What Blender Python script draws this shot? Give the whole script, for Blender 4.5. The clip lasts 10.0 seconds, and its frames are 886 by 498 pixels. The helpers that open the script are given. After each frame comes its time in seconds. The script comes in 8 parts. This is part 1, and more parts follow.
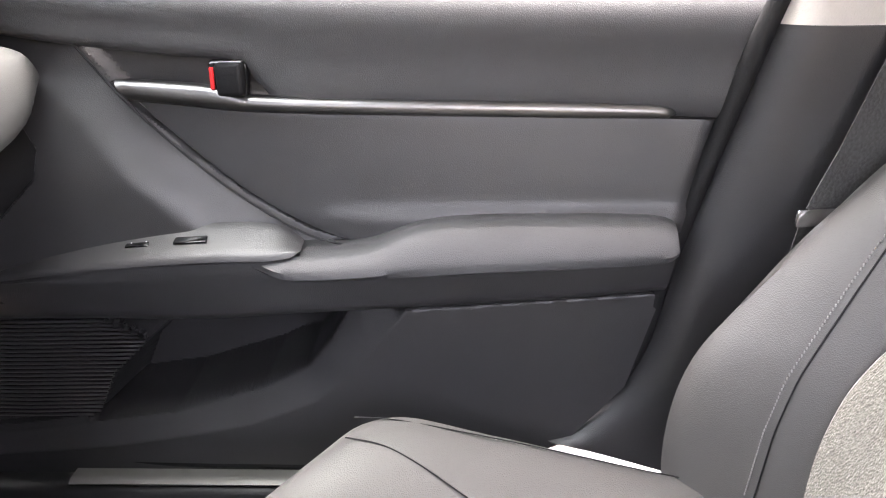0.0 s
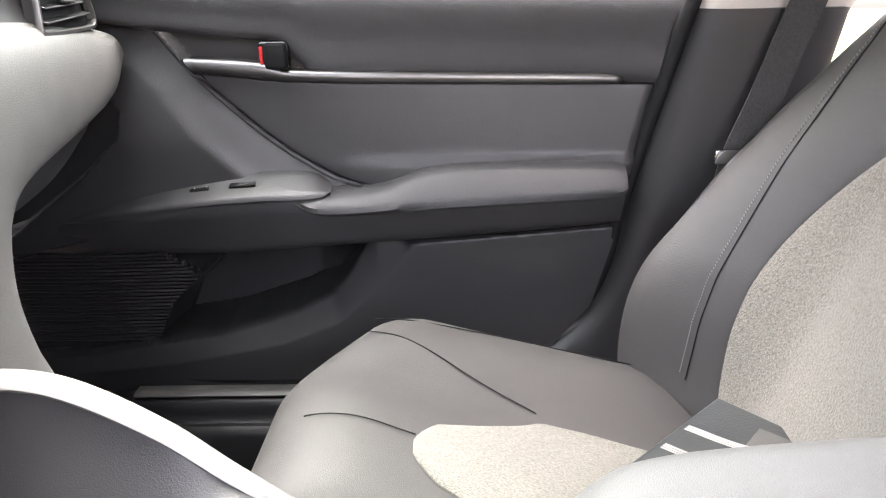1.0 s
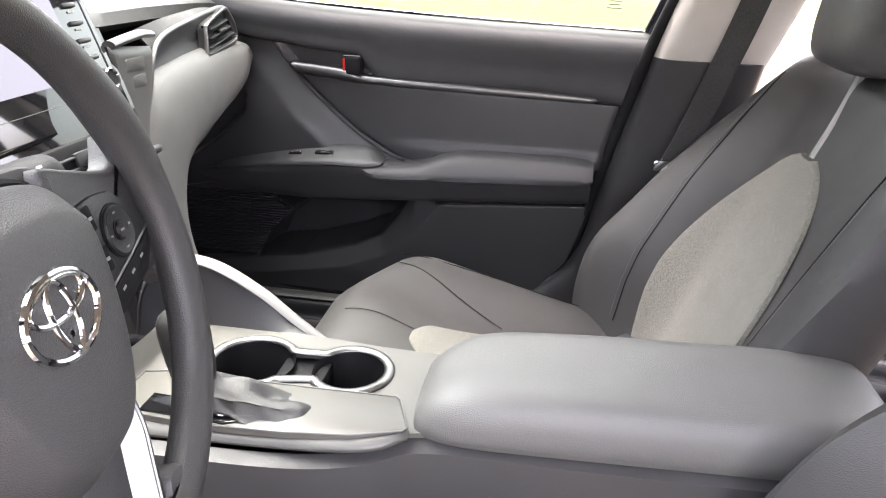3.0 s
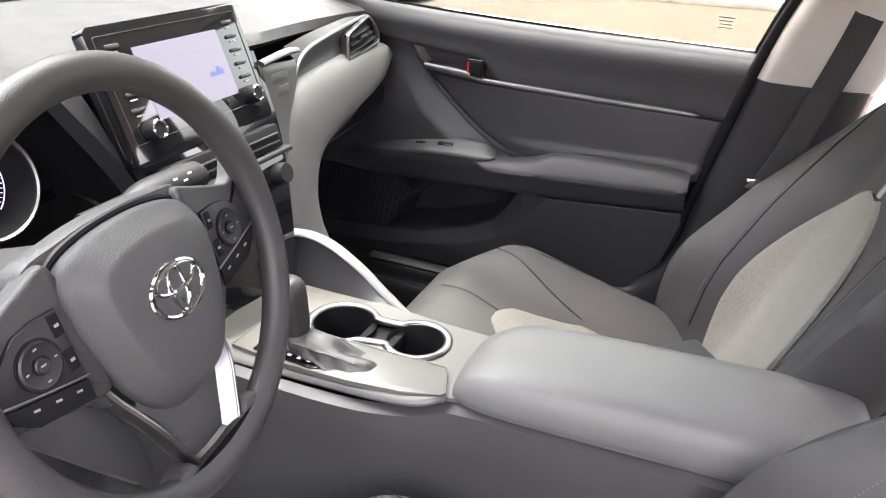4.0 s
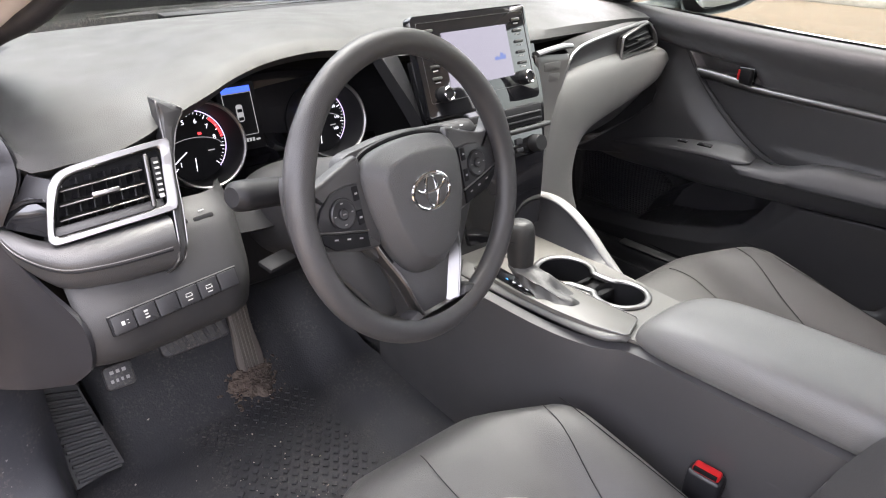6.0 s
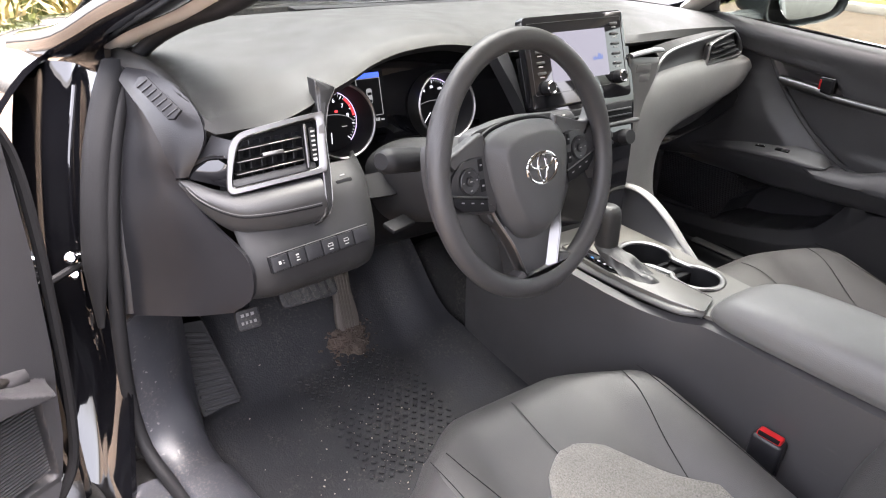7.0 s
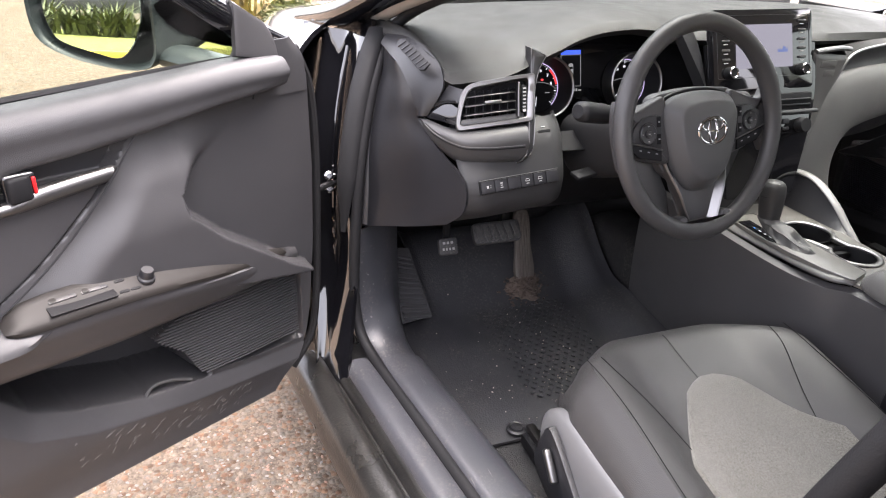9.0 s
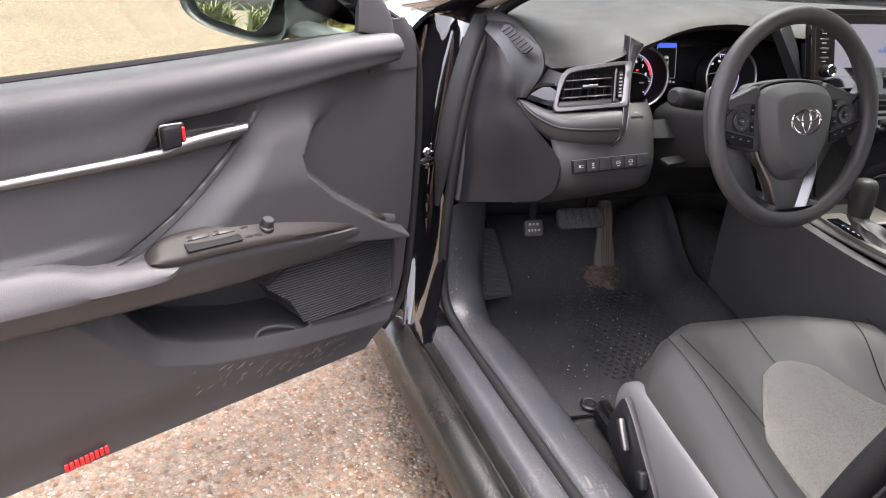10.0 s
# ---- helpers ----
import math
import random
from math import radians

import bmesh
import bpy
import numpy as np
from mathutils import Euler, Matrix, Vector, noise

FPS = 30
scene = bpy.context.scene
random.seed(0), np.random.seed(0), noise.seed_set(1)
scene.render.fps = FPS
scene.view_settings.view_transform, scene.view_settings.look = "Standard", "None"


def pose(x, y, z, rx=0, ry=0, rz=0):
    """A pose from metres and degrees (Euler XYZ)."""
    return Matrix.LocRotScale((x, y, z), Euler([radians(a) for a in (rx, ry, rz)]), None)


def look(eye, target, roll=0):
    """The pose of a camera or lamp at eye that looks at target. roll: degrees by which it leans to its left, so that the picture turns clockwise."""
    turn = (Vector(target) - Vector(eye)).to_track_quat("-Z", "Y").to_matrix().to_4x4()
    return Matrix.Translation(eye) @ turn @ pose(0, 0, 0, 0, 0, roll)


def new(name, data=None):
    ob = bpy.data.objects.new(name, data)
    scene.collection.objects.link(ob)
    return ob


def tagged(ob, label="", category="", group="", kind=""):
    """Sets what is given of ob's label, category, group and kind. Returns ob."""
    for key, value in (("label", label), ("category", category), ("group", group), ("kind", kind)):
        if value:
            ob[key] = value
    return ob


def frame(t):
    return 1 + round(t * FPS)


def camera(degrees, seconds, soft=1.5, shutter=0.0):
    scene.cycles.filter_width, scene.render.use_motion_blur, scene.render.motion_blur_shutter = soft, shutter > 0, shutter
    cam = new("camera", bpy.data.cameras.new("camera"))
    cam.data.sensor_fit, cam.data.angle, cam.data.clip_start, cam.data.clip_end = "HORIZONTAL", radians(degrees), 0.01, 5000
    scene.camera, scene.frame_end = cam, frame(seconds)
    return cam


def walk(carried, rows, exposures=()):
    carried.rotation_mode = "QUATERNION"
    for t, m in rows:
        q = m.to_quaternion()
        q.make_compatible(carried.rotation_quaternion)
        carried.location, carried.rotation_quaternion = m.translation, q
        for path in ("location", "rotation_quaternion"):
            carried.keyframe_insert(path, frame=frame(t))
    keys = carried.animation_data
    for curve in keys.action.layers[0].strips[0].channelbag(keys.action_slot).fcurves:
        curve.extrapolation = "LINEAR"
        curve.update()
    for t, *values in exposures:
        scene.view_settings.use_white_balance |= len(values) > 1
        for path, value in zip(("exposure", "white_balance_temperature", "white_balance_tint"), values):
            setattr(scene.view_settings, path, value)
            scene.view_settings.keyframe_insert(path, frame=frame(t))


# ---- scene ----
cam = camera(64.62, 10.0, soft=1.1)
PATH = [
    (0, (0.0856, -0.0358, 0.9290), (0.0313, 1.8458, 0.2533), -0.62),
    (0.5, (0.0800, -0.1480, 0.9144), (0.0517, 1.7427, 0.2629), -0.88),
    (1, (0.0741, -0.2675, 0.9026), (0.0513, 1.6264, 0.2601), -1.02),
    (1.5, (0.0827, -0.3717, 0.9216), (0.0479, 1.5146, 0.2576), -0.74),
    (2, (0.1129, -0.4614, 0.9374), (0.0578, 1.4228, 0.2689), 0.15),
    (3.5, (0.3123, -0.7090, 1.1373), (-0.1506, 1.0396, 0.2840), 2.52),
    (4, (0.3915, -0.7369, 1.1798), (-0.3053, 0.9125, 0.2889), 2.06),
    (4.5, (0.4512, -0.7441, 1.1877), (-0.4786, 0.7760, 0.2795), 1.10),
    (5, (0.5152, -0.7656, 1.1874), (-0.6104, 0.6154, 0.2787), 0.60),
    (5.5, (0.5717, -0.8135, 1.1931), (-0.6934, 0.4506, 0.2977), 0.38),
    (7, (0.6870, -1.0360, 1.2192), (-0.7615, 0.0213, 0.3338), 2.13),
    (7.5, (0.7289, -1.1117, 1.2238), (-0.7705, -0.1308, 0.3353), 2.29),
    (8, (0.7733, -1.1593, 1.2255), (-0.7901, -0.2863, 0.3347), 2.10),
    (8.5, (0.8456, -1.1786, 1.2242), (-0.7797, -0.4217, 0.3379), 2.07),
    (9, (0.9343, -1.2041, 1.2126), (-0.7428, -0.5642, 0.3308), 2.38),
    (9.5, (0.9916, -1.2385, 1.2011), (-0.7243, -0.7057, 0.3225), 2.84),
    (10, (1.0246, -1.2749, 1.1892), (-0.7140, -0.8228, 0.3102), 3.39),
]
EXPOSURES = [(0.0, 5.45), (1.0, 5.1), (2.0, 4.75), (3.5, 4.55), (5.5, 4.25), (7.5, 4.05), (10.0, 3.5)]
walk(cam, [(t, look(eye, target, roll)) for t, eye, target, roll in PATH], EXPOSURES)

# ---- world, sun, exposure ----
world = bpy.data.worlds.new("overcast_sky")
scene.world = world
world.use_nodes = True
wn = world.node_tree
sky = wn.nodes.new("ShaderNodeTexSky")
sky.sky_type, sky.sun_disc = "NISHITA", False
sky.sun_elevation, sky.sun_rotation = radians(78), radians(0)
sky.air_density, sky.dust_density, sky.ozone_density = 1.0, 6.0, 0.6
grey = wn.nodes.new("ShaderNodeHueSaturation")
grey.inputs["Saturation"].default_value = 0.35
wn.links.new(sky.outputs[0], grey.inputs["Color"])
haze = wn.nodes.new("ShaderNodeMix")
haze.data_type, haze.blend_type = "RGBA", "MULTIPLY"
haze.inputs[0].default_value = 1.0
haze.inputs[7].default_value = (1.072, 1.0, 1.02, 1)
wn.links.new(grey.outputs[0], haze.inputs[6])
wn.links.new(haze.outputs[2], wn.nodes["Background"].inputs[0])
wn.nodes["Background"].inputs[1].default_value = 0.142
sun = new("sun", bpy.data.lights.new("sun", "SUN"))
sun.data.energy, sun.data.angle, sun.data.color = 0.75, radians(75), (1.0, 0.94, 0.88)
sun.matrix_world = look((0, 0, 0), (0.0, -0.2, -0.96))


# ---- materials ----
def nodes(name):
    m = bpy.data.materials.new(name)
    m.use_nodes = True
    return m, m.node_tree, m.node_tree.nodes["Principled BSDF"]


def link(nt, a, b):
    nt.links.new(a, b)


def tex(nt, kind, scale, detail=2.0, rough=0.5):
    n = nt.nodes.new("ShaderNodeTex" + kind)
    co = nt.nodes.new("ShaderNodeTexCoord")
    link(nt, co.outputs["Object"], n.inputs["Vector"])
    n.inputs["Scale"].default_value = scale
    if kind == "Noise":
        n.inputs["Detail"].default_value, n.inputs["Roughness"].default_value = detail, rough
    return n


def ramp(nt, src, stops):
    r = nt.nodes.new("ShaderNodeValToRGB")
    while len(r.color_ramp.elements) < len(stops):
        r.color_ramp.elements.new(0.5)
    for e, (p, c) in zip(r.color_ramp.elements, stops):
        e.position, e.color = p, (*c, 1) if len(c) == 3 else c
    link(nt, src, r.inputs[0])
    return r


def bump(nt, bsdf, src, dist, strength=1.0, after=None):
    b = nt.nodes.new("ShaderNodeBump")
    b.inputs["Strength"].default_value, b.inputs["Distance"].default_value = strength, dist
    link(nt, src, b.inputs["Height"])
    if after:
        link(nt, after.outputs[0], b.inputs["Normal"])
    link(nt, b.outputs[0], bsdf.inputs["Normal"])
    return b


def tone(c, k):
    return tuple(min(1.0, v * k) for v in c)


def surface(name, col, rough=0.5, metal=0.0, grain="plastic", vary=0.12, size=700.0, depth=0.0003, coat=0.0, dust=0.0, scratch=0.0, spec=0.5):
    """A moulded or covered surface: large soft tone changes, fine grain relief, uneven gloss, and dust where asked."""
    m, nt, b = nodes(name)
    big = tex(nt, "Noise", 5.0, 4.0, 0.6)
    c = ramp(nt, big.outputs[0], [(0.3, tone(col, 1 - vary)), (0.7, tone(col, 1 + vary))])
    colour = c.outputs[0]
    if dust:
        sp = tex(nt, "Noise", 160.0, 3.0, 0.7)
        pa = tex(nt, "Noise", 9.0, 4.0, 0.65)
        mul = nt.nodes.new("ShaderNodeMath")
        mul.operation = "MULTIPLY"
        link(nt, ramp(nt, sp.outputs[0], [(0.5, (0, 0, 0)), (0.75, (1, 1, 1))]).outputs[0], mul.inputs[0])
        link(nt, ramp(nt, pa.outputs[0], [(0.45, (0, 0, 0)), (0.75, (1, 1, 1))]).outputs[0], mul.inputs[1])
        sc = nt.nodes.new("ShaderNodeMath")
        sc.operation = "MULTIPLY"
        sc.inputs[1].default_value = dust
        link(nt, mul.outputs[0], sc.inputs[0])
        mx = nt.nodes.new("ShaderNodeMix")
        mx.data_type = "RGBA"
        link(nt, sc.outputs[0], mx.inputs[0])
        link(nt, colour, mx.inputs[6])
        mx.inputs[7].default_value = (0.32, 0.28, 0.23, 1)
        colour = mx.outputs[2]
    if scratch:
        mp = nt.nodes.new("ShaderNodeMapping")
        mp.inputs["Scale"].default_value, mp.inputs["Rotation"].default_value = (9.0, 70.0, 110.0), (0.3, 0.25, 0.4)
        co = nt.nodes.new("ShaderNodeTexCoord")
        link(nt, co.outputs["Object"], mp.inputs[0])
        ns = tex(nt, "Noise", 1.6, 2.0, 0.5)
        link(nt, mp.outputs[0], ns.inputs["Vector"])
        line = ramp(nt, ns.outputs[0], [(0.66, (0, 0, 0)), (0.72, (scratch,) * 3)])
        area = ramp(nt, tex(nt, "Noise", 6.0, 2.0).outputs[0], [(0.5, (0, 0, 0)), (0.62, (1, 1, 1))])
        mul = nt.nodes.new("ShaderNodeMath")
        mul.operation = "MULTIPLY"
        link(nt, line.outputs[0], mul.inputs[0])
        link(nt, area.outputs[0], mul.inputs[1])
        mx = nt.nodes.new("ShaderNodeMix")
        mx.data_type = "RGBA"
        link(nt, mul.outputs[0], mx.inputs[0])
        link(nt, colour, mx.inputs[6])
        mx.inputs[7].default_value = (0.26, 0.25, 0.24, 1)
        colour = mx.outputs[2]
    link(nt, colour, b.inputs["Base Color"])
    b.inputs["Metallic"].default_value = metal
    b.inputs["Specular IOR Level"].default_value = spec
    ro = ramp(nt, tex(nt, "Noise", 14.0, 3.0).outputs[0], [(0.3, (rough * 0.88,) * 3), (0.7, (min(1, rough * 1.12),) * 3)])
    link(nt, ro.outputs[0], b.inputs["Roughness"])
    if coat:
        b.inputs["Coat Weight"].default_value, b.inputs["Coat Roughness"].default_value = coat, 0.04
    if grain == "plastic":
        bump(nt, b, tex(nt, "Noise", size, 2.0).outputs[0], depth)
    elif grain == "leather":
        v = tex(nt, "Voronoi", size)
        bump(nt, b, ramp(nt, v.outputs["Distance"], [(0.0, (1, 1, 1)), (0.7, (0, 0, 0))]).outputs[0], depth)
    elif grain == "fabric":
        mp = nt.nodes.new("ShaderNodeMapping")
        mp.inputs["Scale"].default_value = (1.0, 3.2, 1.0)
        co = nt.nodes.new("ShaderNodeTexCoord")
        link(nt, co.outputs["Object"], mp.inputs[0])
        ad = tex(nt, "Voronoi", size)
        link(nt, mp.outputs[0], ad.inputs["Vector"])
        first = bump(nt, b, ad.outputs["Distance"], depth)
        fl = tex(nt, "Noise", size * 1.15, 3.0, 0.7)
        bump(nt, b, fl.outputs[0], depth, 0.7, first)
        mx = nt.nodes.new("ShaderNodeMix")
        mx.data_type, mx.blend_type = "RGBA", "MULTIPLY"
        mx.inputs[0].default_value = 1.0
        link(nt, colour, mx.inputs[6])
        link(nt, ramp(nt, fl.outputs[0], [(0.3, (0.5, 0.49, 0.47)), (0.7, (1.32, 1.32, 1.32))]).outputs[0], mx.inputs[7])
        link(nt, mx.outputs[2], b.inputs["Base Color"])
        b.inputs["Sheen Weight"].default_value = 0.25
    return m


def glow(name, col, strength):
    m, nt, b = nodes(name)
    b.inputs["Base Color"].default_value = (0.01, 0.01, 0.012, 1)
    b.inputs["Emission Color"].default_value, b.inputs["Emission Strength"].default_value = (*col, 1), strength
    b.inputs["Roughness"].default_value = 0.15
    return m


def glass(name, tint=(0.86, 0.92, 0.9), amount=0.1):
    m = bpy.data.materials.new(name)
    m.use_nodes = True
    nt = m.node_tree
    nt.nodes.remove(nt.nodes["Principled BSDF"])
    t, g, mix, fr = (nt.nodes.new("ShaderNode" + k) for k in ("BsdfTransparent", "BsdfGlossy", "MixShader", "Fresnel"))
    t.inputs[0].default_value, g.inputs["Roughness"].default_value, fr.inputs[0].default_value = (*tint, 1), 0.01, 1.45
    link(nt, fr.outputs[0], mix.inputs[0])
    link(nt, t.outputs[0], mix.inputs[1])
    link(nt, g.outputs[0], mix.inputs[2])
    link(nt, mix.outputs[0], nt.nodes["Material Output"].inputs[0])
    return m


SOFT = surface("soft_touch_dark", (0.041, 0.041, 0.0437), 0.44, grain="leather", size=900, depth=0.0002, spec=0.28)
HARD = surface("hard_plastic_dark", (0.0115, 0.0115, 0.0135), 0.38, size=900, depth=0.0003, spec=0.45)
DOORP = surface("door_plastic_dark", (0.029, 0.0286, 0.0308), 0.35, size=900, depth=0.0003, vary=0.10, spec=0.45)
SCUFF = surface("scuffed_plastic", (0.033, 0.034, 0.040), 0.36, size=700, depth=0.0003, dust=0.4, scratch=0.7)
LEATHER = surface("seat_leatherette", (0.047, 0.0458, 0.0458), 0.42, grain="leather", size=800, depth=0.0002, vary=0.06)
FABRIC = surface("seat_fabric", (0.165, 0.159, 0.139), 0.9, grain="fabric", size=330, depth=0.0010, vary=0.05)
PIPING = surface("light_piping", (0.32, 0.32, 0.31), 0.5, size=500)
WING = surface("grey_soft_wing", (0.108, 0.108, 0.105), 0.5, grain="leather", size=700, depth=0.0002, vary=0.05)
LID = surface("console_lid_leatherette", (0.138, 0.136, 0.132), 0.42, grain="leather", size=900, depth=0.0002, vary=0.06)
PLATE = surface("console_plate_grey", (0.098, 0.094, 0.086), 0.42, size=900, depth=0.0001, vary=0.05)
SILVER = surface("satin_silver", (0.19, 0.187, 0.187), 0.37, 1.0, size=900, depth=0.00005, vary=0.04)
SATIN = surface("satin_edge_paint", (0.19, 0.187, 0.184), 0.42, 0.25, size=900, depth=0.00005, vary=0.04)
CHROME = surface("chrome", (0.55, 0.55, 0.56), 0.07, 1.0, grain="", vary=0.02)
DARKCHROME = surface("dark_satin_trim", (0.12, 0.117, 0.117), 0.36, 1.0, grain="", vary=0.05)
BRACK = surface("bracket_satin", (0.035, 0.035, 0.037), 0.3, 0.35, grain="", vary=0.05)
PIANO = surface("piano_black", (0.006, 0.006, 0.007), 0.06, coat=0.6, grain="", vary=0.1)
BLACK = surface("matt_black", (0.008, 0.008, 0.009), 0.6, size=600, spec=0.12)
DIRTY = surface("dirty_rocker_paint", (0.009, 0.0088, 0.0086), 0.3, size=200, depth=0.0006, vary=0.5, dust=0.16, scratch=0.3)
MHOUSE = surface("mirror_housing_paint", (0.03, 0.035, 0.037), 0.3, size=300, depth=0.0002)
STITCH = surface("grey_thread", (0.17, 0.17, 0.17), 0.8, grain="")
SOFTTOP = surface("dash_top_soft", (0.0155, 0.0155, 0.015), 0.6, grain="leather", size=900, depth=0.00018, vary=0.05, spec=0.3)
WINGD = surface("dark_soft_panel", (0.033, 0.033, 0.034), 0.5, grain="leather", size=700, depth=0.0002)
PLATEG = surface("grey_satin_cheek", (0.115, 0.113, 0.110), 0.42, 0.3, size=900, depth=0.00005)
TICK = glow("lit_white_print", (0.85, 0.87, 0.95), 0.132)
VIOLET = glow("violet_light_ring", (0.62, 0.5, 0.85), 0.132)
REDGLOW = glow("red_lamp", (1.0, 0.05, 0.06), 0.150)
BLUE = glow("blue_band", (0.05, 0.12, 0.9), 0.120)
GREYGLOW = glow("grey_picture", (0.6, 0.6, 0.62), 0.040)
SCREEN = glow("lit_screen", (0.62, 0.56, 0.72), 0.037)
MAPBLUE = glow("map_blue", (0.2, 0.3, 0.85), 0.037)
RIM = surface("wheel_rim_grained", (0.033, 0.0322, 0.033), 0.42, grain="leather", size=900, depth=0.00018, vary=0.06)
HUB = surface("wheel_hub_grained", (0.046, 0.046, 0.047), 0.5, grain="leather", size=900, depth=0.00025, vary=0.05)
HUBP = surface("moulded_mark", (0.04, 0.04, 0.04), 0.4, grain="")
GPRINT = surface("grey_print", (0.22, 0.22, 0.22), 0.6, grain="")
KNOB = surface("gear_knob_leather", (0.026, 0.026, 0.026), 0.45, grain="leather", size=900, depth=0.0001, spec=0.35)
BOOT = surface("boot_leather", (0.040, 0.040, 0.040), 0.5, grain="leather", size=900, depth=0.0002)
BLACK2 = surface("knob_plastic", (0.011, 0.011, 0.012), 0.5, size=600, depth=0.0003, spec=0.2)
BLUELIT = glow("blue_letter", (0.1, 0.4, 1.0), 0.180)
KNEE = surface("lower_dash_plastic", (0.021, 0.021, 0.022), 0.55, size=900, depth=0.0003, spec=0.28)
PEDAL = surface("worn_rubber", (0.085, 0.072, 0.064), 0.55, size=200, dust=0.9)
CONSW = surface("console_wall_plastic", (0.042, 0.041, 0.043), 0.42, size=900, depth=0.0002, vary=0.08, scratch=0.05)
RUBF = surface("ribbed_rubber_grey", (0.034, 0.034, 0.036), 0.55, size=300, depth=0.0004, dust=0.3)
MUD = surface("dried_mud", (0.07, 0.052, 0.042), 0.9, size=60, depth=0.006, vary=0.5, dust=0.6)
GRIT = surface("pale_grit", (0.5, 0.44, 0.36), 0.8, grain="")
POUCH = surface("pouch_grey", (0.032, 0.036, 0.038), 0.35, size=300, depth=0.0004)
SWITCHP = surface("switch_panel_brown_black", (0.012, 0.0108, 0.0102), 0.45, size=900, depth=0.0001, spec=0.15)
LINER = surface("pocket_liner_dark", (0.007, 0.007, 0.008), 0.4, size=500, depth=0.0002, spec=0.2)
RUBBER = surface("rubber_seal", (0.011, 0.011, 0.012), 0.6, size=400, depth=0.0004, spec=0.15)
PAINT = surface("black_car_paint", (0.004, 0.004, 0.005), 0.07, coat=1.0, grain="", vary=0.1)
HEAD = surface("headliner_light", (0.55, 0.52, 0.48), 0.9, size=300, depth=0.0006)
LIGHTP = surface("light_pillar_plastic", (0.5, 0.47, 0.44), 0.6, size=600)
CARPET = surface("carpet_black", (0.017, 0.017, 0.018), 0.95, size=350, depth=0.003, dust=0.35)
MAT = surface("rubber_mat_black", (0.022, 0.0225, 0.026), 0.58, size=260, depth=0.001, dust=0.4)
RED = surface("red_plastic", (0.48, 0.012, 0.015), 0.35, size=500)
WEB = surface("belt_webbing", (0.03, 0.03, 0.031), 0.75, grain="fabric", size=260, depth=0.0005)
WHITE = surface("white_print", (0.75, 0.75, 0.75), 0.6, grain="")
GLASS = glass("window_glass", (0.82, 0.85, 0.83))
SIDEGLASS = glass("green_tinted_glass", (0.78, 0.83, 0.77))
TINTED = glass("tinted_window_glass", (0.58, 0.61, 0.58))
LEAFY = surface("yellow_green_leaf", (0.075, 0.085, 0.025), 0.6, grain="", vary=0.5)
STRAW = surface("straw_leaf", (0.15, 0.115, 0.04), 0.6, grain="", vary=0.4)
YELLOW = surface("yellow_kerb_paint", (0.55, 0.38, 0.03), 0.7, size=80, depth=0.002, vary=0.15)
POST = surface("pale_post_paint", (0.5, 0.5, 0.48), 0.6, size=100)
MIRROR = surface("mirror_glass", (0.9, 0.92, 0.93), 0.01, 1.0, grain="", vary=0.0)


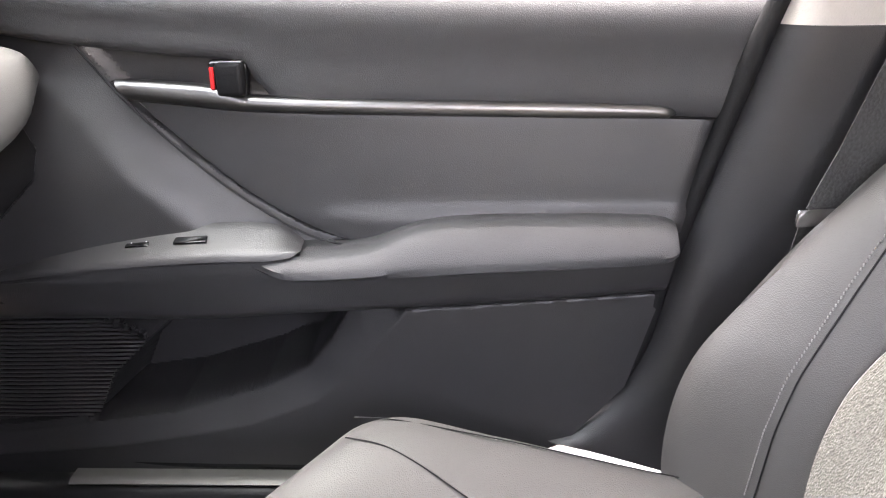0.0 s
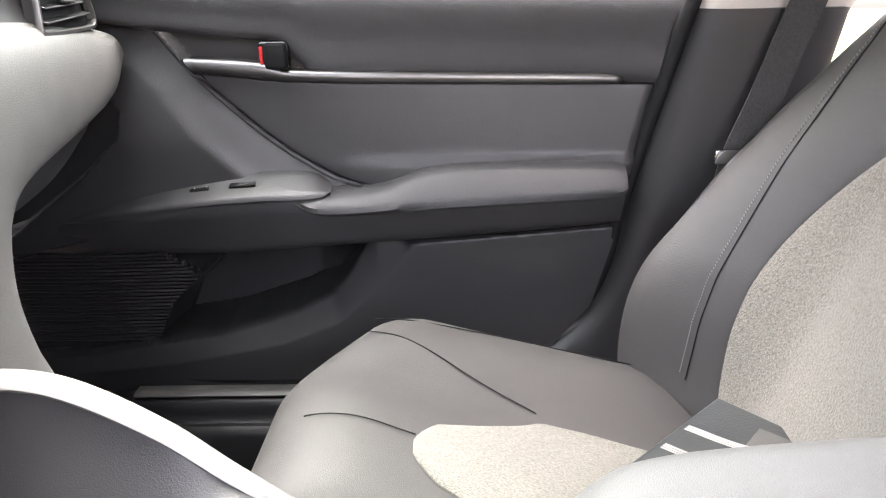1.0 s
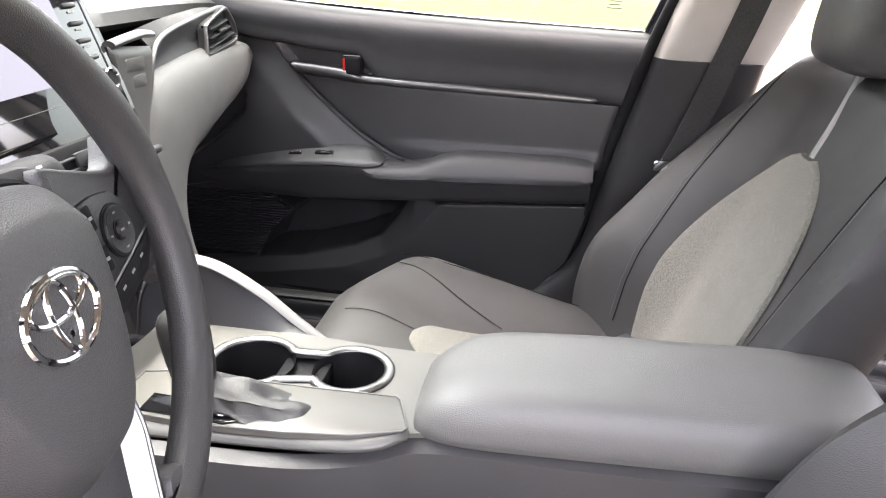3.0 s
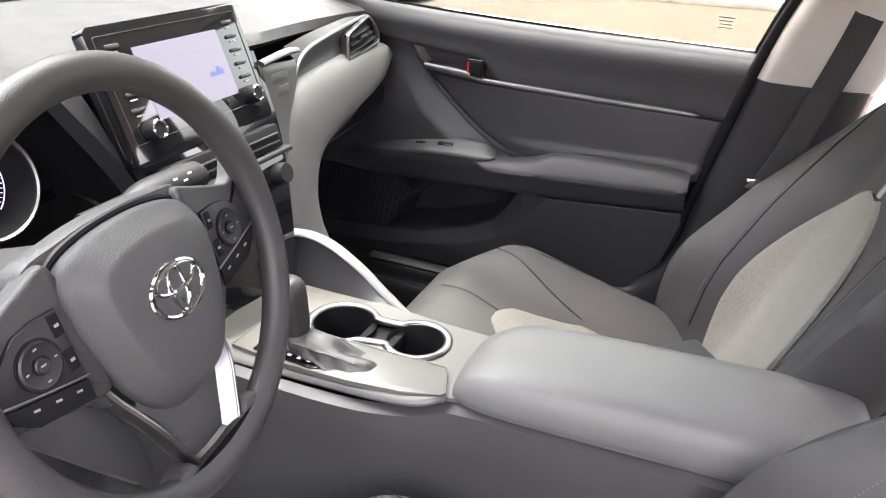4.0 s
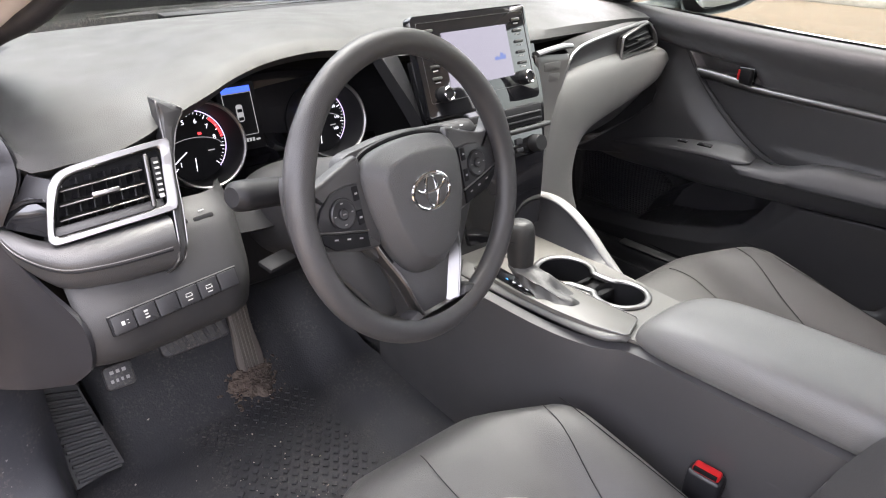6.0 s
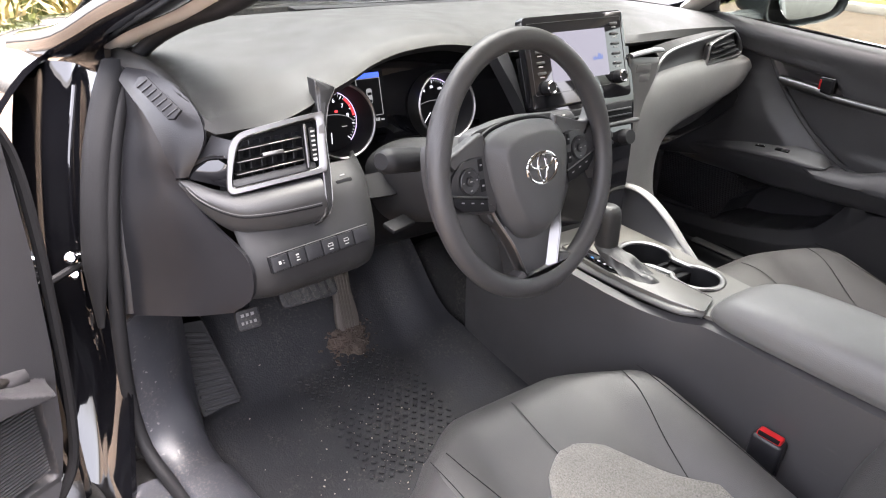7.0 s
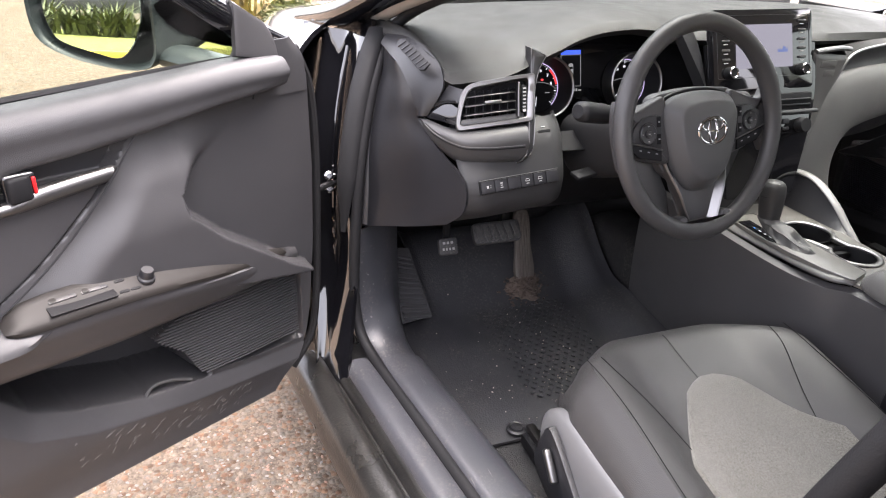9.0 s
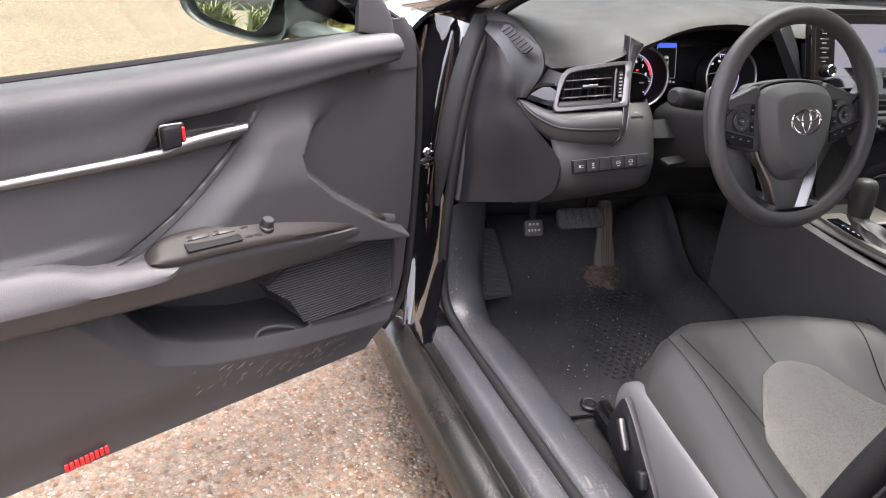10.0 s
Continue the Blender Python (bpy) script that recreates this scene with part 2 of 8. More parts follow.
def pebbles(name):
    m, nt, b = nodes(name)
    v = tex(nt, "Voronoi", 70.0)
    wn_ = tex(nt, "Voronoi", 240.0)
    c = ramp(nt, v.outputs["Color"], [(0.08, (0.17, 0.13, 0.10)), (0.32, (0.35, 0.23, 0.165)), (0.5, (0.34, 0.285, 0.225)), (0.68, (0.29, 0.28, 0.265)), (0.92, (0.46, 0.42, 0.36))])
    grit = ramp(nt, wn_.outputs["Color"], [(0.2, (0.22, 0.185, 0.155)), (0.8, (0.36, 0.32, 0.28))])
    edge = ramp(nt, v.outputs["Distance"], [(0.45, (0, 0, 0)), (0.62, (1, 1, 1))])
    mx = nt.nodes.new("ShaderNodeMix")
    mx.data_type = "RGBA"
    link(nt, edge.outputs[0], mx.inputs[0])
    link(nt, c.outputs[0], mx.inputs[6])
    link(nt, grit.outputs[0], mx.inputs[7])
    big = ramp(nt, tex(nt, "Noise", 0.7, 5.0, 0.6).outputs[0], [(0.3, (0.30, 0.274, 0.25)), (0.7, (0.38, 0.347, 0.318))])
    mm = nt.nodes.new("ShaderNodeMix")
    mm.data_type, mm.blend_type = "RGBA", "MULTIPLY"
    mm.inputs[0].default_value = 1.0
    link(nt, mx.outputs[2], mm.inputs[6])
    link(nt, big.outputs[0], mm.inputs[7])
    patch = ramp(nt, tex(nt, "Voronoi", 21.0).outputs["Color"], [(0.1, (0.62, 0.62, 0.6)), (0.5, (0.98, 0.97, 0.93)), (0.9, (1.3, 1.28, 1.2))])
    mp = nt.nodes.new("ShaderNodeMix")
    mp.data_type, mp.blend_type = "RGBA", "MULTIPLY"
    mp.inputs[0].default_value = 0.22
    link(nt, mm.outputs[2], mp.inputs[6])
    link(nt, patch.outputs[0], mp.inputs[7])
    fleck = ramp(nt, tex(nt, "Noise", 30.0, 8.0, 0.85).outputs[0], [(0.36, (0.6, 0.6, 0.58)), (0.5, (1.0, 1.0, 1.0)), (0.64, (1.42, 1.4, 1.36))])
    mf = nt.nodes.new("ShaderNodeMix")
    mf.data_type, mf.blend_type = "RGBA", "MULTIPLY"
    mf.inputs[0].default_value = 1.0
    link(nt, mp.outputs[2], mf.inputs[6])
    link(nt, fleck.outputs[0], mf.inputs[7])
    link(nt, mf.outputs[2], b.inputs["Base Color"])
    b.inputs["Roughness"].default_value = 0.85
    b.inputs["Specular IOR Level"].default_value = 0.1
    bump(nt, b, ramp(nt, v.outputs["Distance"], [(0.0, (1, 1, 1)), (0.6, (0, 0, 0))]).outputs[0], 0.004)
    return m


def grassy(name):
    m, nt, b = nodes(name)
    c = ramp(nt, tex(nt, "Noise", 7.0, 6.0, 0.7).outputs[0], [(0.3, (0.10, 0.13, 0.02)), (0.55, (0.24, 0.24, 0.05)), (0.75, (0.38, 0.33, 0.10))])
    link(nt, c.outputs[0], b.inputs["Base Color"])
    b.inputs["Roughness"].default_value = 0.9
    bump(nt, b, tex(nt, "Noise", 60.0, 4.0).outputs[0], 0.05)
    return m


def stones(name):
    m, nt, b = nodes(name)
    g = nt.nodes.new("ShaderNodeNewGeometry")
    c = ramp(nt, g.outputs["Random Per Island"], [(0.0, (0.07, 0.055, 0.045)), (0.25, (0.19, 0.105, 0.07)), (0.5, (0.16, 0.13, 0.10)), (0.75, (0.13, 0.125, 0.12)), (1.0, (0.20, 0.18, 0.155))])
    link(nt, c.outputs[0], b.inputs["Base Color"])
    b.inputs["Roughness"].default_value = 0.75
    return m


STONE = stones("small_stones")
SHIELD = surface("seat_shield_grey", (0.105, 0.105, 0.108), 0.42, size=900, depth=0.0001, vary=0.05)
PEBBLE = pebbles("exposed_aggregate")
GRASS = grassy("dry_grass")
KERB = surface("kerb_concrete", (0.52, 0.47, 0.41), 0.85, size=80, depth=0.003, vary=0.2)


# ---- building helpers ----
def spline(pts, n, closed=False):
    """n points on a smooth curve through pts."""
    p = np.array(pts, float)
    k = len(p)
    if k == 2 and not closed:
        return p[0] + np.linspace(0, 1, n)[:, None] * (p[1] - p[0])
    q = np.vstack([p[-1], p, p[0], p[1]]) if closed else np.vstack([2 * p[0] - p[1], p, 2 * p[-1] - p[-2]])
    seg = k if closed else k - 1
    d = np.linalg.norm(np.diff(np.vstack([p, p[:1]]) if closed else p, axis=0), axis=1) + 1e-9
    cum = np.r_[0, np.cumsum(d)]
    s = np.linspace(0, cum[-1], n, endpoint=not closed)
    i = np.clip(np.searchsorted(cum, s, side="right") - 1, 0, seg - 1)
    t = ((s - cum[i]) / d[i])[:, None]
    a, b, c, e = q[i], q[i + 1], q[i + 2], q[i + 3]
    db = np.linalg.norm(b - c, axis=1)[:, None] + 1e-9
    m1 = (c - a) * db / (np.linalg.norm(b - a, axis=1)[:, None] + db)
    m2 = (e - b) * db / (np.linalg.norm(e - c, axis=1)[:, None] + db)
    return (2 * t**3 - 3 * t**2 + 1) * b + (t**3 - 2 * t**2 + t) * m1 + (3 * t**2 - 2 * t**3) * c + (t**3 - t**2) * m2


def smooth01(a, b, x):
    t = np.clip((x - a) / (b - a), 0, 1)
    return t * t * (3 - 2 * t)


def thing(name, label, category, group="", kind="", m=None):
    ob = new(name)
    ob.empty_display_size = 0.05
    if m is not None:
        ob.matrix_world = m
    return tagged(ob, label, category, group, kind)


def part(name, geo, mat, parent=None, label="", flat=False, angle=40.0, m=None):
    """One mesh object from (verts, faces) or a bmesh, under a thing or a part."""
    me = bpy.data.meshes.new(name)
    if isinstance(geo, bmesh.types.BMesh):
        geo.to_mesh(me)
        geo.free()
    else:
        v, f = geo
        me.from_pydata([tuple(map(float, p)) for p in v], [], f)
    me.materials.append(mat)
    if not flat:
        me.polygons.foreach_set("use_smooth", [True] * len(me.polygons))
        me.set_sharp_from_angle(angle=radians(angle))
    me.update()
    ob = new(name, me)
    if m is not None:
        ob.matrix_local = m
    if parent is not None:
        ob.parent = parent
    return tagged(ob, label)


def whole(name, geo, mat, label, category, group="", kind="", m=None, **kw):
    return tagged(part(name, geo, mat, m=m, **kw), label, category, group, kind)


def join(*geos):
    vs, fs = [], []
    for v, f in geos:
        o = len(vs)
        vs.extend(v)
        fs.extend([tuple(i + o for i in q) for q in f])
    return vs, fs


def grid(rows, close_u=False, close_v=False):
    rows = np.asarray(rows, float)
    m, n = rows.shape[:2]
    f = []
    for i in range(m if close_u else m - 1):
        for j in range(n if close_v else n - 1):
            a, b = i, (i + 1) % m
            c, d = j, (j + 1) % n
            f.append((a * n + c, a * n + d, b * n + d, b * n + c))
    return list(rows.reshape(-1, 3)), f


def outward(geo):
    """Faces of a closed or nearly closed mesh turned to face outwards."""
    bm = bmesh.new()
    vs = [bm.verts.new(p) for p in geo[0]]
    for q in geo[1]:
        if len(set(q)) > 2:
            try:
                bm.faces.new([vs[i] for i in q])
            except ValueError:
                pass
    bmesh.ops.remove_doubles(bm, verts=bm.verts, dist=1e-5)
    bmesh.ops.recalc_face_normals(bm, faces=bm.faces)
    return bm


def loft(sections, n_u, n_v, close_v=False):
    """A grid through sections, each a list of points."""
    s = np.array([spline(q, n_v, close_v) for q in sections])
    return np.stack([spline(s[:, j], n_u) for j in range(n_v)], 1)


def thick(rows, t, close_u=False):
    """A grid with thickness t behind it, rim closed."""
    rows = np.asarray(rows, float)
    du, dv = np.gradient(rows, axis=0), np.gradient(rows, axis=1)
    n = np.cross(du, dv)
    n /= np.linalg.norm(n, axis=2, keepdims=True) + 1e-9
    back = rows - n * t
    a, b = grid(rows), grid(back)
    m, k = rows.shape[:2]
    off = m * k
    f = list(a[1]) + [tuple(off + i for i in q[::-1]) for q in b[1]]
    ring = [j for j in range(k)] + [i * k + k - 1 for i in range(1, m)] + [(m - 1) * k + j for j in range(k - 2, -1, -1)] + [i * k for i in range(m - 2, 0, -1)]
    for i, r in enumerate(ring):
        s = ring[(i + 1) % len(ring)]
        f.append((s, r, off + r, off + s))
    return outward((a[0] + b[0], f))


def pad(a, b, normal, h, n_u=40, n_v=14, pu=8.0, pv=4.0, sink=0.004):
    """A cushion-like raised strip between two curves, h high along normal, with rolled edges."""
    A, B = spline(a, n_u), spline(b, n_u)
    N = np.array(normal, float)
    if N.ndim == 1:
        N = np.tile(N / np.linalg.norm(N), (n_u, 1))
    u, v = np.linspace(-1, 1, n_u), np.sin(np.linspace(-1, 1, n_v) * math.pi / 2)
    su, sv = (1 - np.abs(u) ** pu).clip(0) ** (1 / pu), (1 - np.abs(v) ** pv).clip(0) ** (1 / pv)
    w = ((v + 1) / 2)[None, :, None]
    rows = A[:, None] * (1 - w) + B[:, None] * w + N[:, None] * (h * np.minimum(su[:, None], 1) * sv[None] - sink)[..., None]
    return rows


def tube(path, r, n=10, closed=False, flat=1.0, up=(0, 0, 1)):
    """A rod along a path; r a number or one per point; flat squeezes it along up."""
    p = np.asarray(path, float)
    k = len(p)
    t = np.roll(p, -1, 0) - np.roll(p, 1, 0) if closed else np.gradient(p, axis=0)
    t /= np.linalg.norm(t, axis=1, keepdims=True) + 1e-9
    u = np.array(up, float) - t * (t @ np.array(up, float))[:, None]
    u /= np.linalg.norm(u, axis=1, keepdims=True) + 1e-9
    s = np.cross(t, u)
    r = np.broadcast_to(np.asarray(r, float), (k,))[:, None, None]
    th = np.linspace(0, 2 * math.pi, n, endpoint=False)
    rows = p[:, None] + r * (np.cos(th)[None, :, None] * s[:, None] + flat * np.sin(th)[None, :, None] * u[:, None])
    v, f = grid(rows, closed, True)
    if not closed:
        f = f + [tuple(range(n)), tuple((k - 1) * n + i for i in range(n))[::-1]]
    return outward((v, f))


def box(sx, sy, sz, r=0.003, seg=2, m=None):
    bm = bmesh.new()
    bmesh.ops.create_cube(bm, size=1.0)
    bmesh.ops.scale(bm, vec=(sx, sy, sz), verts=bm.verts)
    if r:
        bmesh.ops.bevel(bm, geom=list(bm.edges), offset=min(r, 0.49 * min(sx, sy, sz)), segments=seg, profile=0.5, affect="EDGES")
    if m is not None:
        bmesh.ops.transform(bm, matrix=m, verts=bm.verts)
    return bm


def prism(outline, depth, r=0.002, m=None, seg=2):
    """An outline in x, y raised by depth in z, with rounded upper edge."""
    bm = bmesh.new()
    vs = [bm.verts.new((x, y, 0)) for x, y in outline]
    f = bm.faces.new(vs)
    f.normal_update()
    if f.normal.z < 0:
        f.normal_flip()
    got = bmesh.ops.extrude_face_region(bm, geom=[f])
    top = [g for g in got["geom"] if isinstance(g, bmesh.types.BMVert)]
    bmesh.ops.translate(bm, vec=(0, 0, depth), verts=top)
    if r:
        tops = set(top)
        edges = [e for e in bm.edges if e.verts[0] in tops and e.verts[1] in tops]
        bmesh.ops.bevel(bm, geom=edges, offset=r, segments=seg, profile=0.5, affect="EDGES")
    bmesh.ops.recalc_face_normals(bm, faces=bm.faces)
    if m is not None:
        bmesh.ops.transform(bm, matrix=m, verts=bm.verts)
    return bm


def turned(profile, n=32, m=None, cap=True):
    """A body of revolution about z from (radius, height) pairs."""
    th = np.linspace(0, 2 * math.pi, n, endpoint=False)
    rows = [[(r * math.cos(a), r * math.sin(a), h) for a in th] for r, h in profile]
    v, f = grid(rows, False, True)
    if cap:
        k = len(profile)
        f = f + [tuple(range(n)), tuple((k - 1) * n + i for i in range(n))]
    bm = outward((v, f))
    if m is not None:
        bmesh.ops.transform(bm, matrix=m, verts=bm.verts)
    return bm


def frame_m(o, x, y):
    """A pose with origin o, x axis along x, and y axis as near y as can be."""
    x, y = Vector(x).normalized(), Vector(y)
    z = x.cross(y).normalized()
    y = z.cross(x)
    m = Matrix((x, y, z)).transposed().to_4x4()
    m.translation = Vector(o)
    return m


def rrect(w, h, r, n=5):
    """A rounded rectangle's outline."""
    out = []
    for cx, cy, a0 in ((w / 2 - r, h / 2 - r, 0), (-w / 2 + r, h / 2 - r, 90), (-w / 2 + r, -h / 2 + r, 180), (w / 2 - r, -h / 2 + r, 270)):
        out += [(cx + r * math.cos(radians(a0 + 90 * i / (n - 1))), cy + r * math.sin(radians(a0 + 90 * i / (n - 1)))) for i in range(n)]
    return out


def text(name, body, size, mat, m, parent):
    c = bpy.data.curves.new(name, "FONT")
    c.body, c.size, c.extrude, c.align_x, c.align_y = body, size, 0.0002, "CENTER", "CENTER"
    c.materials.append(mat)
    ob = new(name, c)
    ob.matrix_local = m
    ob.parent = parent
    return ob


# ---- ground and surroundings ----
def ground():
    bm = bmesh.new()
    bmesh.ops.create_grid(bm, x_segments=1, y_segments=1, size=150)
    whole("ground", bm, PEBBLE, "tan exposed-aggregate paving with reddish pebbles", "ground", kind="structure", flat=True)
    bm = box(60, 0.25, 0.14, 0.03, m=Matrix.Translation((0, 10.1, 0.05)))
    whole("kerb", bm, KERB, "weathered pale concrete kerb along the lot", "kerb", kind="structure")
    bm = box(60, 40, 0.1, 0.0, m=Matrix.Translation((0, 30.3, 0.04)))
    whole("grass_verge", bm, GRASS, "dry yellow-green grass verge behind the kerb", "grass", kind="stuff")



def blades(name, spots, mat, label, category, seed, h, spread, n, wide):
    """Clumps of narrow leaves that bend outwards."""
    rng = random.Random(seed)
    v, f = [], []
    for cx, cy, k in spots:
        for _ in range(n):
            a, hh, r = rng.uniform(0, 2 * math.pi), h * k * rng.uniform(0.5, 1.1), spread * k * rng.uniform(0.15, 1.0)
            x, y = cx + rng.gauss(0, 0.12 * k), cy + rng.gauss(0, 0.12 * k)
            dx, dy, w = math.cos(a), math.sin(a), wide * rng.uniform(0.6, 1.3)
            o = len(v)
            for t, e in ((0, 1.0), (0.6, 0.9), (1.0, 0.1)):
                px, py, pz = x + dx * r * t * t, y + dy * r * t * t, hh * (t - 0.25 * t * t) + 0.05
                v += [(px - dy * w * e, py + dx * w * e, pz), (px + dy * w * e, py - dx * w * e, pz)]
            f += [(o, o + 1, o + 3, o + 2), (o + 2, o + 3, o + 5, o + 4)]
    whole(name, (v, f), mat, label, category, kind="stuff", flat=True)


def surroundings():
    rng = random.Random(21)
    spots = [(rng.uniform(-9.5, -5.6), rng.uniform(-0.9, 5), rng.uniform(0.7, 1.3)) for _ in range(46)]
    blades("shrubs", spots[:30], LEAFY, "yellow-green long-leaved shrubs in a bed ahead of the car", "shrub", 3, 1.0, 0.6, 70, 0.03)
    blades("dry_grass_tufts", spots[30:], STRAW, "straw-coloured grass tufts among the shrubs", "grass", 4, 0.8, 0.7, 60, 0.02)
    bm = box(4.6, 7.2, 0.10, 0.02, m=Matrix.Translation((-7.6, 2.45, 0.03)))
    whole("planting_bed", bm, GRASS, "grassy planting bed ahead of the car", "planting bed", kind="structure")
    # far edge of the lot behind the car
    m = Matrix.Translation((10.0, -17.0, 0.0)) @ Matrix.Rotation(radians(33), 4, "Z")
    whole("far_kerb", box(30, 0.3, 0.16, 0.03, m=m @ pose(0, 3.0, 0.06)), YELLOW, "yellow painted kerb at the far edge of the lot", "kerb", kind="structure")
    whole("far_verge", box(70, 16, 0.1, 0.0, m=m @ pose(0, -5.2, 0.04)), GRASS, "grass verge behind the yellow kerb", "grass", kind="stuff")
    far = [tuple(m @ Vector((rng.uniform(-20, 20), rng.uniform(-9, -5), 0)))[:2] + (rng.uniform(0.7, 1.3),) for _ in range(70)]
    blades("hedge", far, LEAFY, "rounded yellow-green hedge bushes along the verge", "hedge", 6, 1.2, 1.0, 60, 0.06)
    p = thing("lamp_post", "pale tapered lamp post on the far verge", "lamp post", m=m @ pose(1.5, 0.4, 0.05))
    part("pole", turned([(0.10, 0), (0.10, 0.3), (0.075, 0.35), (0.05, 6.0), (0.0, 6.02)], 16, cap=False), POST, p)
    part("lamp_arm", box(1.0, 0.08, 0.08, 0.02, m=pose(0.45, 0, 5.95)), POST, p)
    part("lamp_head", box(0.5, 0.22, 0.1, 0.03, m=pose(1.0, 0, 5.92)), POST, p)



def loose_stones():
    """Small stones standing proud of the paving beside the driver's door."""
    rng = np.random.default_rng(5)
    n = 5200
    x, y = rng.uniform(-0.55, 1.15, n), rng.uniform(-2.3, -0.98, n)
    r, a = rng.uniform(0.0022, 0.0062, n), rng.uniform(0, math.pi, n)
    base = np.array([(1, 0, 0), (0.45, 0.75, 0), (-0.55, 0.7, 0), (-1, -0.1, 0), (-0.4, -0.75, 0), (0.55, -0.7, 0), (0.15, 0.1, 0.55), (-0.3, -0.1, 0.5)])
    face = [(0, 1, 6), (1, 2, 6), (2, 7, 6), (2, 3, 7), (3, 4, 7), (4, 6, 7), (4, 5, 6), (5, 0, 6)]
    v = base[None] * (r[:, None] * rng.uniform(0.8, 1.2, (n, 8)))[..., None]
    c, s = np.cos(a)[:, None], np.sin(a)[:, None]
    v = np.stack([x[:, None] + c * v[..., 0] - s * v[..., 1] * 0.8, y[:, None] + s * v[..., 0] + c * v[..., 1] * 0.8, v[..., 2]], -1).reshape(-1, 3)
    f = [tuple(8 * i + k for k in q) for i in range(n) for q in face]
    whole("paving_stones", (v, f), STONE, "small reddish and grey stones set in the paving", "stones", kind="stuff", flat=True)


ground()
loose_stones()
surroundings()


# ---- car body ----
SL = 0.13  # the sill runs slightly out towards the front


def sill_y(y0, x):
    return y0 + SL * (x + 0.1)


def sill_strip(sec, x0, x1, n=24):
    xs = np.linspace(x0, x1, n)
    return [[(x, sill_y(y, x), z) for y, z in sec] for x in xs]


def body():
    b = thing("car_body", "black painted sedan body shell around the cabin", "car body", kind="structure")
    # floor pan and bulkheads
    part("floor_pan", box(2.6, 1.5, 0.02, 0, m=Matrix.Translation((0.2, 0.0, 0.165))), CARPET, b, "black carpeted floor")
    part("bulkhead", box(0.02, 1.5, 0.85, 0, m=Matrix.Translation((-0.93, 0.0, 0.56)) @ pose(0, 0, 0, 0, -12, 0)), CARPET, b)
    part("rear_bulkhead", box(0.04, 1.44, 0.85, 0, m=Matrix.Translation((1.75, 0.0, 0.58))), HARD, b)
    # driver's sill: inner trim, scuff plate, rocker
    secA = [(-0.722, 0.185), (-0.728, 0.235), (-0.738, 0.268), (-0.762, 0.284), (-0.80, 0.288), (-0.824, 0.284), (-0.830, 0.268)]
    rows = loft(sill_strip(secA, -0.33, 1.4, 6), 30, 22)
    part("sill_trim", thick(rows, 0.006), SCUFF, b, "scuffed grey plastic sill trim with dust")
    secB = [(-0.842, 0.262), (-0.848, 0.271), (-0.865, 0.274), (-0.888, 0.272), (-0.898, 0.264), (-0.902, 0.25)]
    part("scuff_plate", thick(loft(sill_strip(secB, -0.36, 1.4, 6), 30, 16), 0.006), SCUFF, b, "dull grey plastic scuff plate")
    secC = [(-0.836, 0.255), (-0.902, 0.253), (-0.912, 0.246), (-0.918, 0.234), (-0.935, 0.234), (-0.942, 0.242), (-0.972, 0.238), (-0.984, 0.226), (-0.99, 0.19), (-0.982, 0.15), (-0.95, 0.12)]
    part("rocker", thick(loft(sill_strip(secC, -0.72, 1.4, 8), 40, 44), 0.01), DIRTY, b, "dirty black painted rocker with road dust")
    for y, z, r, mt, nm in ((-0.907, 0.252, 0.0055, RUBBER, "sill_gasket"), (-0.938, 0.2445, 0.0045, RUBBER, "sill_gasket"), (-0.924, 0.237, 0.0028, PAINT, "sill_flange")):
        part(nm, tube(np.array([(x, sill_y(y, x), z) for x in np.linspace(-0.62, 1.4, 16)]), r, 8), mt, b)
    # kick trim that climbs from the sill to the dash
    secs = [
        [(-0.30, -0.757, 0.185), (-0.30, -0.762, 0.26), (-0.30, -0.80, 0.287), (-0.30, -0.848, 0.284), (-0.30, -0.857, 0.268)],
        [(-0.40, -0.768, 0.185), (-0.405, -0.775, 0.275), (-0.39, -0.82, 0.302), (-0.375, -0.862, 0.292), (-0.37, -0.872, 0.275)],
        [(-0.50, -0.76, 0.25), (-0.475, -0.785, 0.345), (-0.445, -0.83, 0.352), (-0.42, -0.872, 0.335), (-0.412, -0.886, 0.325)],
        [(-0.54, -0.76, 0.42), (-0.505, -0.79, 0.44), (-0.468, -0.838, 0.445), (-0.443, -0.876, 0.44), (-0.432, -0.89, 0.435)],
        [(-0.55, -0.76, 0.57), (-0.515, -0.79, 0.57), (-0.475, -0.835, 0.562), (-0.448, -0.872, 0.556), (-0.438, -0.886, 0.555)],
    ]
    part("kick_trim", thick(loft(secs, 40, 20), 0.006), SCUFF, b, "smooth grey kick trim with scuff marks")
    # weather seal round the driver's opening
    path = [(1.3, sill_y(-0.836, 1.3), 0.275), (0.5, sill_y(-0.836, 0.5), 0.275), (-0.1, -0.836, 0.277), (-0.33, -0.868, 0.28), (-0.40, -0.886, 0.31), (-0.43, -0.893, 0.37),
            (-0.437, -0.893, 0.46), (-0.443, -0.887, 0.56), (-0.462, -0.87, 0.70), (-0.50, -0.838, 0.83), (-0.545, -0.80, 0.915), (-0.585, -0.768, 0.962), (-0.56, -0.735, 1.0), (-0.46, -0.708, 1.042), (-0.285, -0.688, 1.09), (-0.05, -0.645, 1.19), (0.3, -0.60, 1.34)]
    part("door_seal", tube(spline(path, 110), 0.0125, 10), RUBBER, b, "black rubber door seal")
    lip = [(p[0] - 0.004, p[1] - 0.026, p[2]) for p in path[7:12]]
